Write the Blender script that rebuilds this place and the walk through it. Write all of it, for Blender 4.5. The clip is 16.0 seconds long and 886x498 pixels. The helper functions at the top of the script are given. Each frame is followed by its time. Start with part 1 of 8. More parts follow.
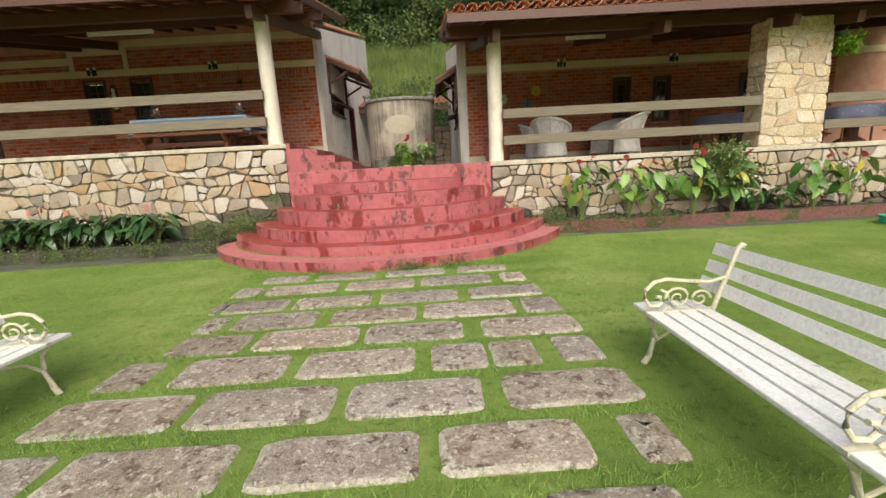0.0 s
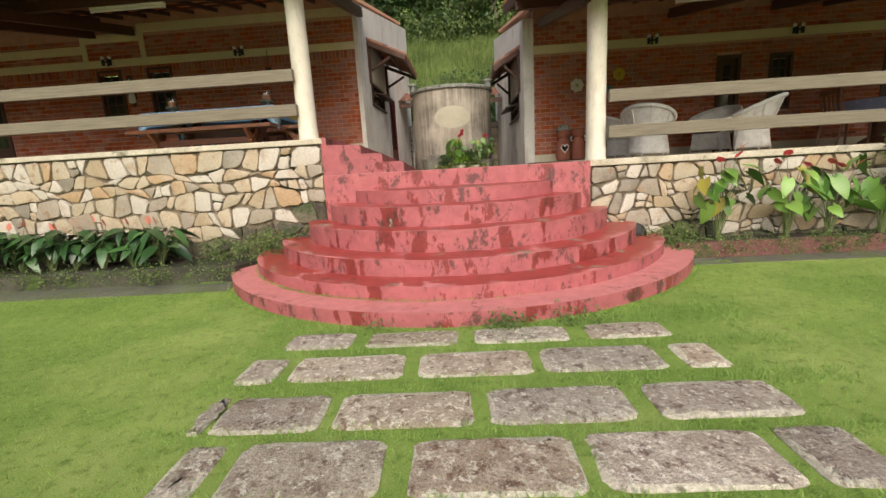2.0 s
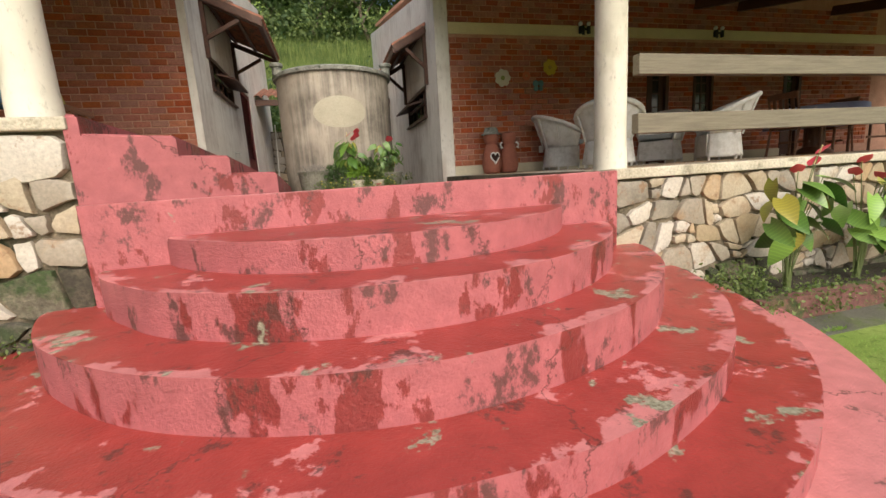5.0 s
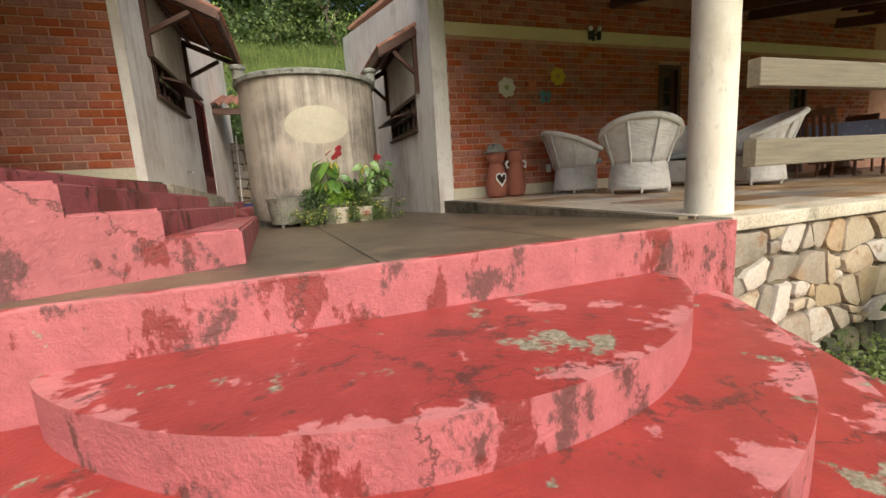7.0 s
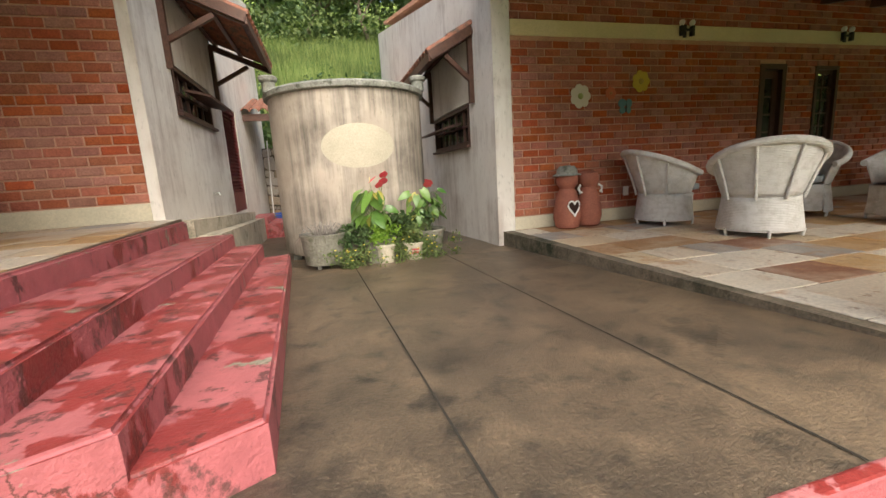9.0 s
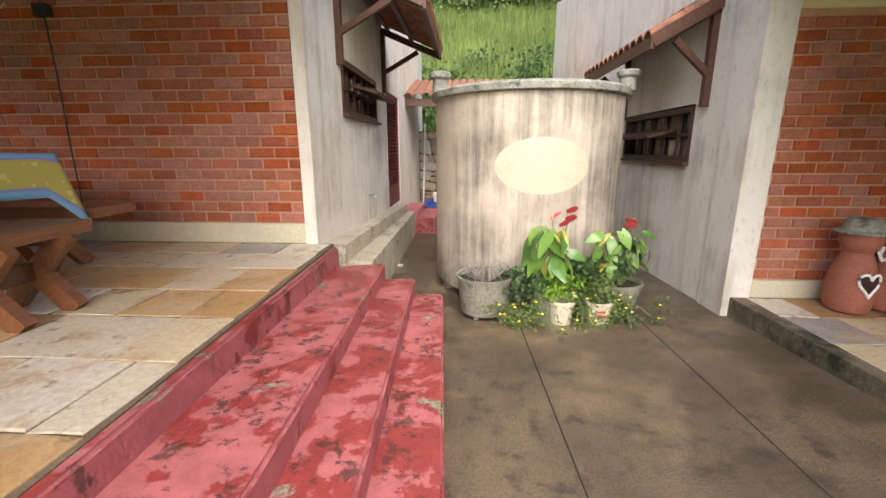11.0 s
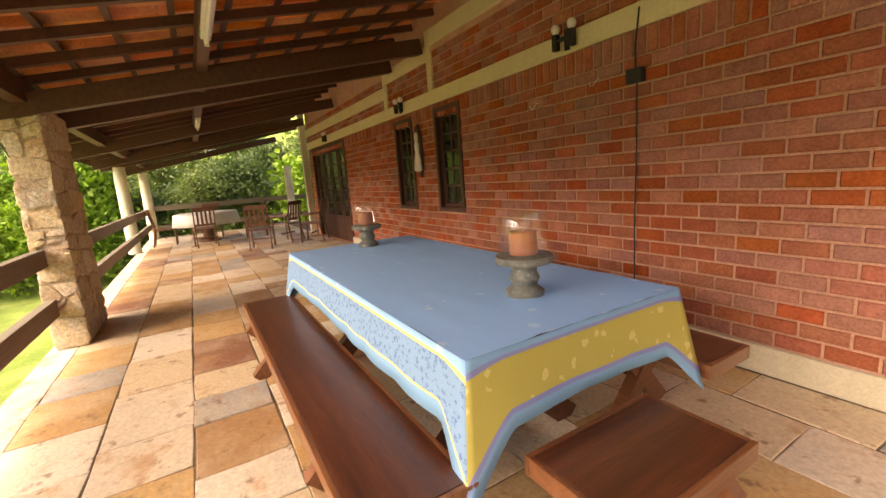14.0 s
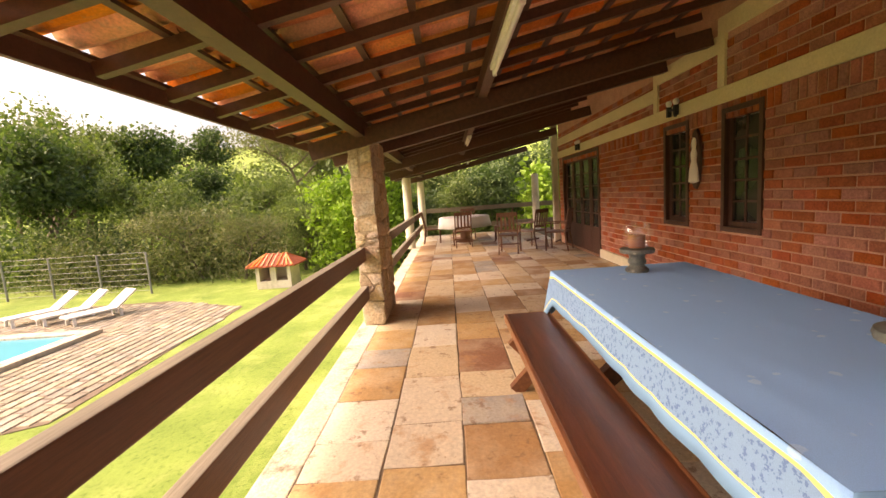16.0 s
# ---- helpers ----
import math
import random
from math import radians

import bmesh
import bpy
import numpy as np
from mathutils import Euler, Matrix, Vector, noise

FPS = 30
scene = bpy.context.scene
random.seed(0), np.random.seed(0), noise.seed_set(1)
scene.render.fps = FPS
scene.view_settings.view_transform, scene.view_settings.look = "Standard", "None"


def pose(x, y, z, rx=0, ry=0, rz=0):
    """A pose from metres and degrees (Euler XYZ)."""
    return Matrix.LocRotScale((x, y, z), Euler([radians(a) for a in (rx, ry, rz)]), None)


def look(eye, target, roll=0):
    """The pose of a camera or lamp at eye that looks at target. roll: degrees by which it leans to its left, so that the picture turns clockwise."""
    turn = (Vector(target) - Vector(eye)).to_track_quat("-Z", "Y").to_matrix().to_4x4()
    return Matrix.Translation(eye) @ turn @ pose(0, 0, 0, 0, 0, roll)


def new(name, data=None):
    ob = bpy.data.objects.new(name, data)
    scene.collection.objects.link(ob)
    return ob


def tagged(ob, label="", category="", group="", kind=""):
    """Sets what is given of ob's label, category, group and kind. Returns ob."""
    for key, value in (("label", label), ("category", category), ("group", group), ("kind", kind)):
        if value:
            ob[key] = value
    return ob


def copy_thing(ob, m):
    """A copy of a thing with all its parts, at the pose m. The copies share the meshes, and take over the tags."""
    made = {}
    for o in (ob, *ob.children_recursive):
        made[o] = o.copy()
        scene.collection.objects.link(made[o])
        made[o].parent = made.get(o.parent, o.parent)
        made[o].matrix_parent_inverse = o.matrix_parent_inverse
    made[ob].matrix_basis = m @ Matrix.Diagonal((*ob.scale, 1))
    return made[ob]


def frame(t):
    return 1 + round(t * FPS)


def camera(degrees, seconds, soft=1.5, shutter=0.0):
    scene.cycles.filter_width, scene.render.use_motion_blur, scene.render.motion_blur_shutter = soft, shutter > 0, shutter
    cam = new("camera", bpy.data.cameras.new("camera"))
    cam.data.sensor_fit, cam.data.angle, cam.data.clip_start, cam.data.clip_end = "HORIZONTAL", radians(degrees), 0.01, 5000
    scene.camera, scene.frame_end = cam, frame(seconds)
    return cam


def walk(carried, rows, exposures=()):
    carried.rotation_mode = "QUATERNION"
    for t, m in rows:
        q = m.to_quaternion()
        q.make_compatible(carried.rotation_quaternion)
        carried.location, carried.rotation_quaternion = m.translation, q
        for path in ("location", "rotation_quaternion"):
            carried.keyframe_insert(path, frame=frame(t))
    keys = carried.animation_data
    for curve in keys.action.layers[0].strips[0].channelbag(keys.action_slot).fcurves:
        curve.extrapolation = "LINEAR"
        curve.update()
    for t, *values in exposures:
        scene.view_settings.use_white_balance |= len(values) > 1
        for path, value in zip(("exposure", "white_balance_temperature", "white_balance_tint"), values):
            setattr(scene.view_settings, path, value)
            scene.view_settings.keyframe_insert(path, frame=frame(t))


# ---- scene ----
cam = camera(93.4, 16.0)
PATH = [
    (0, (0.524, 0.398, 1.194), (0.535, 2.359, 0.802), -3.1),
    (0.5, (0.369, 0.787, 1.2), (0.182, 2.727, 0.749), -3.4),
    (1, (0.213, 1.257, 1.203), (0.018, 3.197, 0.759), -3.3),
    (1.5, (0.025, 1.697, 1.22), (-0.134, 3.646, 0.804), -3.7),
    (2, (-0.126, 2.159, 1.237), (-0.251, 4.118, 0.852), -3.3),
    (2.5, (-0.269, 2.622, 1.255), (-0.373, 4.588, 0.908), -3.0),
    (3, (-0.37, 3.101, 1.264), (-0.392, 5.07, 0.91), -2.7),
    (3.5, (-0.43, 3.598, 1.268), (-0.297, 5.561, 0.91), -3.0),
    (4, (-0.51, 4.028, 1.285), (-0.23, 5.975, 0.925), -3.4),
    (4.2, (-0.542, 4.208, 1.255), (-0.208, 6.147, 0.897), -3.5),
    (6.3, (-0.743, 5.733, 1.361), (-0.122, 7.603, 1.019), -2.9),
    (6.5, (-0.757, 5.827, 1.43), (-0.122, 7.693, 1.09), -2.9),
    (7, (-0.753, 6.048, 1.515), (-0.112, 7.914, 1.189), -3.6),
    (7.5, (-0.767, 6.291, 1.652), (-0.138, 8.163, 1.332), -4.2),
    (8, (-0.785, 6.517, 1.812), (-0.194, 8.401, 1.493), -4.4),
    (8.2, (-0.785, 6.621, 1.834), (-0.213, 8.51, 1.513), -4.2),
    (10.3, (-0.896, 7.81, 2.283), (-0.727, 9.759, 1.864), -1.2),
    (10.5, (-0.965, 7.931, 2.328), (-0.903, 9.884, 1.905), -0.5),
    (11, (-1.005, 8.193, 2.468), (-1.119, 10.134, 1.999), -0.1),
    (11.5, (-1.203, 8.406, 2.51), (-1.809, 10.247, 2.019), -1.6),
    (12, (-1.51, 8.57, 2.603), (-2.565, 10.194, 2.103), -3.3),
    (12.5, (-1.739, 8.729, 2.684), (-3.093, 10.128, 2.23), -3.9),
    (13, (-2.019, 8.771, 2.805), (-3.608, 9.924, 2.422), -3.8),
    (13.5, (-2.203, 8.793, 2.925), (-3.896, 9.8, 2.58), -4.0),
    (14, (-2.444, 8.907, 2.948), (-4.145, 9.898, 2.599), -4.2),
    (14.5, (-2.562, 8.95, 3.048), (-4.273, 9.916, 2.67), -3.0),
    (15, (-2.629, 8.85, 3.064), (-4.488, 9.518, 2.756), -4.2),
    (15.5, (-2.642, 8.776, 3.075), (-4.599, 9.093, 2.81), -4.1),
    (16, (-2.596, 8.734, 3.069), (-4.58, 8.692, 2.818), -4.1),
]
# the clip's camera opens up as it comes under the veranda roof
EXPOSURES = [(0, -0.1, 6400, 8), (4, 0.0, 6400, 8), (8, 0.32, 6400, 8), (10.5, 0.85, 6200, 9), (12, 0.98, 6100, 9), (12.7, 1.2, 6500, 12), (13.5, 1.45, 7600, 20), (14.5, 1.5, 8500, 24), (16, 1.3, 8400, 28)]
walk(cam, [(t, look(eye, target, roll)) for t, eye, target, roll in PATH], EXPOSURES)

# ---- world, sun ----
world = bpy.data.worlds.new("overcast_sky")
scene.world = world
world.use_nodes = True
wn, wl = world.node_tree.nodes, world.node_tree.links
sky = wn.new("ShaderNodeTexSky")
sky.sky_type = "NISHITA"
sky.sun_disc = False
sky.sun_elevation, sky.sun_rotation = radians(40), radians(172)
sky.air_density, sky.dust_density, sky.ozone_density = 1.0, 6.0, 0.6
wn["Background"].inputs["Strength"].default_value = 0.15
wl.new(sky.outputs[0], wn["Background"].inputs["Color"])
sun_data = bpy.data.lights.new("sun", "SUN")
sun_data.energy, sun_data.angle, sun_data.color = 3.2, radians(65), (1.0, 0.96, 0.9)
sun = new("sun", sun_data)
sun.matrix_world = look((0.5, -22, 21), (0, 3, 0))

# ---- materials ----
def nodes_of(name):
    m = bpy.data.materials.new(name)
    m.use_nodes = True
    nt = m.node_tree
    return m, nt.nodes, nt.links, nt.nodes["Principled BSDF"]


def ramp(n, stops):
    r = n.new("ShaderNodeValToRGB")
    e = r.color_ramp.elements
    while len(e) < len(stops):
        e.new(0.5)
    for el, (p, c) in zip(e, stops):
        el.position, el.color = p, (*c, 1) if len(c) == 3 else c
    return r


def noise_tex(n, l, coord, scale, detail=5, rough=0.6, stretch=None):
    t = n.new("ShaderNodeTexNoise")
    t.inputs["Scale"].default_value, t.inputs["Detail"].default_value, t.inputs["Roughness"].default_value = scale, detail, rough
    if stretch:
        mp = n.new("ShaderNodeMapping")
        mp.inputs["Scale"].default_value = stretch
        l.new(coord, mp.inputs["Vector"])
        coord = mp.outputs[0]
    l.new(coord, t.inputs["Vector"])
    return t


def mixed(n, l, fac, a, b, blend="MIX"):
    x = n.new("ShaderNodeMix")
    x.data_type, x.blend_type = "RGBA", blend
    for sock, v in ((x.inputs[0], fac), (x.inputs[6], a), (x.inputs[7], b)):
        if isinstance(v, (int, float)):
            sock.default_value = v
        elif isinstance(v, tuple):
            sock.default_value = (*v, 1)
        else:
            l.new(v, sock)
    return x.outputs[2]


def surface(name, base, dark, scale=3.0, rough=0.8, bump=0.3, fine=60.0, stain=None, stain_scale=1.5, stain_at=(0.5, 0.65), vary=0.0, island=False,
            stretch=None, metal=0.0, bump_dist=0.01, second=None, second_at=(0.5, 0.6), second_scale=4.0, hue=0.0, spec=0.4):
    """Two tones at a large and a fine scale, stains with an outline of their own, grain as bump; vary: from piece to piece."""
    m, n, l, b = nodes_of(name)
    pos = n.new("ShaderNodeNewGeometry").outputs["Position"]
    if vary and not island:                   # each piece has a grain of its own
        own = n.new("ShaderNodeVectorMath")
        own.operation = "MULTIPLY_ADD"
        own.inputs[1].default_value = (61.0, 37.0, 83.0)
        l.new(n.new("ShaderNodeObjectInfo").outputs["Random"], own.inputs[0])
        l.new(pos, own.inputs[2])
        pos = own.outputs[0]
    big = noise_tex(n, l, pos, scale, 6, 0.62, stretch)
    small = noise_tex(n, l, pos, fine, 4, 0.7)
    r = ramp(n, [(0.3, dark), (0.68, base)])
    l.new(big.outputs["Fac"], r.inputs[0])
    col = r.outputs[0]
    if second:
        sn = noise_tex(n, l, pos, second_scale, 7, 0.68)
        sr = ramp(n, [(second_at[0], (0, 0, 0)), (second_at[1], (1, 1, 1))])
        l.new(sn.outputs["Fac"], sr.inputs[0])
        col = mixed(n, l, sr.outputs[0], col, second)
    if stain:
        st = noise_tex(n, l, pos, stain_scale, 8, 0.7)
        sr = ramp(n, [(stain_at[0], (0, 0, 0)), (stain_at[1], (1, 1, 1))])
        l.new(st.outputs["Fac"], sr.inputs[0])
        col = mixed(n, l, sr.outputs[0], col, stain)
    k = min(1.0, 0.12 + 1.7 * bump)          # the rougher the surface, the stronger its grain
    fr = ramp(n, [(0.3, (1 - 0.42 * k,) * 3), (0.7, (1 + 0.26 * k,) * 3)])
    l.new(small.outputs["Fac"], fr.inputs[0])
    col = mixed(n, l, 1.0, col, fr.outputs[0], "MULTIPLY")
    if vary:
        src = n.new("ShaderNodeNewGeometry").outputs["Random Per Island"] if island else n.new("ShaderNodeObjectInfo").outputs["Random"]
        hs = n.new("ShaderNodeHueSaturation")
        mr = n.new("ShaderNodeMapRange")
        mr.inputs["To Min"].default_value, mr.inputs["To Max"].default_value = 1 - vary, 1 + vary
        l.new(src, mr.inputs["Value"])
        l.new(mr.outputs[0], hs.inputs["Value"])
        if hue:
            w = n.new("ShaderNodeTexWhiteNoise")
            w.noise_dimensions = "1D"
            l.new(src, w.inputs["W"])
            mh = n.new("ShaderNodeMapRange")
            mh.inputs["To Min"].default_value, mh.inputs["To Max"].default_value = 0.5 - hue, 0.5 + hue
            l.new(w.outputs["Value"], mh.inputs["Value"])
            l.new(mh.outputs[0], hs.inputs["Hue"])
            ms = n.new("ShaderNodeMapRange")
            ms.inputs["To Min"].default_value, ms.inputs["To Max"].default_value = 0.78, 1.15
            sepc = n.new("ShaderNodeSeparateColor")
            l.new(w.outputs["Color"], sepc.inputs[0])
            l.new(sepc.outputs[1], ms.inputs["Value"])
            l.new(ms.outputs[0], hs.inputs["Saturation"])
        l.new(col, hs.inputs["Color"])
        col = hs.outputs[0]
    l.new(col, b.inputs["Base Color"])
    b.inputs["Roughness"].default_value, b.inputs["Metallic"].default_value = rough, metal
    b.inputs["Specular IOR Level"].default_value = spec
    bp = n.new("ShaderNodeBump")
    bp.inputs["Strength"].default_value, bp.inputs["Distance"].default_value = bump, bump_dist
    l.new(small.outputs["Fac"], bp.inputs["Height"])
    l.new(bp.outputs[0], b.inputs["Normal"])
    return m


# ---- geometry helpers ----
def bm_new():
    return bmesh.new()


def box(bm, x0, x1, y0, y1, z0, z1):
    vs = [bm.verts.new((x, y, z)) for z in (z0, z1) for y in (y0, y1) for x in (x0, x1)]
    for f in ((0, 2, 3, 1), (4, 5, 7, 6), (0, 1, 5, 4), (1, 3, 7, 5), (3, 2, 6, 7), (2, 0, 4, 6)):
        bm.faces.new([vs[i] for i in f])
    return vs


def bbox(bm, x0, x1, y0, y1, z0, z1, r=0.008):
    """A box with bevelled edges."""
    vs = box(bm, x0, x1, y0, y1, z0, z1)
    es = list({e for v in vs for e in v.link_edges})
    bmesh.ops.bevel(bm, geom=es, offset=r, segments=2, affect="EDGES", profile=0.6)


def beam(bm, a, b, w, h, up=(0, 0, 1)):
    """A squared timber from a to b, w wide and h deep."""
    a, b, up = Vector(a), Vector(b), Vector(up)
    d = (b - a).normalized()
    s = d.cross(up).normalized() * w / 2
    u = s.cross(d).normalized() * h / 2
    vs = [bm.verts.new(p + i * s + j * u) for p in (a, b) for i, j in ((-1, -1), (1, -1), (1, 1), (-1, 1))]
    for f in ((3, 2, 1, 0), (4, 5, 6, 7), (0, 1, 5, 4), (1, 2, 6, 5), (2, 3, 7, 6), (3, 0, 4, 7)):
        bm.faces.new([vs[i] for i in f])
    return vs


def lathe(bm, profile, cx=0.0, cy=0.0, seg=28, cap=True):
    """Turned shape from (radius, z) pairs."""
    rings = []
    for r, z in profile:
        rings.append([bm.verts.new((cx + r * math.cos(2 * math.pi * i / seg), cy + r * math.sin(2 * math.pi * i / seg), z)) for i in range(seg)])
    for a, b in zip(rings, rings[1:]):
        for i in range(seg):
            j = (i + 1) % seg
            bm.faces.new((a[i], a[j], b[j], b[i]))
    if cap:
        bm.faces.new(list(reversed(rings[0])))
        bm.faces.new(rings[-1])


def tube(bm, pts, r, seg=8, taper=None):
    """A round bar along points; taper: radius at the end."""
    pts = [Vector(p) for p in pts]
    rings, n = [], len(pts)
    ref = Vector((0, 0, 1))
    for i, p in enumerate(pts):
        d = (pts[min(i + 1, n - 1)] - pts[max(i - 1, 0)]).normalized()
        s = d.cross(ref)
        if s.length < 0.1:
            s = d.cross(Vector((1, 0, 0)))
        s.normalize()
        u = s.cross(d)
        rr = r if taper is None else r + (taper - r) * i / (n - 1)
        rings.append([bm.verts.new(p + rr * (math.cos(2 * math.pi * k / seg) * s + math.sin(2 * math.pi * k / seg) * u)) for k in range(seg)])
    for a, b in zip(rings, rings[1:]):
        for k in range(seg):
            j = (k + 1) % seg
            bm.faces.new((a[k], b[k], b[j], a[j]))
    bm.faces.new(rings[0])
    bm.faces.new(list(reversed(rings[-1])))


def prism(bm, poly, z0, z1):
    """An upright prism over a plan polygon; z0, z1 numbers or functions of x, y."""
    f0 = z0 if callable(z0) else lambda x, y: z0
    f1 = z1 if callable(z1) else lambda x, y: z1
    lo = [bm.verts.new((x, y, f0(x, y))) for x, y in poly]
    hi = [bm.verts.new((x, y, f1(x, y))) for x, y in poly]
    bm.faces.new(list(reversed(lo)))
    top = bm.faces.new(hi)
    for i in range(len(poly)):
        j = (i + 1) % len(poly)
        bm.faces.new((lo[i], lo[j], hi[j], hi[i]))
    return top


def mesh_of(name, bm, material, smooth=False):
    me = bpy.data.meshes.new(name)
    bmesh.ops.recalc_face_normals(bm, faces=bm.faces)
    bm.to_mesh(me)
    bm.free()
    for m in material if isinstance(material, (list, tuple)) else (material,):
        me.materials.append(m)
    if smooth:
        me.shade_smooth()
        me.set_sharp_from_angle(angle=radians(38))
    return me


def part(name, bm, material, parent=None, label="", smooth=False):
    ob = new(name, mesh_of(name, bm, material, smooth))
    if parent:
        ob.parent = parent
    if label:
        tagged(ob, label)
    return ob


def thing(name, label, category, at=(0, 0, 0), turn=0.0, group="", kind=""):
    ob = new(name)
    ob.matrix_world = pose(*at, 0, 0, turn)
    return tagged(ob, label, category, group, kind)


def setting(name, bm, material, label="", smooth=False):
    return tagged(part(name, bm, material, None, label, smooth), kind="structure", category=name.split("_")[0])


def piece(name, me, parent, m=None):
    ob = new(name, me)
    ob.parent = parent
    if m is not None:
        ob.matrix_basis = m
    return ob

# ---- levels and lines of the plan ----
LOW, HIGH = 1.22, 1.69                        # veranda floors of the lower and the upper house
FACE = 7.68                                   # front of the stone retaining walls
SX, SY = -0.30, 8.28                          # centre of the round steps
BRICK_L, BRICK_R = 11.58, 11.74               # brick fronts of the two houses
rnd = random.Random(7)


def landing_z(x, y):
    return 1.21 - 0.04 * max(0.0, min(y, 16.0) - 7.6)


def roof_l(y):
    return 3.87 + 0.215 * (y - 7.3)


def roof_r(y):
    return 3.36 + 0.225 * (y - 7.3)


# ---- surfaces ----
def red_paint(name, wet_at, pink, red, stretch, mould_at, lichen_at=0.59, rough_cast=0.6, mould_scale=5.5):
    """Red floor paint on cement: faded pink, wet blood red, black mould and grey-green lichen in patches."""
    m, n, l, b = nodes_of(name)
    pos = n.new("ShaderNodeNewGeometry").outputs["Position"]
    fine = noise_tex(n, l, pos, 55, 5, 0.6)
    big = noise_tex(n, l, pos, 3.6, 8, 0.68, stretch)
    wet = ramp(n, [(wet_at, (0, 0, 0)), (wet_at + 0.02, (1, 1, 1))])
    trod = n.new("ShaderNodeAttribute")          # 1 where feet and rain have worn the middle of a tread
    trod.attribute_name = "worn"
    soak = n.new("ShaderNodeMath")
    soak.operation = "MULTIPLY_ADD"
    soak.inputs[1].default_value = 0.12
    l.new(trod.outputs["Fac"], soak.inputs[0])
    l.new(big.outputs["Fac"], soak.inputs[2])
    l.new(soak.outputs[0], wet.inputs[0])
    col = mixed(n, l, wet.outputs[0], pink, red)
    tone = noise_tex(n, l, pos, 9, 5, 0.65)
    tr = ramp(n, [(0.3, (0.82, 0.8, 0.8)), (0.7, (1.12, 1.12, 1.12))])
    l.new(tone.outputs["Fac"], tr.inputs[0])
    col = mixed(n, l, 1.0, col, tr.outputs[0], "MULTIPLY")
    mould = noise_tex(n, l, pos, mould_scale, 9, 0.72, (1, 1, 0.6))
    mr = ramp(n, [(mould_at, (0, 0, 0)), (mould_at + 0.05, (1, 1, 1))])
    l.new(mould.outputs["Fac"], mr.inputs[0])
    mm = n.new("ShaderNodeMath")
    mm.operation = "MULTIPLY"
    mm.inputs[1].default_value = 0.8
    l.new(mr.outputs[0], mm.inputs[0])
    col = mixed(n, l, mm.outputs[0], col, (0.07, 0.032, 0.026))
    off = n.new("ShaderNodeVectorMath")
    off.inputs[1].default_value = (13.1, 4.7, 8.2)
    l.new(pos, off.inputs[0])
    lichen = noise_tex(n, l, off.outputs[0], 3.6, 9, 0.66)
    lr = ramp(n, [(lichen_at, (0, 0, 0)), (lichen_at + 0.025, (1, 1, 1))])
    l.new(lichen.outputs["Fac"], lr.inputs[0])
    grit = ramp(n, [(0.35, (0.13, 0.125, 0.075)), (0.62, (0.33, 0.31, 0.23))])
    l.new(fine.outputs["Fac"], grit.inputs[0])
    col = mixed(n, l, lr.outputs[0], col, grit.outputs[0])
    cr = n.new("ShaderNodeTexVoronoi")
    cr.feature = "DISTANCE_TO_EDGE"
    cr.inputs["Scale"].default_value = 0.55
    wob = mixed(n, l, 0.22, pos, tone.outputs["Color"])
    l.new(wob, cr.inputs["Vector"])
    crk = ramp(n, [(0.0, (1, 1, 1)), (0.0004, (0, 0, 0))])
    l.new(cr.outputs["Distance"], crk.inputs[0])
    col = mixed(n, l, crk.outputs[0], col, (0.10, 0.03, 0.025))
    l.new(col, b.inputs["Base Color"])
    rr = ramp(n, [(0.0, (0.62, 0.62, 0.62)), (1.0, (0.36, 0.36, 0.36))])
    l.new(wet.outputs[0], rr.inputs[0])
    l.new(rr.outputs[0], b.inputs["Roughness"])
    bp = n.new("ShaderNodeBump")
    bp.inputs["Strength"].default_value, bp.inputs["Distance"].default_value = rough_cast, 0.018
    l.new(mixed(n, l, 0.5, fine.outputs["Color"], lichen.outputs["Color"]), bp.inputs["Height"])
    l.new(bp.outputs[0], b.inputs["Normal"])
    return m


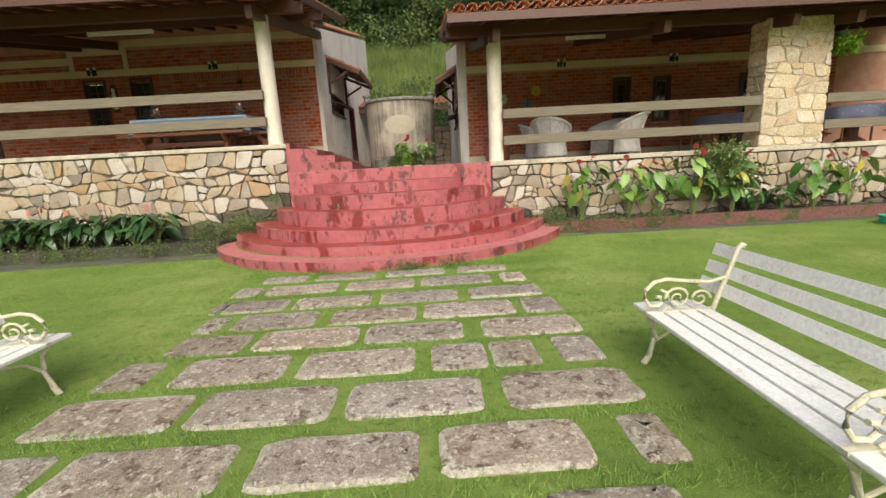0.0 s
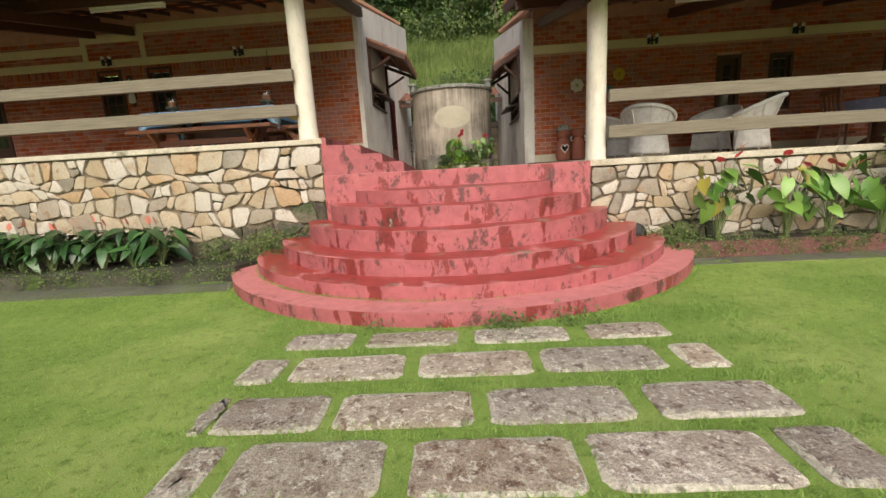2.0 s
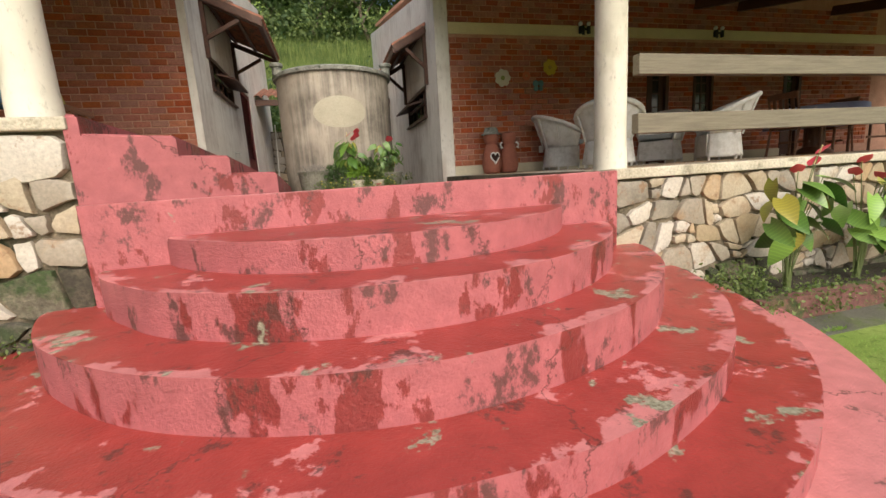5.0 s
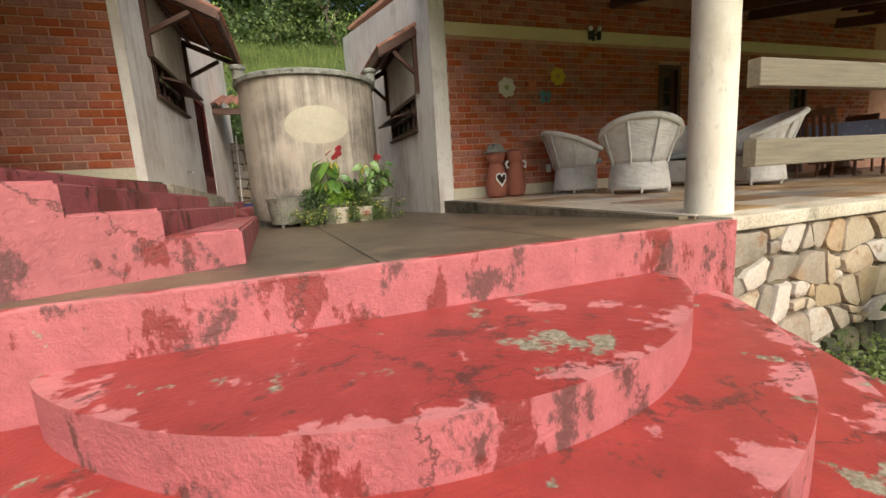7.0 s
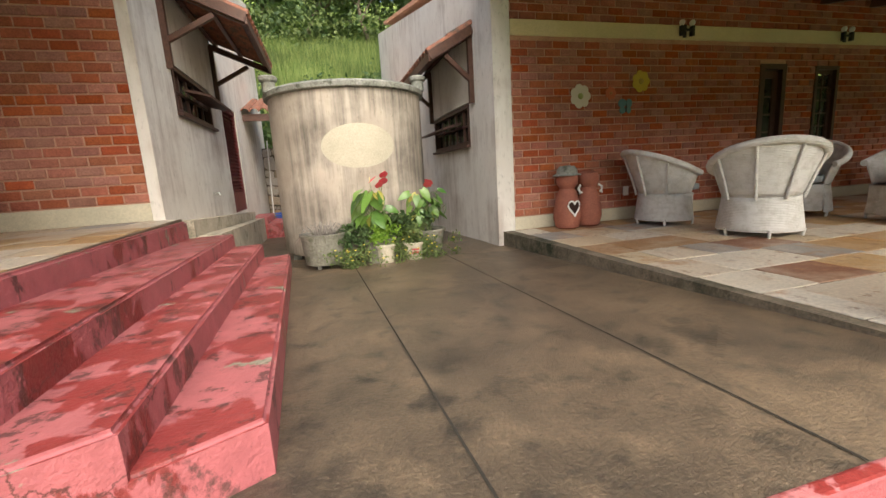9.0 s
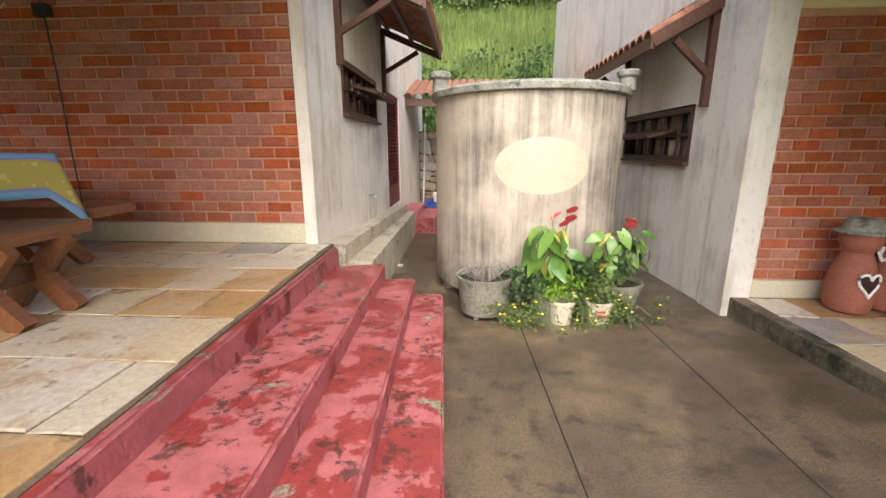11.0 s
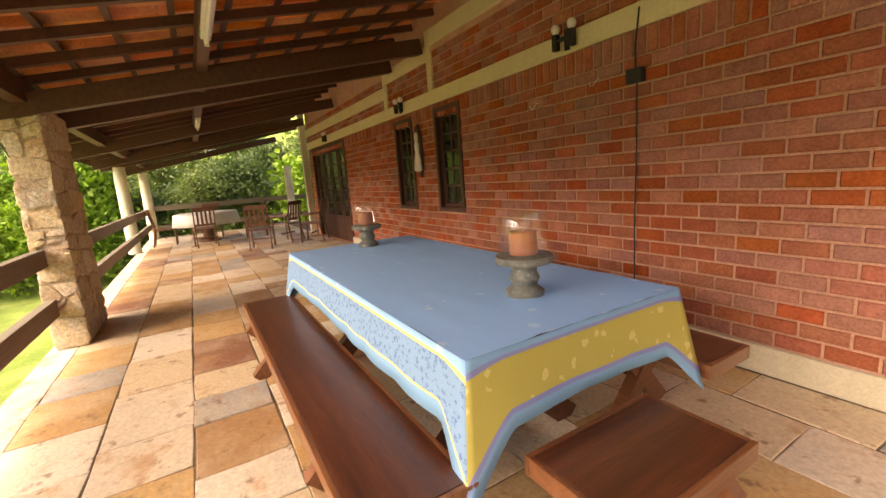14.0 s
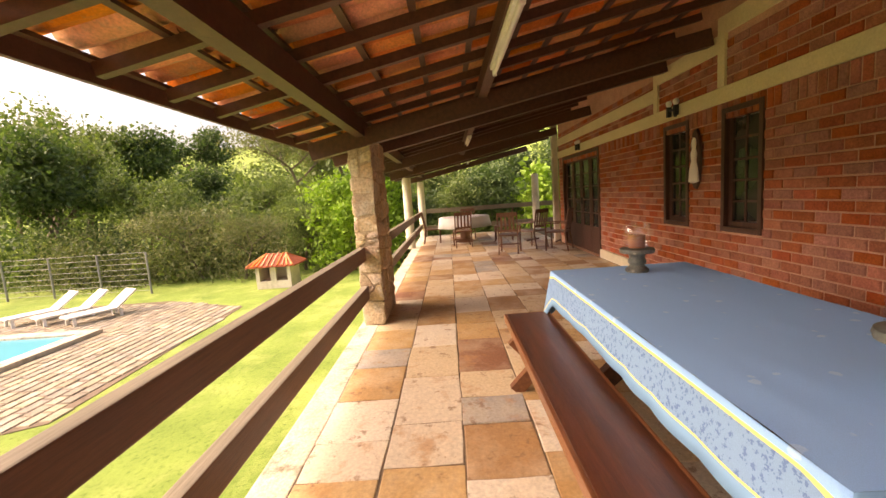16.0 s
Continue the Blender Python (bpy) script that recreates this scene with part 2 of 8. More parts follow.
def stained_plaster(name, clean, mid, dirt, at=(0.45, 0.7), streak=(7, 7, 0.5), scale=1.0, foot=None):
    """Lime plaster with long run-down streaks of mould."""
    m, n, l, b = nodes_of(name)
    pos = n.new("ShaderNodeNewGeometry").outputs["Position"]
    cloud = noise_tex(n, l, pos, 1.6, 6, 0.6)
    r = ramp(n, [(0.35, mid), (0.62, clean)])
    l.new(cloud.outputs["Fac"], r.inputs[0])
    runs = noise_tex(n, l, pos, scale, 7, 0.66, streak)
    patch = noise_tex(n, l, pos, 1.1, 5, 0.6)
    mul = n.new("ShaderNodeMath")
    mul.operation = "MULTIPLY_ADD"
    mul.inputs[1].default_value = 0.55
    l.new(patch.outputs["Fac"], mul.inputs[0])
    half = n.new("ShaderNodeMath")
    half.operation = "MULTIPLY"
    half.inputs[1].default_value = 0.45
    l.new(runs.outputs["Fac"], half.inputs[0])
    l.new(half.outputs[0], mul.inputs[2])
    rr = ramp(n, [(at[0], (0, 0, 0)), (at[1], (1, 1, 1))])
    l.new(mul.outputs[0], rr.inputs[0])
    col = mixed(n, l, rr.outputs[0], r.outputs[0], dirt)
    speck = noise_tex(n, l, pos, 28, 6, 0.75, (1, 1, 0.4))
    sr = ramp(n, [(0.56, (1, 1, 1)), (0.72, (0.45, 0.43, 0.4))])
    l.new(speck.outputs["Fac"], sr.inputs[0])
    col = mixed(n, l, 0.7, col, sr.outputs[0], "MULTIPLY")
    l.new(col, b.inputs["Base Color"])
    b.inputs["Roughness"].default_value = 0.88
    grain = noise_tex(n, l, pos, 80, 4, 0.7)
    bp = n.new("ShaderNodeBump")
    bp.inputs["Strength"].default_value, bp.inputs["Distance"].default_value = 0.3, 0.006
    l.new(grain.outputs["Fac"], bp.inputs["Height"])
    l.new(bp.outputs[0], b.inputs["Normal"])
    return m


def timber(name, light, dark, grain=(1, 14, 14), rough=0.5, scale=4.0, coat=0.0):
    m, n, l, b = nodes_of(name)
    co = n.new("ShaderNodeTexCoord").outputs["Object"]
    g = noise_tex(n, l, co, scale, 7, 0.65, grain)
    r = ramp(n, [(0.3, dark), (0.7, light)])
    l.new(g.outputs["Fac"], r.inputs[0])
    fine = noise_tex(n, l, co, scale * 9, 4, 0.7, grain)
    fr = ramp(n, [(0.3, (0.75, 0.75, 0.75)), (0.7, (1.1, 1.1, 1.1))])
    l.new(fine.outputs["Fac"], fr.inputs[0])
    l.new(mixed(n, l, 1.0, r.outputs[0], fr.outputs[0], "MULTIPLY"), b.inputs["Base Color"])
    b.inputs["Roughness"].default_value = rough
    b.inputs["Coat Weight"].default_value = coat
    b.inputs["Coat Roughness"].default_value = 0.25
    bp = n.new("ShaderNodeBump")
    bp.inputs["Strength"].default_value, bp.inputs["Distance"].default_value = 0.25, 0.004
    l.new(fine.outputs["Fac"], bp.inputs["Height"])
    l.new(bp.outputs[0], b.inputs["Normal"])
    return m


def plain(name, col, rough=0.5, metal=0.0, spec=0.4):
    m, n, l, b = nodes_of(name)
    b.inputs["Base Color"].default_value = (*col, 1)
    b.inputs["Roughness"].default_value, b.inputs["Metallic"].default_value = rough, metal
    b.inputs["Specular IOR Level"].default_value = spec
    return m


M_LAWN = surface("lawn_turf", (0.255, 0.355, 0.08), (0.155, 0.24, 0.05), 0.9, 0.95, 0.9, 160, second=(0.34, 0.41, 0.12), second_scale=0.7, second_at=(0.48, 0.68), stain=(0.075, 0.13, 0.02), stain_scale=14, stain_at=(0.52, 0.75), spec=0.1)
M_SOIL = surface("damp_soil", (0.045, 0.036, 0.022), (0.025, 0.02, 0.012), 4, 0.95, 0.9, 50, second=(0.035, 0.06, 0.015), second_scale=3)
M_RED = red_paint("wet_red_tread_paint", 0.50, (0.50, 0.175, 0.17), (0.31, 0.045, 0.038), (1, 1, 1), 0.575, 0.595)
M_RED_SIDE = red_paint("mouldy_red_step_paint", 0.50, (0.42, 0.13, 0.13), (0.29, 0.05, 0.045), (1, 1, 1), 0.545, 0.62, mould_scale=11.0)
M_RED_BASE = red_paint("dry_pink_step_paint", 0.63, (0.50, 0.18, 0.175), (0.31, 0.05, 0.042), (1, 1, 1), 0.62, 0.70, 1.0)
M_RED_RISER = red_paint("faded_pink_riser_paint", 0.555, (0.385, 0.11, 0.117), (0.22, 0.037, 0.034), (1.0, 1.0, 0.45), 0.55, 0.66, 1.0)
M_PLASTER = stained_plaster("stained_white_plaster", (0.76, 0.72, 0.65), (0.68, 0.63, 0.56), (0.40, 0.33, 0.27), (0.50, 0.68))
M_PLASTER_TOP = stained_plaster("column_plaster", (0.68, 0.64, 0.54), (0.57, 0.53, 0.43), (0.33, 0.30, 0.20), (0.50, 0.72), (5, 5, 1.5))
M_TANK = stained_plaster("tank_plaster", (0.50, 0.44, 0.365), (0.37, 0.315, 0.255), (0.135, 0.12, 0.10), (0.45, 0.60), (11, 11, 0.5))
M_OVAL = surface("cream_oval_paint", (0.52, 0.48, 0.37), (0.45, 0.41, 0.31), 4, 0.8, 0.15, 70)
M_TRIM = surface("cream_trim", (0.70, 0.60, 0.36), (0.62, 0.53, 0.31), 3, 0.7, 0.12, 60)
M_SKIRT = surface("pale_baseboard", (0.62, 0.56, 0.41), (0.52, 0.47, 0.34), 3, 0.75, 0.15, 60)
M_MORTAR = surface("pink_mortar", (0.58, 0.34, 0.24), (0.46, 0.25, 0.175), 5, 0.9, 0.35, 90, spec=0.12)
M_BRICK = surface("clay_brick", (0.43, 0.145, 0.08), (0.31, 0.10, 0.058), 9, 0.8, 0.4, 70, vary=0.16, hue=0.006, spec=0.12)
M_BRICK_J = surface("clay_brick_far", (0.43, 0.145, 0.08), (0.31, 0.10, 0.058), 9, 0.8, 0.4, 70, vary=0.16, hue=0.006, island=True, spec=0.12)
M_STONE_MORTAR = surface("stone_mortar", (0.25, 0.20, 0.14), (0.11, 0.09, 0.06), 4, 0.95, 0.6, 60, stain=(0.03, 0.035, 0.016), stain_scale=1.4, stain_at=(0.5, 0.62))
M_STONE_DAMP = surface("damp_dark_stone", (0.15, 0.125, 0.085), (0.05, 0.042, 0.03), 6, 0.85, 0.7, 35, vary=0.35, hue=0.01, stain=(0.045, 0.065, 0.018), stain_scale=4, stain_at=(0.48, 0.60), second=(0.33, 0.28, 0.21), second_at=(0.55, 0.65), bump_dist=0.02)
M_CAP = surface("mossy_cap", (0.60, 0.54, 0.43), (0.42, 0.37, 0.27), 3, 0.85, 0.4, 60, stain=(0.14, 0.13, 0.08), stain_scale=4, stain_at=(0.54, 0.7))
M_CONCRETE = surface("wet_concrete", (0.185, 0.135, 0.085), (0.075, 0.058, 0.04), 1.7, 0.40, 0.75, 70, stain=(0.25, 0.18, 0.11), stain_scale=1.1, stain_at=(0.52, 0.66), second=(0.055, 0.045, 0.032), second_at=(0.52, 0.66), second_scale=7.0, spec=0.5)
M_JOINT = plain("dark_joint", (0.035, 0.03, 0.022), 0.9)


def flag_stone(name, palette, cream=(0.60, 0.50, 0.36), rust=(0.42, 0.22, 0.085), bump=0.45, grime=0.8):
    """Quartzite flags: each one cream, grey, ochre, tan or rust, with clouds, rust-edged stains and a split face."""
    m, n, l, b = nodes_of(name)
    rand = n.new("ShaderNodeObjectInfo").outputs["Random"]
    own = n.new("ShaderNodeVectorMath")
    own.operation = "MULTIPLY_ADD"
    own.inputs[1].default_value = (61.0, 37.0, 83.0)
    l.new(rand, own.inputs[0])
    l.new(n.new("ShaderNodeNewGeometry").outputs["Position"], own.inputs[2])
    pos = own.outputs[0]
    pick = ramp(n, palette)
    pick.color_ramp.interpolation = "CONSTANT"
    l.new(rand, pick.inputs[0])
    cloud = noise_tex(n, l, pos, 2.6, 6, 0.62)
    cr = ramp(n, [(0.46, (0, 0, 0)), (0.64, (0.4, 0.4, 0.4))])
    l.new(cloud.outputs["Fac"], cr.inputs[0])
    col = mixed(n, l, cr.outputs[0], pick.outputs[0], cream)
    tint = noise_tex(n, l, pos, 4.2, 7, 0.66)
    tr = ramp(n, [(0.55, (0, 0, 0)), (0.68, (0.7, 0.7, 0.7))])
    l.new(tint.outputs["Fac"], tr.inputs[0])
    col = mixed(n, l, tr.outputs[0], col, rust)
    spot = noise_tex(n, l, pos, 9.0, 8, 0.7)
    sr = ramp(n, [(0.58, (0, 0, 0)), (0.65, (grime,) * 3)])
    l.new(spot.outputs["Fac"], sr.inputs[0])
    col = mixed(n, l, sr.outputs[0], col, (0.24, 0.135, 0.07))
    fine = noise_tex(n, l, pos, 45, 5, 0.7)
    fr = ramp(n, [(0.3, (0.74, 0.74, 0.74)), (0.7, (1.14, 1.14, 1.14))])
    l.new(fine.outputs["Fac"], fr.inputs[0])
    l.new(mixed(n, l, 1.0, col, fr.outputs[0], "MULTIPLY"), b.inputs["Base Color"])
    gl = ramp(n, [(0.3, (0.62, 0.62, 0.62)), (0.7, (0.36, 0.36, 0.36))])
    l.new(cloud.outputs["Fac"], gl.inputs[0])
    l.new(gl.outputs[0], b.inputs["Roughness"])
    bp = n.new("ShaderNodeBump")
    bp.inputs["Strength"].default_value, bp.inputs["Distance"].default_value = bump, 0.012
    l.new(mixed(n, l, 0.35, tint.outputs["Color"], fine.outputs["Color"]), bp.inputs["Height"])
    l.new(bp.outputs[0], b.inputs["Normal"])
    return m


M_FLAG = flag_stone("quartzite_flag", [(0.0, (0.58, 0.47, 0.31)), (0.18, (0.44, 0.27, 0.115)), (0.33, (0.66, 0.60, 0.49)), (0.48, (0.33, 0.315, 0.29)), (0.58, (0.50, 0.33, 0.15)), (0.72, (0.60, 0.52, 0.40)), (0.84, (0.36, 0.21, 0.10)), (0.94, (0.25, 0.115, 0.065))])
M_STONE = flag_stone("yellow_field_stone", [(0.0, (0.41, 0.34, 0.24)), (0.18, (0.48, 0.43, 0.36)), (0.32, (0.34, 0.26, 0.16)), (0.46, (0.40, 0.27, 0.15)), (0.55, (0.52, 0.47, 0.40)), (0.72, (0.31, 0.26, 0.20)), (0.84, (0.44, 0.35, 0.24)), (0.93, (0.22, 0.19, 0.15))], (0.50, 0.44, 0.35), (0.32, 0.20, 0.105), 0.9)
M_GROUT = surface("floor_grout", (0.20, 0.145, 0.095), (0.11, 0.08, 0.05), 6, 0.9, 0.3, 60)
M_SLAB = surface("granite_slab", (0.50, 0.43, 0.345), (0.31, 0.245, 0.185), 5, 0.9, 1.0, 60, vary=0.22, hue=0.006, stain=(0.64, 0.59, 0.50), stain_scale=24, stain_at=(0.54, 0.60), second=(0.19, 0.13, 0.095), second_at=(0.53, 0.62), second_scale=14, bump_dist=0.025)
M_SLAB_RIM = surface("pale_slab_rim", (0.66, 0.61, 0.50), (0.42, 0.37, 0.28), 9, 0.9, 0.9, 60, vary=0.15, stain=(0.22, 0.19, 0.13), stain_scale=9, stain_at=(0.54, 0.62), bump_dist=0.02)
M_BEAM = timber("dark_roof_timber", (0.12, 0.05, 0.028), (0.06, 0.025, 0.014), (6, 6, 6), 0.5)
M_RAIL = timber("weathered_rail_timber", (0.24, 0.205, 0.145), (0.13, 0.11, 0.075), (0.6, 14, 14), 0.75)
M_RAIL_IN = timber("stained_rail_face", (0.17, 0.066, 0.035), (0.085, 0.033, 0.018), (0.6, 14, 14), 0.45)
M_JACARANDA = timber("varnished_hardwood", (0.145, 0.046, 0.02), (0.045, 0.015, 0.009), (0.7, 9, 9), 0.3, 3.0, 0.4)
M_EDGING = timber("orange_brown_edging", (0.27, 0.105, 0.042), (0.14, 0.05, 0.02), (0.7, 12, 12), 0.35, 4.0, 0.3)
M_JOINERY = timber("dark_window_joinery", (0.10, 0.04, 0.025), (0.045, 0.018, 0.011), (9, 9, 1), 0.5)
M_TILE = surface("clay_roof_tile", (0.80, 0.31, 0.12), (0.62, 0.20, 0.08), 5, 0.8, 0.3, 60, vary=0.3, hue=0.012, island=True, stain=(0.42, 0.27, 0.16), stain_scale=6, stain_at=(0.58, 0.7))
M_TILE_OLD = surface("weathered_roof_tile", (0.36, 0.15, 0.09), (0.20, 0.085, 0.055), 7, 0.9, 0.4, 50, vary=0.2, island=True, stain=(0.10, 0.085, 0.065), stain_scale=9, stain_at=(0.5, 0.64))
M_IRON = plain("black_iron", (0.02, 0.02, 0.02), 0.5)
M_WHITE = surface("white_garden_paint", (0.84, 0.83, 0.79), (0.74, 0.73, 0.68), 8, 0.55, 0.2, 60, stain=(0.28, 0.24, 0.15), stain_scale=7, stain_at=(0.62, 0.72))
M_CREAM_IRON = surface("cream_iron_paint", (0.66, 0.63, 0.48), (0.52, 0.48, 0.33), 9, 0.5, 0.2, 60, stain=(0.2, 0.14, 0.07), stain_scale=14, stain_at=(0.58, 0.7))

# ---- ground ----
bm = bm_new()
LX = [-260, -120, -60, -40, -30, -24, -18, -12, -8, -6, -4, -2, 0, 2, 4, 6, 8, 12, 18, 26, 40, 60, 120, 260]
LY = [-200, -100, -50, -30, -20, -14, -9, -5, -2, 0, 2, 4, 6, 8, 12, 18, 20.3, 22, 24, 27, 31, 36, 41, 48, 60, 90, 140, 220]


def hill(x, y):
    """Level garden; a steep bank behind the houses; far wooded slopes to the west."""
    z = 0.0
    if y > 20.3:
        z += np.interp(y, [20.3, 22, 24, 31, 36, 41, 60, 90, 220], [0.0, 2.6, 4.4, 7.6, 10.2, 13.0, 22, 32, 50])
    if x < -34:
        z += np.interp(-x, [34, 60, 120, 260], [0, 5, 20, 34]) * np.interp(y, [-200, -30, 0, 30], [1.2, 1.0, 0.75, 0.5])
    return float(z)


grid = [[bm.verts.new((x, y, hill(x, y))) for x in LX] for y in LY]
for j in range(len(LY) - 1):
    for i in range(len(LX) - 1):
        bm.faces.new((grid[j][i], grid[j][i + 1], grid[j + 1][i + 1], grid[j + 1][i]))
ground = setting("ground", bm, M_LAWN, "short green lawn running into a grassy bank")

# ---- retaining walls under the verandas ----
bm = bm_new()
box(bm, -18.0, -1.99, FACE + 0.03, 8.0, -0.1, 1.62)
wall_l = setting("wall_retaining_upper", bm, M_STONE_MORTAR, "fieldstone retaining wall under the upper veranda")
bm = bm_new()
box(bm, 1.45, 16.0, FACE + 0.03, 8.0, -0.1, 1.14)
wall_r = setting("wall_retaining_lower", bm, M_STONE_MORTAR, "fieldstone retaining wall under the lower veranda")
bm = bm_new()
bbox(bm, -18.0, -1.97, FACE - 0.035, 7.86, 1.62, HIGH, 0.012)
setting("trim_cap_upper", bm, M_CAP, "weathered cream cap of the wall")
bm = bm_new()
bbox(bm, 1.452, 16.0, FACE - 0.035, 7.86, 1.14, LOW, 0.012)
setting("trim_cap_lower", bm, M_CAP, "weathered cream cap of the wall")

# ---- floors ----
bm = bm_new()
prism(bm, [(-17.6, 7.86), (-2.0, 7.86), (-2.13, 11.58), (-13.4, 11.58), (-13.4, 18), (-17.6, 18)], 1.3, HIGH - 0.006)
floor_up = setting("floor_upper_veranda", bm, M_GROUT, "yellow sandstone flag floor of the upper veranda")
bm = bm_new()
prism(bm, [(1.43, 7.86), (16, 7.86), (16, 11.74), (1.36, 11.74)], 0.6, LOW - 0.006)
floor_low = setting("floor_lower_veranda", bm, M_GROUT, "yellow sandstone flag floor of the lower veranda")
bm = bm_new()
prism(bm, [(-1.99, 7.66), (1.44, 7.66), (1.44, 16.0), (-2.3, 16.0)], 0.2, landing_z)
prism(bm, [(-2.3, 16.0), (1.44, 16.0), (1.44, 20.4), (-2.3, 20.4)], 0.2, landing_z)
setting("floor_landing", bm, M_CONCRETE, "damp grey concrete landing between the houses")
bm = bm_new()
for x0, x1 in ((-0.47, -0.52), (0.42, 0.47)):
    vs = [bm.verts.new((x, y, landing_z(x, y) + 0.004)) for y, xx in ((7.66, x0), (13.5, x1 - 0.1 if x0 < 0 else x1)) for x in (xx - 0.0045, xx + 0.0045)]
    bm.faces.new((vs[0], vs[1], vs[3], vs[2]))
setting("trim_landing_joint", bm, M_JOINT, "dark expansion joint in the concrete")

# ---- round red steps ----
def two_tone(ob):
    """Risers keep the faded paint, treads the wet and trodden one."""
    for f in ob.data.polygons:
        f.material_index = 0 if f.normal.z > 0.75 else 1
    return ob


stairs = thing("stairs", "rounded red-painted cement steps with mould and lichen", "stairs", kind="structure")
STEPS = ((3.03, -0.05, 0.125), (2.73, 0.10, 0.25), (2.41, 0.22, 0.41), (2.07, 0.38, 0.63), (1.77, 0.6, 0.84), (1.44, 0.8, 1.0))
for r, z0, z1 in STEPS:
    bm = bm_new()
    n_seg = 72
    arc = [math.pi + math.pi * k / n_seg for k in range(n_seg + 1)]
    pts = []
    for a in arc:
        rr = r + 0.012 * noise.noise(Vector((a * 5, r * 3, 0)))
        x, y = SX + rr * math.cos(a), SY + rr * math.sin(a)
        if y < FACE - 0.02:
            pts.append((x, y))
    pts = [(pts[0][0], 8.0), *pts, (pts[-1][0], 8.0)]
    top = prism(bm, pts, z0, z1)
    bmesh.ops.bevel(bm, geom=list(top.edges), offset=0.018, segments=3, affect="EDGES")
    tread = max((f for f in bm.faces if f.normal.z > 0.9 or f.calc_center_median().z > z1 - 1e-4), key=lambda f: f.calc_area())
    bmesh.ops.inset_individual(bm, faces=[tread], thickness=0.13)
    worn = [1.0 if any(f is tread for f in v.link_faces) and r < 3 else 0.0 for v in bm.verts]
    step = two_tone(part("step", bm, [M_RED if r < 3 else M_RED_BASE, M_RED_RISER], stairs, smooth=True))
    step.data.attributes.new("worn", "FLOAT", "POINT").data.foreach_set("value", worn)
bm = bm_new()
bbox(bm, -1.99, 1.45, 7.615, 7.66, 0.2, 1.212, 0.01)
two_tone(part("riser", bm, [M_RED, M_RED_RISER], stairs))

# ---- red side steps up to the upper veranda ----
side = thing("side_stairs", "worn red-painted steps up to the upper veranda", "stairs", kind="structure")
for (x0, x1, z0, z1) in ((-1.0, -1.21, 1.36, 1.22), (-1.27, -1.46, 1.475, 1.36), (-1.53, -1.72, 1.595, 1.49), (-1.93, -2.09, 1.70, 1.66)):
    bm = bm_new()
    yn = 8.17 + (x0 + 1.0) * 0.52
    top = prism(bm, [(x0, yn), (x1, 11.68 if x0 > -1.9 else 11.56), (-2.14, 11.56), (-1.99, 7.655)], 0.95, lambda x, y, z0=z0, z1=z1: z0 + (z1 - z0) * (y - 8) / 3.7)
    bmesh.ops.bevel(bm, geom=list(top.edges), offset=0.014, segments=3, affect="EDGES")
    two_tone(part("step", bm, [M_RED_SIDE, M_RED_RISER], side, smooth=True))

# ---- upper house ----
def wall_with_openings(bm, x0, x1, y0, y1, z0, z1, holes):
    """A straight wall along x with rectangular openings (x0, x1, z0, z1) cut through it."""
    xs = sorted({x0, x1, *[h[0] for h in holes], *[h[1] for h in holes]})
    for a, b in zip(xs, xs[1:]):
        cuts = sorted((h[2], h[3]) for h in holes if h[0] <= a and h[1] >= b)
        z = z0
        for c, d in cuts:
            if c > z:
                box(bm, a, b, y0, y1, z, c)
            z = d
        if z1 > z:
            box(bm, a, b, y0, y1, z, z1)


WIN_L = [(-8.18, -7.62, 2.50, 3.74), (-7.02, -6.45, 2.50, 3.74)]
DOOR_L = (-13.0, -10.55, HIGH, 3.78)
WIN_R = [(5.2, 5.68, LOW, 3.18), (6.25, 6.72, 2.03, 3.16), (8.5, 8.98, LOW, 3.14)]
bm = bm_new()
wall_with_openings(bm, -13.4, -2.36, BRICK_L + 0.012, BRICK_L + 0.2, 1.3, 4.92, WIN_L + [DOOR_L])
wall_brick_l = setting("wall_upper_house", bm, M_MORTAR, "red brick veranda wall of the upper house")
bm = bm_new()
SIDE_L = [(12.58, 14.25, 2.80, 3.36), (14.97, 16.15, 1.5, 3.34)]
for y0, y1, z0, z1 in ((11.62, 12.58, 0.9, 6), (12.58, 14.25, 0.9, 2.80), (12.58, 14.25, 3.36, 6), (14.25, 14.97, 0.9, 6), (14.97, 16.15, 0.9, 1.5), (14.97, 16.15, 3.34, 6), (16.15, 20.2, 0.9, 6)):
    prism(bm, [(-2.28, y0), (-2.28, y1), (-2.46, y1), (-2.46, y0)], z0, (lambda x, y: 4.70 + 0.235 * (y - 11.58)) if z1 == 6 else z1)
prism(bm, [(-2.36, BRICK_L - 0.012), (-2.26, BRICK_L - 0.012), (-2.26, 11.9), (-2.36, 11.9)], 1.2, 4.6)
setting("wall_upper_house_side", bm, M_PLASTER, "stained cream plaster side wall of the upper house")
bm = bm_new()
box(bm, -13.4, -2.46, 20.0, 20.2, 0.5, 6.5)
box(bm, -13.4, -13.2, 11.78, 20.0, 0.5, 5.0)
setting("wall_upper_house_back", bm, M_PLASTER)
bm = bm_new()
prism(bm, [(-13.4, 11.6), (-2.47, 11.6), (-2.47, 20.2), (-13.4, 20.2)], lambda x, y: 4.88 + 0.235 * (y - 11.58), lambda x, y: 4.96 + 0.235 * (y - 11.58))
setting("roof_upper_house", bm, M_TILE, "clay tile roof of the upper house")

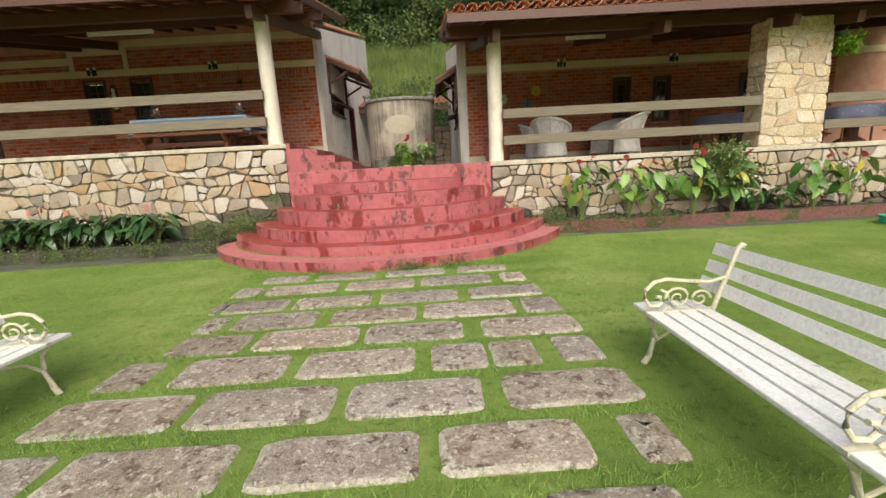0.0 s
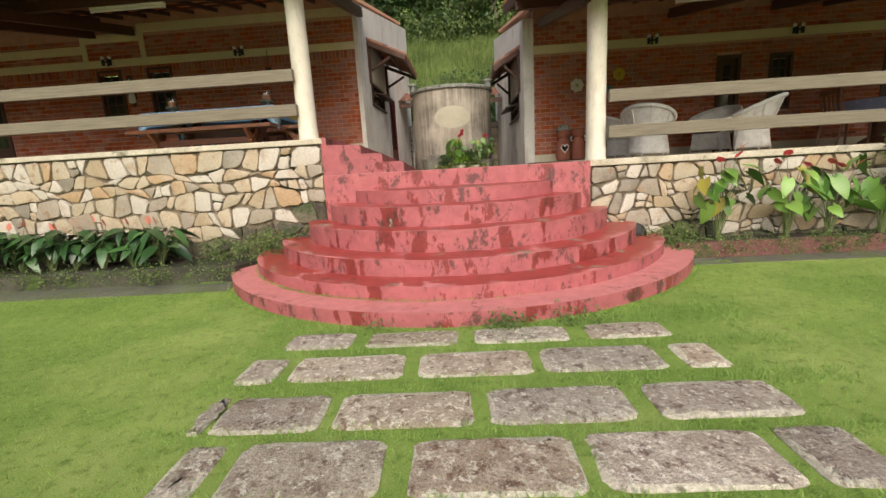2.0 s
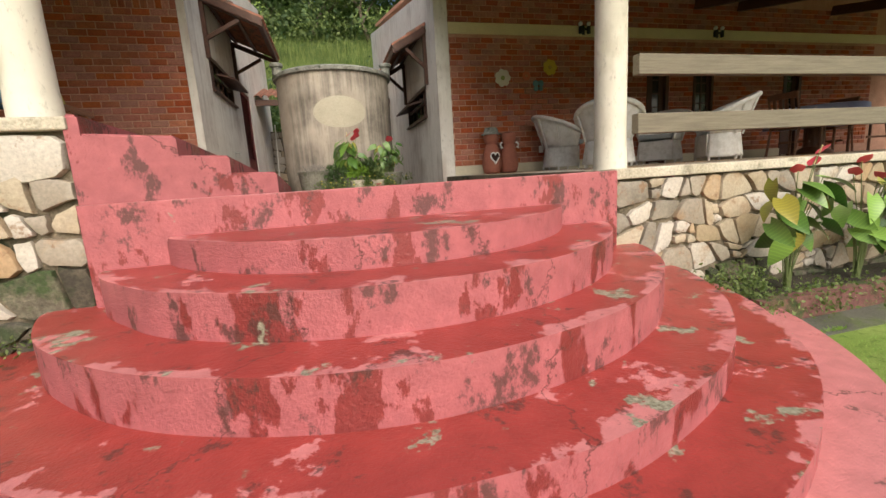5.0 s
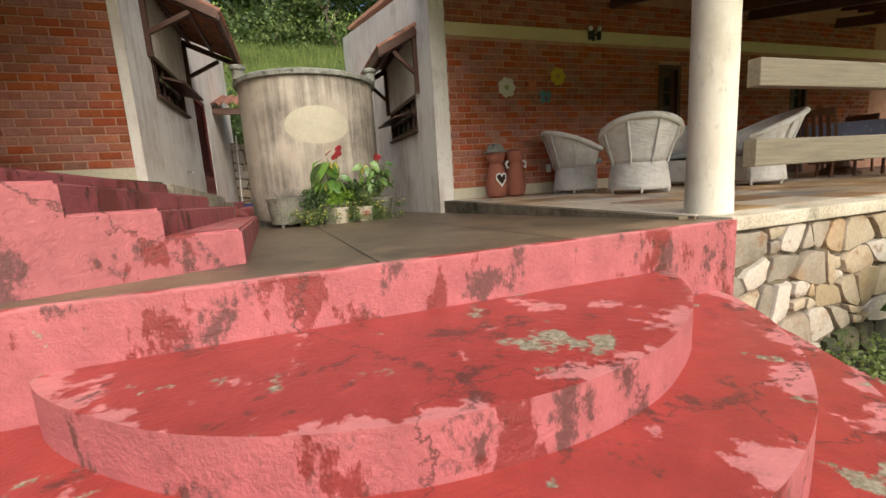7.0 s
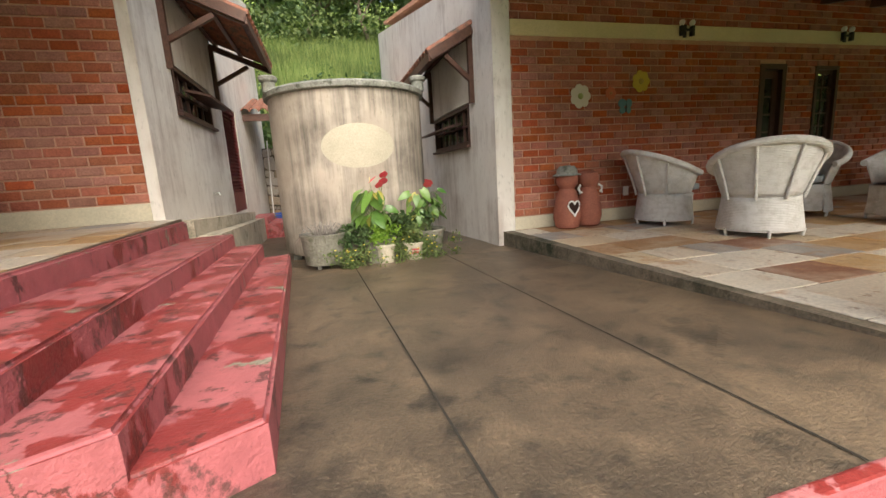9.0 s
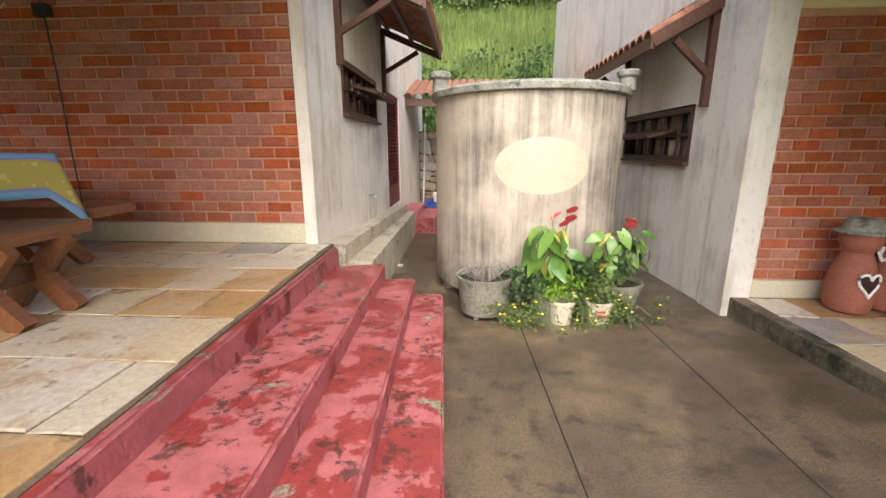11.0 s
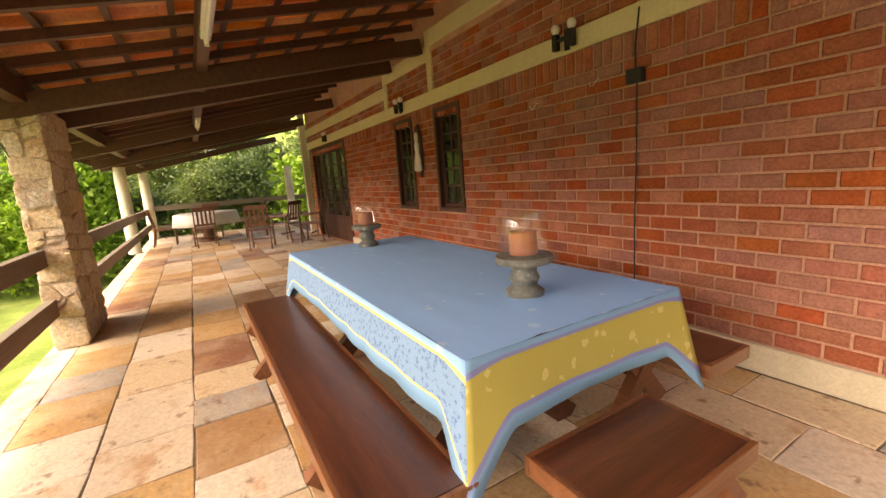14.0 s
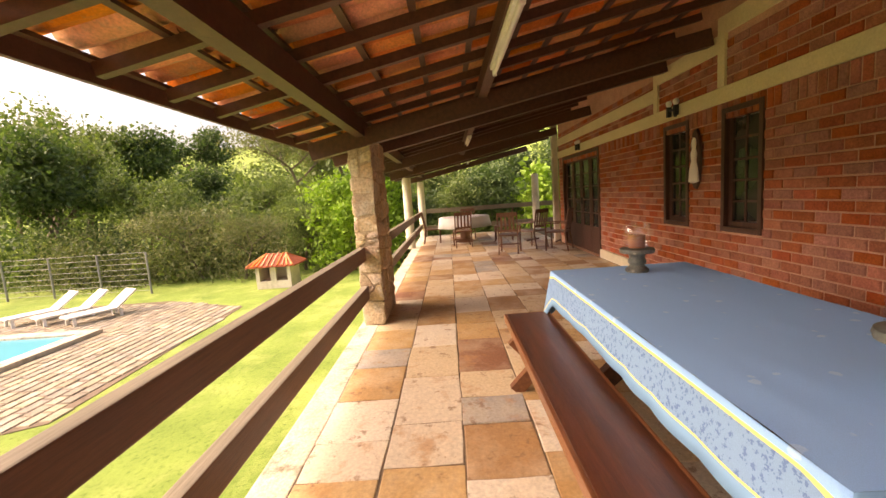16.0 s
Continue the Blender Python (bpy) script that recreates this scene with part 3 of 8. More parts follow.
# plaster bands on the brick
bm = bm_new()
bbox(bm, -13.4, -2.36, BRICK_L - 0.022, BRICK_L + 0.01, 3.80, 3.955, 0.004)
setting("trim_band_upper", bm, M_TRIM, "cream plaster band above the brick")
bm = bm_new()
for x0, x1, z in ((-13.4, -8.42, 4.10), (-8.42, -7.02, 4.30), (-7.02, -2.36, 4.46)):
    bbox(bm, x0, x1 - 0.002, BRICK_L - 0.022, BRICK_L + 0.01, z, z + 0.17, 0.004)
for x, z in ((-8.36, 4.30), (-7.02, 4.46)):
    bbox(bm, x - 0.055, x + 0.055, BRICK_L - 0.026, BRICK_L + 0.01, 3.957, z + 0.17, 0.004)
setting("trim_band_stepped", bm, M_TRIM, "stepped cream plaster band under the roof")
bm = bm_new()
bbox(bm, -10.55, -2.36, BRICK_L - 0.02, BRICK_L + 0.01, HIGH, 1.855, 0.005)
setting("baseboard_upper", bm, M_SKIRT, "pale painted baseboard")
# kerb and channel beside the upper house
bm = bm_new()
prism(bm, [(-2.14, 11.575), (-2.05, 11.64), (-2.16, 16.09), (-2.28, 16.09), (-2.28, 11.62)], 0.8, lambda x, y: 1.66 - 0.05 * (y - 11.6))
prism(bm, [(-2.05, 11.70), (-1.84, 11.72), (-2.0, 16.09), (-2.14, 16.09)], 0.8, lambda x, y: 1.50 - 0.045 * (y - 11.6))
setting("trim_kerb", bm, M_CAP, "mossy cement kerb along the plaster wall", smooth=False)

# ---- lower house ----
bm = bm_new()
wall_with_openings(bm, 1.42, 16.0, BRICK_R + 0.012, BRICK_R + 0.2, 0.8, 4.5, WIN_R)
wall_brick_r = setting("wall_lower_house", bm, M_MORTAR, "red brick veranda wall of the lower house")
bm = bm_new()
for y0, y1, z0, z1 in ((11.74, 12.64, 0.6, 6), (12.64, 14.5, 0.6, 2.31), (12.64, 14.5, 2.89, 6), (14.5, 20.2, 0.6, 6)):
    prism(bm, [(1.22, y0), (1.22, y1), (1.40, y1), (1.40, y0)], z0, (lambda x, y: 4.18 + 0.225 * (y - 11.74)) if z1 == 6 else z1)
prism(bm, [(1.20, BRICK_R - 0.012), (1.42, BRICK_R - 0.012), (1.42, 12.1), (1.20, 12.1)], 0.8, 4.15)
setting("wall_lower_house_side", bm, M_PLASTER, "stained cream plaster side wall of the lower house")
bm = bm_new()
box(bm, 1.4, 16, 20.0, 20.2, 0.5, 6.0)
box(bm, 15.8, 16, 11.94, 20.0, 0.5, 4.3)
setting("wall_lower_house_back", bm, M_PLASTER)
bm = bm_new()
prism(bm, [(1.41, 11.76), (16, 11.76), (16, 20.2), (1.41, 20.2)], lambda x, y: 4.44 + 0.225 * (y - 11.74), lambda x, y: 4.52 + 0.225 * (y - 11.74))
setting("roof_lower_house", bm, M_TILE, "clay tile roof of the lower house")
bm = bm_new()
bbox(bm, 1.42, 16, BRICK_R - 0.02, BRICK_R + 0.01, 3.46, 3.63, 0.004)
setting("trim_band_lower", bm, M_TRIM, "cream plaster band above the brick")
bm = bm_new()
bbox(bm, 1.42, 5.2, BRICK_R - 0.02, BRICK_R + 0.01, LOW, 1.375, 0.005)
bbox(bm, 5.68, 8.5, BRICK_R - 0.02, BRICK_R + 0.01, LOW, 1.375, 0.005)
setting("baseboard_lower", bm, M_SKIRT, "pale painted baseboard")
bm = bm_new()
prism(bm, [(1.36, 7.9), (1.44, 7.9), (1.40, 11.73), (1.26, 11.73)], 0.7, lambda x, y: LOW - 0.004)
setting("trim_veranda_edge", bm, M_STONE_MORTAR, "rough stone edge of the veranda floor")

# alley end behind the tank
bm = bm_new()
box(bm, -2.28, 1.22, 19.4, 19.9, 0.4, 2.9)
wall_alley = setting("wall_alley", bm, M_STONE_MORTAR, "rough stone wall closing the alley")


# ---- roofs over the verandas ----
def tile_roof(name, x0, x1, y0, y1, z_at, label, pitch_x=0.19, length=0.38):
    """Half-round clay tiles in overlapping courses: pans below, covers above, all in one ceiling mesh."""
    verts, faces, outer = [], [], []
    cols = int((x1 - x0) / pitch_x)
    rows = int((y1 - y0) / length) + 1
    seg = 4

    def shell(xc, ya, yb, rad, up, lift):
        base = len(verts)
        for y, rr, dz in ((ya, rad, lift), (yb, rad * 0.86, lift - 0.02)):
            for th in (0.0, 0.013):
                for k in range(seg + 1):
                    a = math.pi * k / seg
                    x = xc - math.cos(a) * (rr - th)
                    z = z_at(y) + dz + (math.sin(a) if up else -math.sin(a)) * (rr - th) * 0.75
                    verts.append((x, y, z))
        s = seg + 1
        for k in range(seg):
            outer.extend((1, 0, 1) if up else (0, 1, 1))
            faces.append((base + k, base + k + 1, base + 2 * s + k + 1, base + 2 * s + k))
            faces.append((base + s + k + 1, base + s + k, base + 3 * s + k, base + 3 * s + k + 1))
            faces.append((base + k + 1, base + k, base + s + k, base + s + k + 1))
    for c in range(cols):
        xc = x0 + (c + 0.5) * pitch_x
        for q in range(rows):
            ya = y0 + q * length
            jx, jz = rnd.uniform(-0.006, 0.006), rnd.uniform(-0.004, 0.004)
            shell(xc + jx, ya, min(ya + length + 0.06, y1), 0.105, False, 0.135 + jz)
            shell(xc + pitch_x / 2 + jx, ya + 0.02, min(ya + length + 0.06, y1), 0.088, True, 0.125 + jz)
    me = bpy.data.meshes.new(name)
    me.from_pydata(verts, [], faces)
    me.materials.append(M_TILE)
    me.materials.append(M_TILE_OLD)
    for p, weathered in zip(me.polygons, outer):      # mossy outside, clean clay below
        p.material_index = weathered
    me.shade_smooth()
    return tagged(new(name, me), label, "ceiling", kind="structure")


tile_roof("ceiling_tiles_upper", -18.4, -1.5, 7.02, 11.62, roof_l, "underside of orange half-round clay roof tiles")
tile_roof("ceiling_tiles_lower", 0.8, 12.4, 7.02, 11.78, roof_r, "underside of orange half-round clay roof tiles")


def roof_frame(name, x0, x1, y_wall, z_at, mains, label, mid=9.62):
    t = thing(name, label, "roof frame", kind="structure")
    n = int((x1 - x0) / 0.52)
    for i in range(n + 1):
        x = x0 + 0.04 + i * (x1 - x0 - 0.08) / n
        bm = bm_new()
        beam(bm, (x, 7.08, z_at(7.08) - 0.035), (x, y_wall - 0.03, z_at(y_wall) - 0.035), 0.055, 0.07)
        part("rafter", bm, M_BEAM, t)
    for y in np.arange(7.08, y_wall, 0.38):
        bm = bm_new()
        beam(bm, (x0, y, z_at(y) + 0.013), (x1, y, z_at(y) + 0.013), 0.045, 0.022)
        part("batten", bm, M_BEAM, t)
    for y, w, h in ((7.85, 0.10, 0.17), (mid, 0.09, 0.15)):
        bm = bm_new()
        beam(bm, (x0, y, z_at(y) - 0.07 - h / 2), (x1, y, z_at(y) - 0.07 - h / 2), w, h)
        part("purlin", bm, M_BEAM, t)
    for x in mains:
        bm = bm_new()
        beam(bm, (x, 7.3, z_at(7.3) - 0.25), (x, y_wall - 0.04, z_at(y_wall) - 0.31), 0.11, 0.17)
        part("main_beam", bm, M_BEAM, t)
    bm = bm_new()
    beam(bm, (x0, 7.02, z_at(7.02) - 0.01), (x1, 7.02, z_at(7.02) - 0.01), 0.03, 0.12)
    part("fascia", bm, M_BEAM, t)
    for x in (x0 + 0.015, x1 - 0.015):
        bm = bm_new()
        beam(bm, (x, 7.04, z_at(7.04) + 0.0), (x, y_wall - 0.03, z_at(y_wall) + 0.0), 0.03, 0.13)
        part("barge_board", bm, M_BEAM, t)
    return t


roof_frame("roof_frame_upper", -18.4, -1.5, 11.56, roof_l, (-2.17, -7.15, -8.05, -10.8, -13.3, -14.1, -17.2), "dark-stained timber frame under the clay tiles", 9.16)
roof_frame("roof_frame_lower", 0.8, 12.4, 11.72, roof_r, (1.56, 4.2, 6.2, 7.2, 9.6), "dark-stained timber frame under the clay tiles")


# ---- columns and rails ----
def column(x, y, z0, z1, label, r=0.125):
    t = thing("column", label, "column", (x, y, z0), group="veranda columns", kind="structure")
    bm = bm_new()
    prof = [(r * 1.04, 0.0), (r * 1.02, 0.12)]
    h = z1 - z0
    for k in range(1, 13):
        prof.append((r * (1.0 - 0.06 * k / 12) + 0.003 * noise.noise(Vector((x, k * 1.7, 0))), h * k / 12))
    lathe(bm, prof, 0, 0, 32)
    part("shaft", bm, M_PLASTER_TOP, t, smooth=True)
    bm = bm_new()
    bbox(bm, -0.17, 0.05, -0.07, 0.07, h - 0.16, h + 0.02, 0.01)
    part("corbel", bm, M_BEAM, t, "dark timber corbel")
    return t


for x, y, z0, z1 in ((-2.22, 7.90, HIGH, roof_l(7.9) - 0.22), (1.59, 7.90, LOW, roof_r(7.9) - 0.22), (-14.1, 7.62, HIGH, 3.62), (-17.2, 7.8, HIGH, 3.6), (-17.2, 11.75, HIGH, 3.6)):
    column(x, y, z0, z1, "round cream plaster column carrying the veranda roof")
bm = bm_new()
bbox(bm, -13.5, -13.36, 11.42, 11.56, HIGH, roof_l(11.5) - 0.1, 0.01)
setting("post_corner", bm, M_PLASTER_TOP, "square pale post at the house corner")


def rail_run(x0, x1, y, z_floor, heights, label, depth=0.075, along="x"):
    t = thing("railing", label, "railing", group="veranda railings", kind="structure")
    for z in heights:
        bm = bm_new()
        if along == "x":
            bbox(bm, x0, x1, y - depth / 2, y + depth / 2, z - 0.075, z + 0.075, 0.008)
        else:
            bbox(bm, y - depth / 2, y + depth / 2, x0, x1, z - 0.075, z + 0.075, 0.008)
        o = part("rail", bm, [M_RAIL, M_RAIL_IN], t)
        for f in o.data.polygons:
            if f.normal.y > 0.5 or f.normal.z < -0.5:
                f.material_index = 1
    return t


rail_run(-7.12, -2.28, 7.75, HIGH, (2.50, 2.07), "two weathered timber boards between column and stone pier")
rail_run(-14.0, -8.08, 7.75, HIGH, (2.50, 2.07), "two weathered timber boards of the far veranda railing")
rail_run(-17.1, -14.2, 7.75, HIGH, (2.50, 2.07), "two weathered timber boards of the far veranda railing")
rail_run(7.9, 11.65, -17.2, HIGH, (2.58, 2.0), "timber boards closing the end of the veranda", along="y")
rail_run(11.85, 17.8, -17.2, HIGH, (2.58, 2.0), "timber boards closing the end of the veranda", along="y")
rail_run(1.70, 6.08, 7.75, LOW, (1.99, 1.555), "two weathered timber boards between column and stone pier")
rail_run(7.2, 12.0, 7.75, LOW, (1.97, 1.54), "two weathered timber boards of the lower veranda railing")


# ---- windows, doors, awnings ----
def casement(name, x0, x1, z0, z1, y, label, cols=2, rows=5, mat=None):
    """A dark timber window with small panes, set back in the brick. Its light bars are parts, each pane another."""
    mat = mat or M_JOINERY
    t = thing(name, label, "window", kind="structure")
    bm = bm_new()
    d0, d1 = y - 0.012, y + 0.10
    for a, b, c, d in ((x0, x0 + 0.05, z0, z1), (x1 - 0.05, x1, z0, z1), (x0 + 0.05, x1 - 0.05, z0, z0 + 0.05), (x0 + 0.05, x1 - 0.05, z1 - 0.05, z1)):
        box(bm, a, b, d0, d1, c, d)
    part("window_frame", bm, mat, t)
    ix0, ix1, iz0, iz1 = x0 + 0.05, x1 - 0.05, z0 + 0.05, z1 - 0.05
    st = 0.055
    bm = bm_new()
    for a, b, c, d in ((ix0, ix0 + st, iz0, iz1), (ix1 - st, ix1, iz0, iz1), (ix0 + st, ix1 - st, iz0, iz0 + st), (ix0 + st, ix1 - st, iz1 - st, iz1)):
        box(bm, a, b, y + 0.04, y + 0.075, c, d)
    part("sash", bm, mat, t)
    gx0, gx1, gz0, gz1 = ix0 + st, ix1 - st, iz0 + st, iz1 - st
    for i in range(1, cols):
        bm = bm_new()
        x = gx0 + (gx1 - gx0) * i / cols
        box(bm, x - 0.012, x + 0.012, y + 0.045, y + 0.07, gz0, gz1)
        part("glazing_bar", bm, mat, t)
    for j in range(1, rows):
        bm = bm_new()
        z = gz0 + (gz1 - gz0) * j / rows
        box(bm, gx0, gx1, y + 0.046, y + 0.069, z - 0.012, z + 0.012)
        part("glazing_bar", bm, mat, t)
    for i in range(cols):
        for j in range(rows):
            bm = bm_new()
            a, b = gx0 + (gx1 - gx0) * i / cols + 0.012, gx0 + (gx1 - gx0) * (i + 1) / cols - 0.012
            c, d = gz0 + (gz1 - gz0) * j / rows + 0.012, gz0 + (gz1 - gz0) * (j + 1) / rows - 0.012
            box(bm, a, b, y + 0.056, y + 0.060, c, d)
            part("pane", bm, M_PANE, t)
    return t


def pane_mat():
    m, n, l, b = nodes_of("dark_window_pane")
    pos = n.new("ShaderNodeNewGeometry").outputs["Position"]
    t = noise_tex(n, l, pos, 2.5, 3, 0.5)
    r = ramp(n, [(0.4, (0.02, 0.022, 0.02)), (0.7, (0.055, 0.058, 0.048))])
    l.new(t.outputs["Fac"], r.inputs[0])
    l.new(r.outputs[0], b.inputs["Base Color"])
    b.inputs["Roughness"].default_value = 0.08
    b.inputs["Specular IOR Level"].default_value = 0.7
    return m


M_PANE = pane_mat()
for k, (x0, x1, z0, z1) in enumerate(WIN_L):
    casement("window_%d" % (k + 1), x0, x1, z0, z1, BRICK_L, "narrow dark timber window with small panes")
casement("window_3", *WIN_R[1], BRICK_R, "narrow dark timber window with small panes")


def french_door(name, x0, x1, z0, z1, y, leaves, label):
    t = thing(name, label, "door", kind="structure")
    bm = bm_new()
    for a, b, c, d in ((x0, x0 + 0.07, z0, z1), (x1 - 0.07, x1, z0, z1), (x0 + 0.07, x1 - 0.07, z1 - 0.07, z1)):
        box(bm, a, b, y - 0.012, y + 0.14, c, d)
    part("door_frame", bm, M_JOINERY, t)
    w = (x1 - x0 - 0.14) / leaves
    for k in range(leaves):
        a, b = x0 + 0.07 + k * w + 0.004, x0 + 0.07 + (k + 1) * w - 0.004
        bm = bm_new()
        for p, q, c, d in ((a, a + 0.09, z0 + 0.02, z1 - 0.075), (b - 0.09, b, z0 + 0.02, z1 - 0.075), (a + 0.09, b - 0.09, z0 + 0.02, z0 + 0.55), (a + 0.09, b - 0.09, z1 - 0.18, z1 - 0.075)):
            box(bm, p, q, y + 0.05, y + 0.09, c, d)
        for j in range(1, 5):
            z = z0 + 0.55 + (z1 - 0.18 - z0 - 0.55) * j / 5
            box(bm, a + 0.09, b - 0.09, y + 0.055, y + 0.085, z - 0.012, z + 0.012)
        leaf = part("door_leaf", bm, M_JOINERY, t)
        bm = bm_new()
        box(bm, a + 0.09, b - 0.09, y + 0.068, y + 0.072, z0 + 0.55, z1 - 0.18)
        part("pane", bm, M_PANE, leaf)
        if k == leaves - 2:
            bm = bm_new()
            bbox(bm, a + 0.025, a + 0.05, y + 0.02, y + 0.05, z0 + 1.0, z0 + 1.14, 0.004)
            part("door_handle", bm, M_IRON, leaf, "black iron handle")
    return t


french_door("door_1", *DOOR_L, BRICK_L, 4, "dark timber folding doors with small panes")
french_door("door_2", WIN_R[0][0], WIN_R[0][1], LOW, 3.18, BRICK_R, 1, "dark timber glazed door, closed")
french_door("door_3", WIN_R[2][0], WIN_R[2][1], LOW, 3.14, BRICK_R, 1, "dark timber glazed door, closed")

M_REDDOOR = surface("maroon_door_paint", (0.20, 0.03, 0.03), (0.13, 0.02, 0.02), 6, 0.5, 0.2, 60)


def louvre_door():
    t = thing("door_4", "maroon louvred timber door in the plaster wall", "door", kind="structure")
    bm = bm_new()
    for a, b, c, d in ((14.97, 15.05, 1.5, 3.34), (16.07, 16.15, 1.5, 3.34), (15.05, 16.07, 3.26, 3.34), (15.05, 16.07, 1.5, 1.85)):
        box(bm, -2.36, -2.30, a, b, c, d)
    part("door_frame", bm, M_REDDOOR, t)
    for k in range(22):
        z = 1.88 + k * 0.063
        bm = bm_new()
        beam(bm, (-2.335, 15.05, z), (-2.335, 16.07, z), 0.05, 0.012, (0.6, 0, 1))
        part("slat", bm, M_REDDOOR, t)
    bm = bm_new()
    box(bm, -2.40, -2.37, 14.98, 16.14, 1.5, 3.33)
    part("backing", bm, M_REDDOOR, t)
    return t


louvre_door()


def side_window(name, wall_x, face, y0, y1, z0, z1, label):
    """A kitchen window in a side wall: dark frame, small lights, one hopper tilted out. face: +1 opens to +x, -1 to -x."""
    t = thing(name, label, "window", kind="structure")
    xo, xi = wall_x + face * 0.006, wall_x - face * 0.12
    a, b = min(xo, xi), max(xo, xi)
    bm = bm_new()
    for p, q, c, d in ((y0, y1, z0, z0 + 0.05), (y0, y1, z1 - 0.05, z1), (y0, y0 + 0.05, z0 + 0.05, z1 - 0.05), (y1 - 0.05, y1, z0 + 0.05, z1 - 0.05)):
        box(bm, a, b, p, q, c, d)
    part("window_frame", bm, M_JOINERY, t)
    xm = wall_x - face * 0.05
    n = 5
    for k in range(1, n):
        bm = bm_new()
        y = y0 + (y1 - y0) * k / n
        box(bm, xm - 0.015, xm + 0.015, y - 0.018, y + 0.018, z0 + 0.05, z1 - 0.05)
        part("glazing_bar", bm, M_JOINERY, t)
    bm = bm_new()
    zc = (z0 + z1) / 2
    box(bm, xm - 0.014, xm + 0.014, y0 + 0.05, y1 - 0.05, zc - 0.016, zc + 0.016)
    part("glazing_bar", bm, M_JOINERY, t)
    bm = bm_new()
    box(bm, xm - face * 0.03 - 0.003, xm - face * 0.03 + 0.003, y0 + 0.05, y1 - 0.05, z0 + 0.05, z1 - 0.05)
    part("pane", bm, M_PANE, t)
    bm = bm_new()
    beam(bm, (wall_x + face * 0.14, y0 + 0.35, zc + 0.02), (wall_x + face * 0.14, y1 - 0.06, zc + 0.02), 0.30, 0.03, (face * 0.25, 0, 1))
    part("hopper_sash", bm, M_JOINERY, t, "hopper sash tilted outward")
    bm = bm_new()
    bbox(bm, min(wall_x, wall_x + face * 0.06), max(wall_x, wall_x + face * 0.06), y0 - 0.03, y1 + 0.03, z0 - 0.035, z0 - 0.003, 0.005)
    part("window_sill", bm, M_JOINERY, t)
    return t


side_window("window_4", -2.28, 1, 12.60, 14.23, 2.82, 3.34, "wide dark kitchen window with a tilted hopper sash")
side_window("window_5", 1.22, -1, 12.66, 14.48, 2.33, 2.87, "wide dark kitchen window with a tilted hopper sash")


def awning(name, wall_x, face, out, y0, y1, z_wall, z_out, label):
    """A small tiled lean-to over a window on two timber brackets."""
    t = thing(name, label, "awning")
    xo = wall_x + face * out
    slope = (z_out - z_wall) / out
    for y in (y0 + 0.06, y1 - 0.06):
        bm = bm_new()
        beam(bm, (wall_x + face * 0.03, y, z_wall - 0.9), (wall_x + face * 0.03, y, z_wall - 0.08), 0.07, 0.06, (1, 0, 0))
        beam(bm, (wall_x + face * 0.03, y, z_wall - 0.62), (wall_x + face * out * 0.62, y, z_wall + slope * out * 0.62 - 0.12), 0.055, 0.055)
        beam(bm, (wall_x + face * 0.003, y, z_wall - 0.05), (xo, y, z_out - 0.05), 0.06, 0.08)
        part("bracket", bm, M_BEAM, t)
    for k in range(3):
        bm = bm_new()
        f = 0.12 + 0.4 * k
        x = wall_x + face * out * f
        z = z_wall + slope * out * f
        beam(bm, (x, y0, z + 0.01), (x, y1, z + 0.01), 0.05, 0.035)
        part("batten", bm, M_BEAM, t)
    bm = bm_new()
    beam(bm, (xo, y0, z_out - 0.03), (xo, y1, z_out - 0.03), 0.025, 0.10)
    part("fascia", bm, M_BEAM, t)
    bm = bm_new()
    beam(bm, (wall_x + face * 0.005, y0 + 0.005, z_wall - 0.015), (xo, y0 + 0.005, z_out - 0.015), 0.025, 0.11)
    part("end_board", bm, M_BEAM, t)
    cols = int((y1 - y0) / 0.16)
    for c in range(cols):
        yc = y0 + (c + 0.5) * (y1 - y0) / cols
        bm = bm_new()
        for q in range(2):
            xa, xb = wall_x + face * out * q * 0.48, wall_x + face * out * (q * 0.48 + 0.56)
            za, zb = z_wall + slope * out * q * 0.48 + 0.05 - 0.02 * q, z_wall + slope * out * (q * 0.48 + 0.56) + 0.05 - 0.02 * q
            rows_ = []
            for x, z in ((xa, za), (xb, zb)):
                for th in (0, 0.014):
                    rows_.append([bm.verts.new((x, yc - math.cos(math.pi * k / 6) * (0.09 - th), z + math.sin(math.pi * k / 6) * (0.075 - th))) for k in range(7)])
            for k in range(6):
                bm.faces.new((rows_[0][k], rows_[0][k + 1], rows_[2][k + 1], rows_[2][k]))
                bm.faces.new((rows_[1][k + 1], rows_[1][k], rows_[3][k], rows_[3][k + 1]))
                bm.faces.new((rows_[2][k], rows_[2][k + 1], rows_[3][k + 1], rows_[3][k]))
        part("tile", bm, M_TILE_OLD, t)
    return t


awning("window_awning", -2.28, 1, 0.86, 12.42, 14.75, 4.16, 3.80, "small clay-tiled awning on dark timber brackets over the window")
awning("window_awning", 1.22, -1, 0.58, 12.38, 14.6, 3.74, 3.42, "small clay-tiled awning on dark timber brackets over the window")


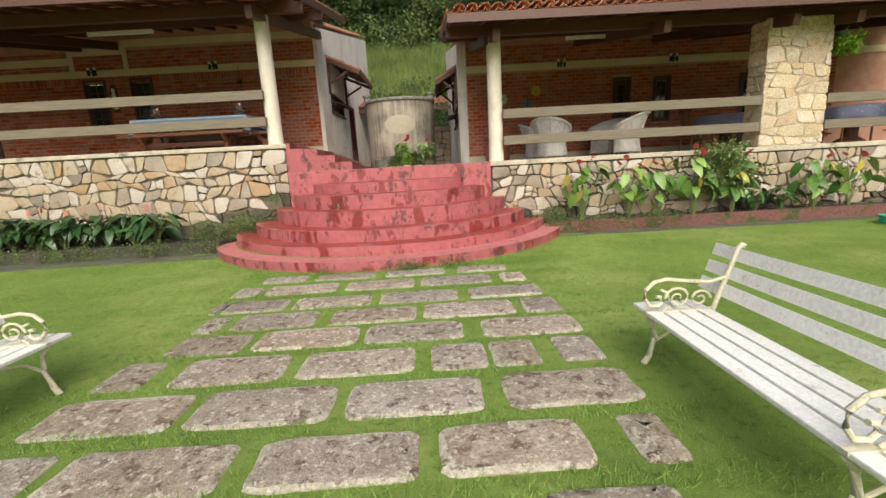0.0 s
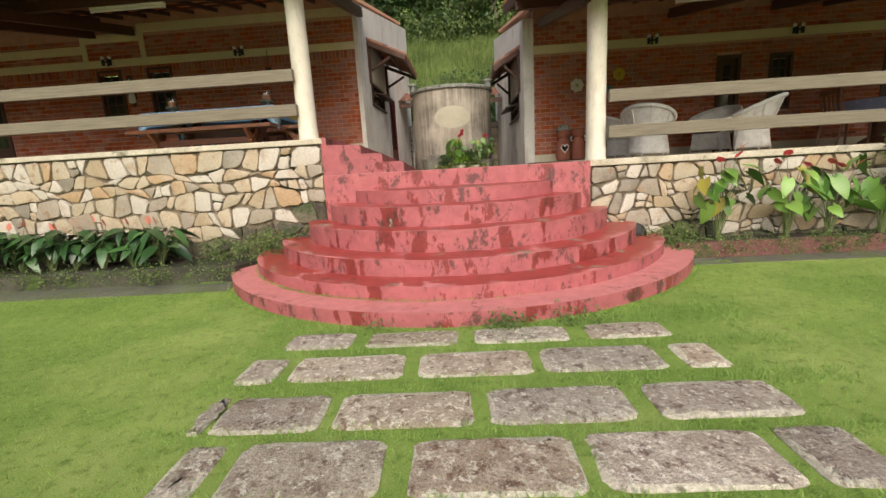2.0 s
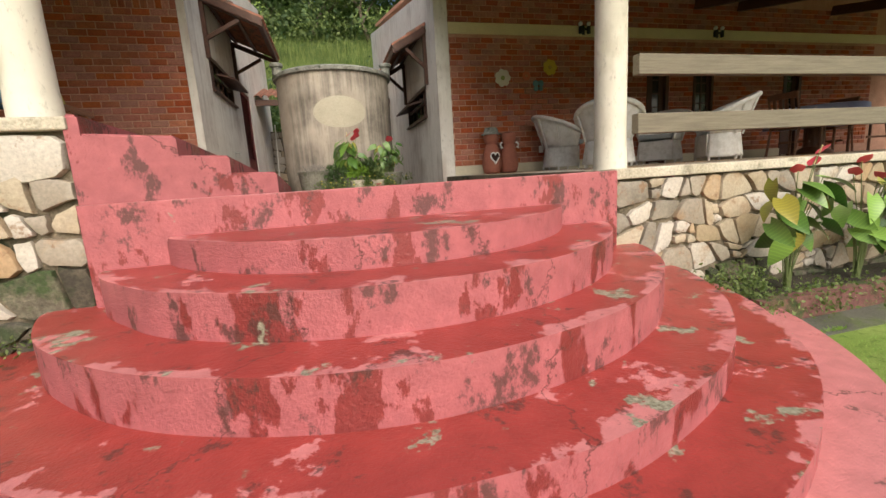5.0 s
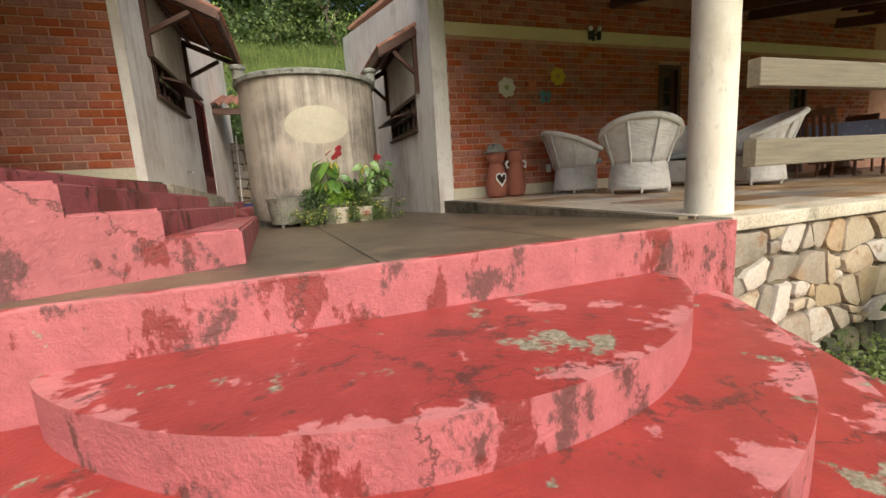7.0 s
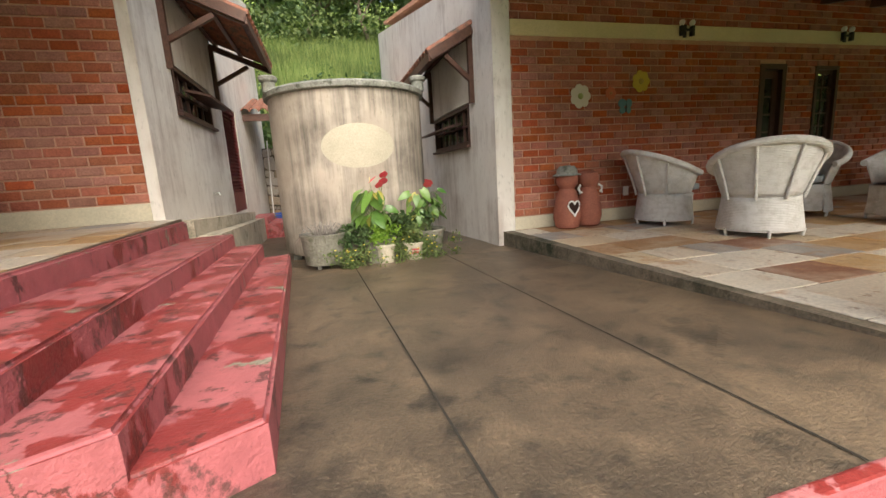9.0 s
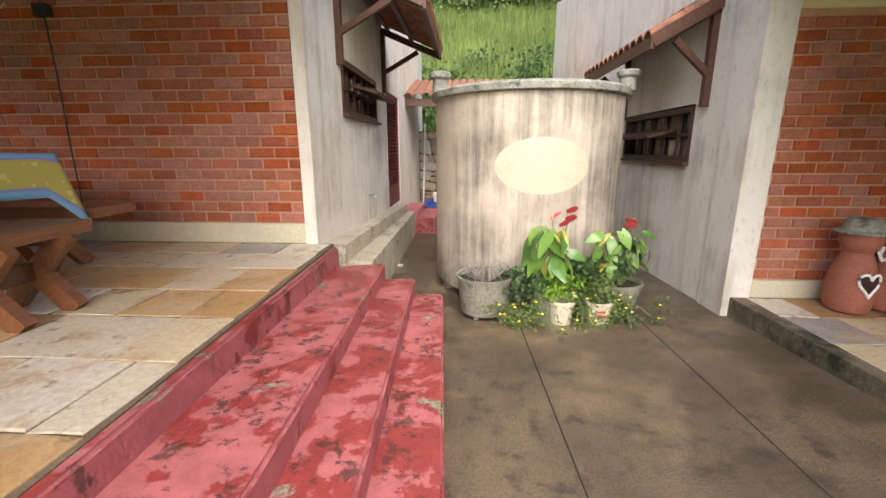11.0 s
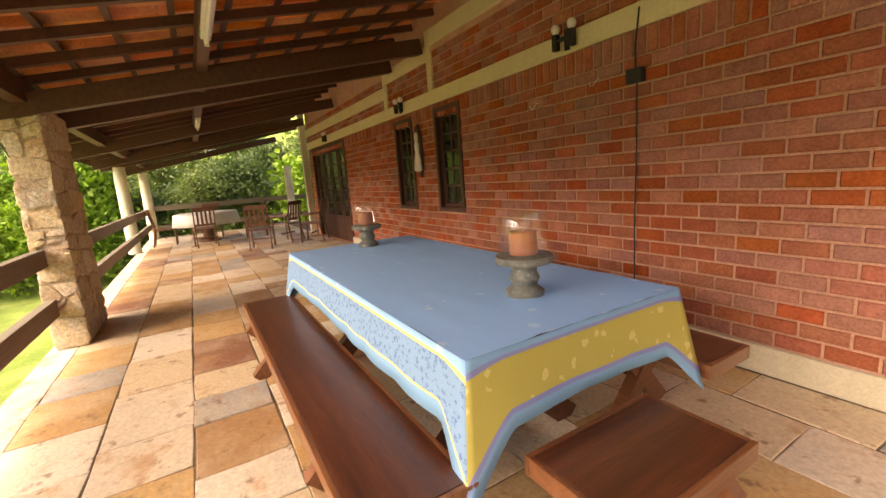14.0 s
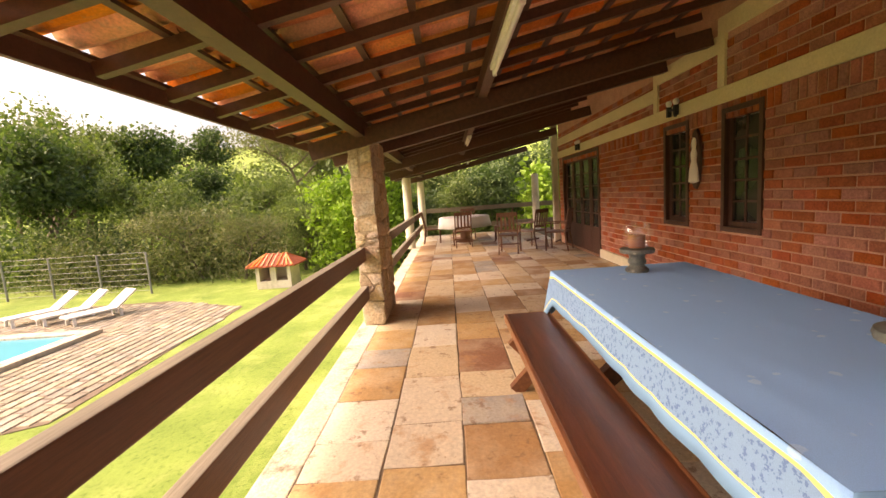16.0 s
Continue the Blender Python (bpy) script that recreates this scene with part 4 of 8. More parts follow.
# ---- water tank ----
def water_tank():
    t = thing("water_tank", "round plastered water tank with mould streaks and a cream oval", "tank", (-0.40, 12.78, 0))
    r, z0, z1 = 0.94, 1.10, 2.93
    bm = bm_new()
    lathe(bm, [(r - 0.02, z0), (r, z0 + 0.03), (r, z0 + 0.7), (r, z0 + 1.4), (r, z1)], seg=72)
    part("body", bm, M_TANK, t, smooth=True)
    bm = bm_new()
    lathe(bm, [(r + 0.002, z1), (r + 0.045, z1 + 0.012), (r + 0.05, z1 + 0.06), (r + 0.02, z1 + 0.085), (r - 0.12, z1 + 0.09)], seg=72)
    part("rim", bm, M_RIM, t, "grey mossy cement rim", smooth=True)
    bm = bm_new()
    grid_ = []
    c0 = math.radians(-88)
    n, m = 40, 10
    centre = bm.verts.new(((r + 0.005) * math.cos(c0), (r + 0.005) * math.sin(c0), 2.32))
    prev = None
    for q in range(1, m + 1):
        ring = []
        for k in range(n):
            a = 2 * math.pi * k / n
            u, v = 0.415 * q / m * math.cos(a), 0.24 * q / m * math.sin(a)
            an = c0 + u / r
            ring.append(bm.verts.new(((r + 0.005) * math.cos(an), (r + 0.005) * math.sin(an), 2.32 + v)))
        for k in range(n):
            j = (k + 1) % n
            bm.faces.new((prev[k], ring[k], ring[j], prev[j]) if prev else (centre, ring[k], ring[j]))
        prev = ring
    ov = part("oval_panel", bm, M_OVAL, t, "clean cream oval left on the plaster", smooth=True)
    for ang in (-159, -21):
        bm = bm_new()
        cx, cy = (r + 0.0) * math.cos(radians(ang)), (r + 0.0) * math.sin(radians(ang))
        lathe(bm, [(0.075, z1 + 0.06), (0.075, z1 + 0.17), (0.10, z1 + 0.19), (0.105, z1 + 0.225), (0.09, z1 + 0.24)], cx, cy, 20)
        part("finial", bm, M_RIM, t, "grey cement pipe stub", smooth=True)
    for ang in (-160, -120, -60, -20, 60, 120):
        bm = bm_new()
        cx, cy = (r - 0.1) * math.cos(radians(ang)), (r - 0.1) * math.sin(radians(ang))
        bbox(bm, cx - 0.05, cx + 0.05, cy - 0.05, cy + 0.05, 0.78, z0 + 0.01, 0.008)
        part("foot", bm, M_RIM, t)
    return t


M_RIM = surface("grey_mossy_cement", (0.33, 0.33, 0.29), (0.17, 0.17, 0.14), 6, 0.9, 0.5, 50, stain=(0.07, 0.075, 0.05), stain_scale=9, stain_at=(0.52, 0.66))
water_tank()


# ---- dining table, cloth, benches ----
def cross_legs(t, x, y0, y1, z1, w=0.09, thick=0.06, axis="y"):
    """An X of two timbers under a bench or table end."""
    for a, b in ((y0, y1), (y1, y0)):
        bm = bm_new()
        if axis == "y":
            beam(bm, (x, a, 0.0), (x, b, z1), thick if a < b else thick - 0.008, w)
        else:
            beam(bm, (a, x, 0.0), (b, x, z1), thick if a < b else thick - 0.008, w)
        part("leg", bm, M_EDGING, t)


def x_bench(name, cx, cy, length, width, along, label, top=0.43, group="dining benches"):
    t = thing(name, label, "bench", (cx, cy, HIGH), 0 if along == "x" else 90, group=group)
    bm = bm_new()
    bbox(bm, -length / 2 + 0.02, length / 2 - 0.02, -width / 2 + 0.02, width / 2 - 0.02, top - 0.05, top, 0.003)
    part("seat", bm, M_JACARANDA, t, "dark varnished plank seat")
    for a, b, c, d in ((-length / 2, length / 2, -width / 2, -width / 2 + 0.019), (-length / 2, length / 2, width / 2 - 0.019, width / 2),
                       (-length / 2, -length / 2 + 0.019, -width / 2 + 0.02, width / 2 - 0.02), (length / 2 - 0.019, length / 2, -width / 2 + 0.02, width / 2 - 0.02)):
        bm = bm_new()
        bbox(bm, a, b, c, d, top - 0.062, top - 0.001, 0.004)
        part("edging", bm, M_EDGING, t, "orange-brown edge board")
    ins = 0.42 if length > 1 else 0.16
    for x in (-length / 2 + ins, length / 2 - ins):
        cross_legs(t, x, -width / 2 - 0.0, width / 2 + 0.0, top - 0.056)
    bm = bm_new()
    beam(bm, (-length / 2 + ins, 0, (top - 0.05) / 2 + 0.01), (length / 2 - ins, 0, (top - 0.05) / 2 + 0.01), 0.035, 0.09)
    part("stretcher", bm, M_JACARANDA, t)
    return t


x_bench("long_bench", -4.54, 9.285, 2.50, 0.35, "x", "long varnished hardwood bench with crossed legs beside the table")
x_bench("long_bench", -4.49, 10.74, 2.46, 0.32, "x", "long varnished hardwood bench between table and brick wall")
x_bench("short_bench", -3.12, 9.92, 0.58, 0.36, "y", "short varnished hardwood bench at the table end")

TX0, TX1, TY0, TY1, TZ = -5.74, -3.36, 9.49, 10.48, 2.445
table = thing("dining_table", "long hardwood table with heavy crossed legs", "table", (0, 0, 0))
bm = bm_new()
bbox(bm, TX0 + 0.01, TX1 - 0.01, TY0 + 0.01, TY1 - 0.01, TZ - 0.05, TZ - 0.006, 0.006)
part("tabletop", bm, M_JACARANDA, table)
for x in (TX0 + 0.5, TX1 - 0.5):
    for a, b in ((TY0 + 0.08, TY1 - 0.12), (TY1 - 0.08, TY0 + 0.12)):
        bm = bm_new()
        beam(bm, (x, a, HIGH), (x, b, TZ - 0.05), 0.07 if a < b else 0.062, 0.12)
        part("leg", bm, M_JACARANDA, table)
bm = bm_new()
beam(bm, (TX0 + 0.5, 10.03, 2.08), (TX1 - 0.5, 10.03, 2.08), 0.05, 0.12)
part("stretcher", bm, M_JACARANDA, table)


def cloth_mat(name, base, motif, scale, amount):
    """Printed cotton with a scattered leaf motif."""
    m, n, l, b = nodes_of(name)
    pos = n.new("ShaderNodeNewGeometry").outputs["Position"]
    v = n.new("ShaderNodeTexVoronoi")
    v.inputs["Scale"].default_value = scale
    w = noise_tex(n, l, pos, scale * 2.2, 3, 0.5)
    l.new(mixed(n, l, 0.035, pos, w.outputs["Color"]), v.inputs["Vector"])
    r = ramp(n, [(amount, (1, 1, 1)), (amount + 0.03, (0, 0, 0))])
    l.new(v.outputs["Distance"], r.inputs[0])
    weave = noise_tex(n, l, pos, 400, 2, 0.5)
    col = mixed(n, l, r.outputs[0], base, motif)
    wr = ramp(n, [(0.3, (0.9, 0.9, 0.9)), (0.7, (1.05, 1.05, 1.05))])
    l.new(weave.outputs["Fac"], wr.inputs[0])
    l.new(mixed(n, l, 1.0, col, wr.outputs[0], "MULTIPLY"), b.inputs["Base Color"])
    b.inputs["Roughness"].default_value = 0.8
    b.inputs["Specular IOR Level"].default_value = 0.15
    return m


M_CLOTH = [cloth_mat("blue_cloth", (0.30, 0.56, 0.93), (0.42, 0.66, 0.95), 9, 0.15), cloth_mat("blue_print", (0.21, 0.36, 0.56), (0.12, 0.22, 0.42), 46, 0.34),
           cloth_mat("yellow_print", (0.48, 0.42, 0.11), (0.62, 0.56, 0.22), 16, 0.22), plain("sky_blue_hem", (0.20, 0.39, 0.60), 0.9, 0, 0.15), plain("violet_band", (0.22, 0.25, 0.50), 0.8), plain("pale_yellow_band", (0.72, 0.66, 0.25), 0.8)]


def tablecloth():
    """A cloth over the table: flat top, hanging skirts with soft folds, longer at the corners."""
    t = thing("tablecloth", "blue printed tablecloth with yellow ends over the table", "tablecloth")
    drop = 0.232

    def skirt(name, pa, pb, out, bands, seed, n=90):
        bm = bm_new()
        pa, pb, out = Vector(pa), Vector(pb), Vector(out)
        levels = sorted({0.0, *[b[0] for b in bands], *[b[1] for b in bands], 0.3, 0.6, 0.8})
        L = (pb - pa).length
        rows_ = []
        for lv in levels:
            row = []
            for k in range(n + 1):
                u = k / n
                s = u * L
                corner = max(0.0, 1 - min(s, L - s) / 0.12) ** 1.5
                wav = (1 - corner) * (0.007 * math.sin(s * 9 + seed) + 0.014 * noise.noise(Vector((s * 3.2, seed, lv))) + 0.012 * noise.noise(Vector((s * 1.3, seed + 3, 0))))
                hang = drop * (1 + 0.85 * corner + (1 - corner) * 0.035 * math.sin(s * 4 + seed))
                push = 0.012 + lv * (0.022 + abs(wav) * 1.4 + 0.05 * corner)
                p = pa.lerp(pb, u) + out * push
                d = (pb - pa).normalized()
                p += d * (push * corner * (-1 if s < L / 2 else 1))
                p.z = TZ - 0.001 - hang * lv
                row.append(bm.verts.new(p))
            rows_.append(row)
        for (la, ra), (lb, rb) in zip(zip(levels, rows_), zip(levels[1:], rows_[1:])):
            mid = (la + lb) / 2
            idx = next((i for a, b, i in bands if a <= mid <= b), 0)
            for k in range(n):
                f = bm.faces.new((ra[k], rb[k], rb[k + 1], ra[k + 1]))
                f.material_index = idx
        o = part(name, bm, M_CLOTH, t, smooth=True)
        so = o.modifiers.new("thickness", "SOLIDIFY")
        so.thickness, so.offset = 0.003, 0
        return o

    side_b = [(0.0, 0.10, 0), (0.10, 0.15, 5), (0.15, 0.74, 1), (0.74, 0.78, 5), (0.78, 1.0, 3)]
    end_b = [(0.0, 0.08, 3), (0.08, 0.13, 4), (0.13, 0.76, 2), (0.76, 0.83, 4), (0.83, 1.0, 3)]
    skirt("long_drop", (TX0, TY0, 0), (TX1, TY0, 0), (0, -1, 0), side_b, 1.0)
    skirt("long_drop", (TX1, TY1, 0), (TX0, TY1, 0), (0, 1, 0), side_b, 2.0)
    skirt("end_drop", (TX1, TY0, 0), (TX1, TY1, 0), (1, 0, 0), end_b, 3.3, 60)
    skirt("end_drop", (TX0, TY1, 0), (TX0, TY0, 0), (-1, 0, 0), end_b, 4.1, 60)
    bm = bm_new()
    nx, ny = 60, 26
    vs = [[bm.verts.new((TX0 - 0.012 + (TX1 - TX0 + 0.024) * i / nx, TY0 - 0.012 + (TY1 - TY0 + 0.024) * j / ny,
                         TZ + (0.006 * max(0, noise.noise(Vector((i * 0.12, j * 0.45, 4)))) + 0.010 * max(0, noise.noise(Vector((i * 0.5 + j * 0.6, j * 0.05, 9))) - 0.25)))) for i in range(nx + 1)] for j in range(ny + 1)]
    for j in range(ny):
        for i in range(nx):
            f = bm.faces.new((vs[j][i], vs[j][i + 1], vs[j + 1][i + 1], vs[j + 1][i]))
    part("top", bm, M_CLOTH, t, smooth=True)
    return t


tablecloth()

M_SOAP = surface("grey_green_soapstone", (0.20, 0.21, 0.185), (0.09, 0.10, 0.085), 14, 0.5, 0.3, 60, stain=(0.42, 0.40, 0.33), stain_scale=20, stain_at=(0.58, 0.68))
M_WAX = plain("orange_wax", (0.46, 0.17, 0.07), 0.5)
M_CLEAR, cn_, cl_, cb_ = nodes_of("hurricane_glass")
tr_, gl_, mx_ = cn_.new("ShaderNodeBsdfTransparent"), cn_.new("ShaderNodeBsdfGlossy"), cn_.new("ShaderNodeMixShader")
gl_.inputs["Roughness"].default_value, mx_.inputs[0].default_value = 0.05, 0.075
cl_.new(tr_.outputs[0], mx_.inputs[1])
cl_.new(gl_.outputs[0], mx_.inputs[2])
cl_.new(mx_.outputs[0], cn_["Material Output"].inputs["Surface"])


def candle_holder(x, y, label):
    t = thing("candle_holder", label, "candle holder", (x, y, TZ + 0.001), group="candle holders on the table")
    bm = bm_new()
    lathe(bm, [(0.075, 0), (0.078, 0.018), (0.062, 0.032), (0.048, 0.045), (0.054, 0.055), (0.062, 0.072), (0.054, 0.09), (0.05, 0.10), (0.054, 0.118), (0.062, 0.128), (0.112, 0.136), (0.116, 0.15), (0.112, 0.164), (0.09, 0.168)], seg=32)
    part("stand", bm, M_SOAP, t, "turned soapstone stand", smooth=True)
    bm = bm_new()
    lathe(bm, [(0.086, 0.169), (0.092, 0.18), (0.094, 0.33), (0.0925, 0.332), (0.0905, 0.33), (0.089, 0.182), (0.083, 0.172)], seg=32, cap=False)
    part("glass_shade", bm, M_CLEAR, t, "clear glass shade", smooth=True)
    bm = bm_new()
    lathe(bm, [(0.055, 0.17), (0.056, 0.255), (0.05, 0.262), (0.02, 0.258), (0.0035, 0.258), (0.0035, 0.275)], seg=24)
    part("candle", bm, M_WAX, t, "orange pillar candle", smooth=True)


candle_holder(-3.70, 10.01, "hurricane candle on a turned soapstone stand")
candle_holder(-5.52, 10.03, "hurricane candle on a turned soapstone stand")


# ---- wall things ----
M_BULB = plain("frosted_lamp_glass", (0.78, 0.76, 0.72), 0.3)


def wall_lamp(x, y, z):
    t = thing("wall_lamp", "black iron double wall lamp with frosted bulbs, unlit", "wall lamp", (x, y, z), group="wall lamps")
    t.scale = (0.8, 0.8, 0.8)
    bm = bm_new()
    bbox(bm, -0.025, 0.025, -0.03, 0.0, -0.10, 0.09, 0.006)
    bbox(bm, -0.10, 0.10, -0.075, -0.045, -0.018, 0.018, 0.006)
    box(bm, -0.012, 0.012, -0.05, -0.02, -0.012, 0.012)
    part("arm", bm, M_IRON, t)
    for s in (-1, 1):
        bm = bm_new()
        bbox(bm, s * 0.1 - 0.028, s * 0.1 + 0.028, -0.09, -0.03, -0.09, 0.06, 0.006)
        part("holder", bm, M_IRON, t)
        bm = bm_new()
        lathe(bm, [(0.02, 0.06), (0.04, 0.085), (0.045, 0.115), (0.03, 0.145), (0.008, 0.152)], s * 0.1, -0.06, 16)
        part("bulb", bm, M_BULB, t, "frosted round bulb", smooth=True)


for x in (-11.6, -7.85, -4.86):
    wall_lamp(x, BRICK_L - 0.022, 3.90)
for x in (3.85, 6.72):
    wall_lamp(x, BRICK_R - 0.02, 3.56)

sculpture = thing("wall_carving", "carved white figure on a dark oval wooden plaque", "wall ornament", (-7.44, BRICK_L - 0.012, 3.28))
bm = bm_new()
for k in range(1):
    ring = [(0.10 * math.cos(a), 0.34 * math.sin(a)) for a in np.linspace(0, 2 * math.pi, 28, endpoint=False)]
    lo, hi = [bm.verts.new((x, 0, z)) for x, z in ring], [bm.verts.new((x * 0.92, -0.025, z * 0.96)) for x, z in ring]
    bm.faces.new(hi)
    for i in range(28):
        bm.faces.new((lo[i], lo[(i + 1) % 28], hi[(i + 1) % 28], hi[i]))
part("plaque", bm, M_JOINERY, sculpture)
bm = bm_new()
lathe(bm, [(0.02, -0.27), (0.085, -0.25), (0.075, -0.12), (0.04, -0.02), (0.055, 0.06), (0.03, 0.12), (0.042, 0.17), (0.03, 0.22), (0.008, 0.24)], seg=18)
for v in bm.verts:
    v.co.y = v.co.y * 0.45 - 0.035
part("figure", bm, M_BULB, sculpture, "white carved figure", smooth=True)

box_t = thing("junction_box", "black electrical box with a cable down the brick wall", "electrical box", (-4.27, BRICK_L - 0.012, 3.50))
bm = bm_new()
bbox(bm, -0.055, 0.055, -0.06, 0.0, -0.045, 0.045, 0.006)
part("housing", bm, M_IRON, box_t)
bm = bm_new()
tube(bm, [(0.0, -0.03, 0.04), (-0.01, -0.02, 0.2), (0.01, -0.012, 0.42)], 0.006)
tube(bm, [(0.01, -0.03, -0.04), (0.0, -0.012, -0.5), (-0.012, -0.012, -1.0), (-0.005, -0.012, -1.57)], 0.005)
part("cable", bm, M_IRON, box_t, "black cable")
bm = bm_new()
bbox(bm, -0.04, 0.04, -0.014, 0.0, -1.66, -1.54, 0.004)
part("socket", bm, M_WHITE, box_t, "white wall socket")
for x, z in ((-4.62, 3.53), (-5.25, 3.47)):
    hk = thing("wall_hook", "bent wire hook in the brick wall", "hook", (x, BRICK_L - 0.01, z), group="hooks on the brick wall")
    bm = bm_new()
    tube(bm, [(0.05, 0, 0.03), (0.05, -0.03, 0.03), (0.04, -0.045, 0.0), (0.01, -0.05, -0.03), (-0.03, -0.05, -0.03), (-0.04, -0.05, 0.02)], 0.0035)
    part("wire", bm, M_BULB, hk)
    hk.scale = (0.7, 0.7, 0.7)


def tube_light(x, y, z, label):
    t = thing("tube_light", label, "ceiling light", (x, y, z), group="tube lights")
    bm = bm_new()
    bbox(bm, -0.62, 0.62, -0.035, 0.035, 0.0, 0.035, 0.006)
    part("batten", bm, M_WHITE, t)
    bm = bm_new()
    tube(bm, [(-0.6, 0, -0.022), (0.6, 0, -0.022)], 0.017, 12)
    part("lamp_tube", bm, M_BULB, t, "white fluorescent tube, off", smooth=True)
    for s in (-1, 1):
        bm = bm_new()
        bbox(bm, s * 0.61 - 0.012, s * 0.61 + 0.012, -0.016, 0.016, -0.045, 0.0, 0.003)
        part("end_cap", bm, M_WHITE, t)


for x in (-5.38, -10.4):
    tube_light(x, 9.16, roof_l(9.16) - 0.26, "white fluorescent batten under the roof beam, unlit")
tube_light(3.95, 9.62, roof_r(9.62) - 0.26, "white fluorescent batten under the roof beam, unlit")
tube_light(-15.0, 9.4, roof_l(9.4) - 0.3, "white fluorescent batten under the roof beam, unlit")

# flowers and butterfly on the lower house
def wall_flower(x, z, r, col, mid, label):
    t = thing("wall_flower", label, "wall ornament", (x, BRICK_R - 0.012, z), group="painted wall flowers")
    m, mm = plain("petal_" + label.split()[0], col, 0.6), plain("flower_eye", mid, 0.6)
    for k in range(7):
        a = 2 * math.pi * k / 7
        bm = bm_new()
        lathe(bm, [(0.0, -0.004), (r * 0.36, 0.0), (r * 0.40, 0.008), (r * 0.28, 0.014), (0.002, 0.010)], seg=12, cap=False)
        bmesh.ops.transform(bm, matrix=pose(r * 0.6 * math.cos(a), -0.012, r * 0.6 * math.sin(a), 90, 0, 0), verts=bm.verts)
        part("petal", bm, m, t, smooth=True)
    bm = bm_new()
    lathe(bm, [(0.001, 0), (r * 0.26, 0.004), (r * 0.22, 0.02), (0.002, 0.03)], seg=14, cap=False)
    bmesh.ops.transform(bm, matrix=pose(0, -0.014, 0, 90, 0, 0), verts=bm.verts)
    part("eye", bm, mm, t, smooth=True)


wall_flower(2.325, 2.78, 0.145, (0.62, 0.58, 0.46), (0.32, 0.36, 0.12), "white painted metal flower on the brick wall")
wall_flower(2.755, 2.81, 0.08, (0.52, 0.14, 0.06), (0.45, 0.2, 0.08), "orange painted metal flower on the brick wall")
wall_flower(3.20, 2.95, 0.135, (0.55, 0.40, 0.05), (0.42, 0.3, 0.06), "yellow painted metal flower on the brick wall")
bf = thing("wall_butterfly", "blue-green painted metal butterfly on the brick wall", "wall ornament", (2.98, BRICK_R - 0.012, 2.65))
M_BF = plain("butterfly_paint", (0.10, 0.22, 0.22), 0.5)
for s in (-1, 1):
    for k, (dx, dz, r) in enumerate(((0.05, 0.04, 0.055), (0.045, -0.045, 0.042))):
        bm = bm_new()
        lathe(bm, [(0.001, 0), (r, 0.004), (r * 0.9, 0.012), (0.002, 0.008)], seg=12, cap=False)
        bmesh.ops.transform(bm, matrix=pose(s * dx, -0.01, dz, 90, 0, s * 12), verts=bm.verts)
        part("wing", bm, M_BF, bf, smooth=True)
bm = bm_new()
tube(bm, [(0, -0.02, -0.07), (0, -0.025, 0.0), (0, -0.02, 0.08)], 0.012, 8, 0.005)
part("body", bm, M_IRON, bf)
sk = thing("wall_socket", "white wall socket above the baseboard", "socket", (3.01, BRICK_R - 0.012, 1.59))
bm = bm_new()
bbox(bm, -0.04, 0.04, -0.012, 0, -0.06, 0.06, 0.004)
part("plate", bm, M_WHITE, sk)


# ---- clay jars ----
M_CLAY = surface("terracotta", (0.34, 0.12, 0.075), (0.25, 0.085, 0.055), 6, 0.75, 0.25, 60)


def clay_figure(x, y, hat, label):
    """A tall clay jar shaped like a figure; one plain mesh per jar with its hat and heart frame as parts."""
    t = thing("clay_jar", label, "clay jar", (x, y, LOW), group="terracotta jars")
    bm = bm_new()
    lathe(bm, [(0.10, 0), (0.135, 0.02), (0.16, 0.12), (0.158, 0.22), (0.135, 0.34), (0.105, 0.43), (0.085, 0.475), (0.10, 0.50), (0.125, 0.54), (0.13, 0.59), (0.11, 0.64), (0.06, 0.665)], seg=32)
    part("body", bm, M_CLAY, t, smooth=True)
    if hat:
        bm = bm_new()
        lathe(bm, [(0.17, 0.625), (0.165, 0.635), (0.125, 0.65), (0.115, 0.70), (0.09, 0.735), (0.02, 0.745)], seg=28)
        part("hat", bm, M_RIM, t, "grey brimmed hat lid", smooth=True)
        pts = []
        for k in range(25):
            a = 2 * math.pi * k / 24
            hx, hz = 0.075 * math.sin(a) ** 3, 0.0062 * (13 * math.cos(a) - 5 * math.cos(2 * a) - 2 * math.cos(3 * a) - math.cos(4 * a))
            pts.append((hx, -math.sqrt(max(0.158 ** 2 - hx ** 2, 0)) - 0.004, 0.26 + hz))
        bm = bm_new()
        tube(bm, pts, 0.010, 8)
        part("heart_frame", bm, M_WHITE, t, "pale heart-shaped edge", smooth=True)
        # dark heart sheet on the uncut jar, its colour painting an opening's shade
        bm = bm_new()
        c = bm.verts.new((0, -0.162, 0.26))
        ring = [bm.verts.new((p[0], p[1] + 0.002, p[2])) for p in pts[:-1]]
        for i in range(len(ring)):
            bm.faces.new((c, ring[i], ring[(i + 1) % len(ring)]))
        part("opening", bm, plain("painted_hollow_shade", (0.03, 0.012, 0.008), 0.9), t, "dark heart-shaped patch painted as the shade of an opening")
    else:
        for s in (-1, 1):
            bm = bm_new()
            tube(bm, [(s * 0.125, -0.03, 0.5), (s * 0.16, -0.05, 0.47), (s * 0.15, -0.06, 0.40), (s * 0.125, -0.06, 0.42)], 0.016, 8)
            part("ear_ring", bm, M_WHITE, t, "pale loop handle", smooth=True)


clay_figure(1.98, 11.47, True, "terracotta jar with a heart opening and grey hat lid")
clay_figure(2.30, 11.52, False, "terracotta jar with pale loop handles beside its twin")


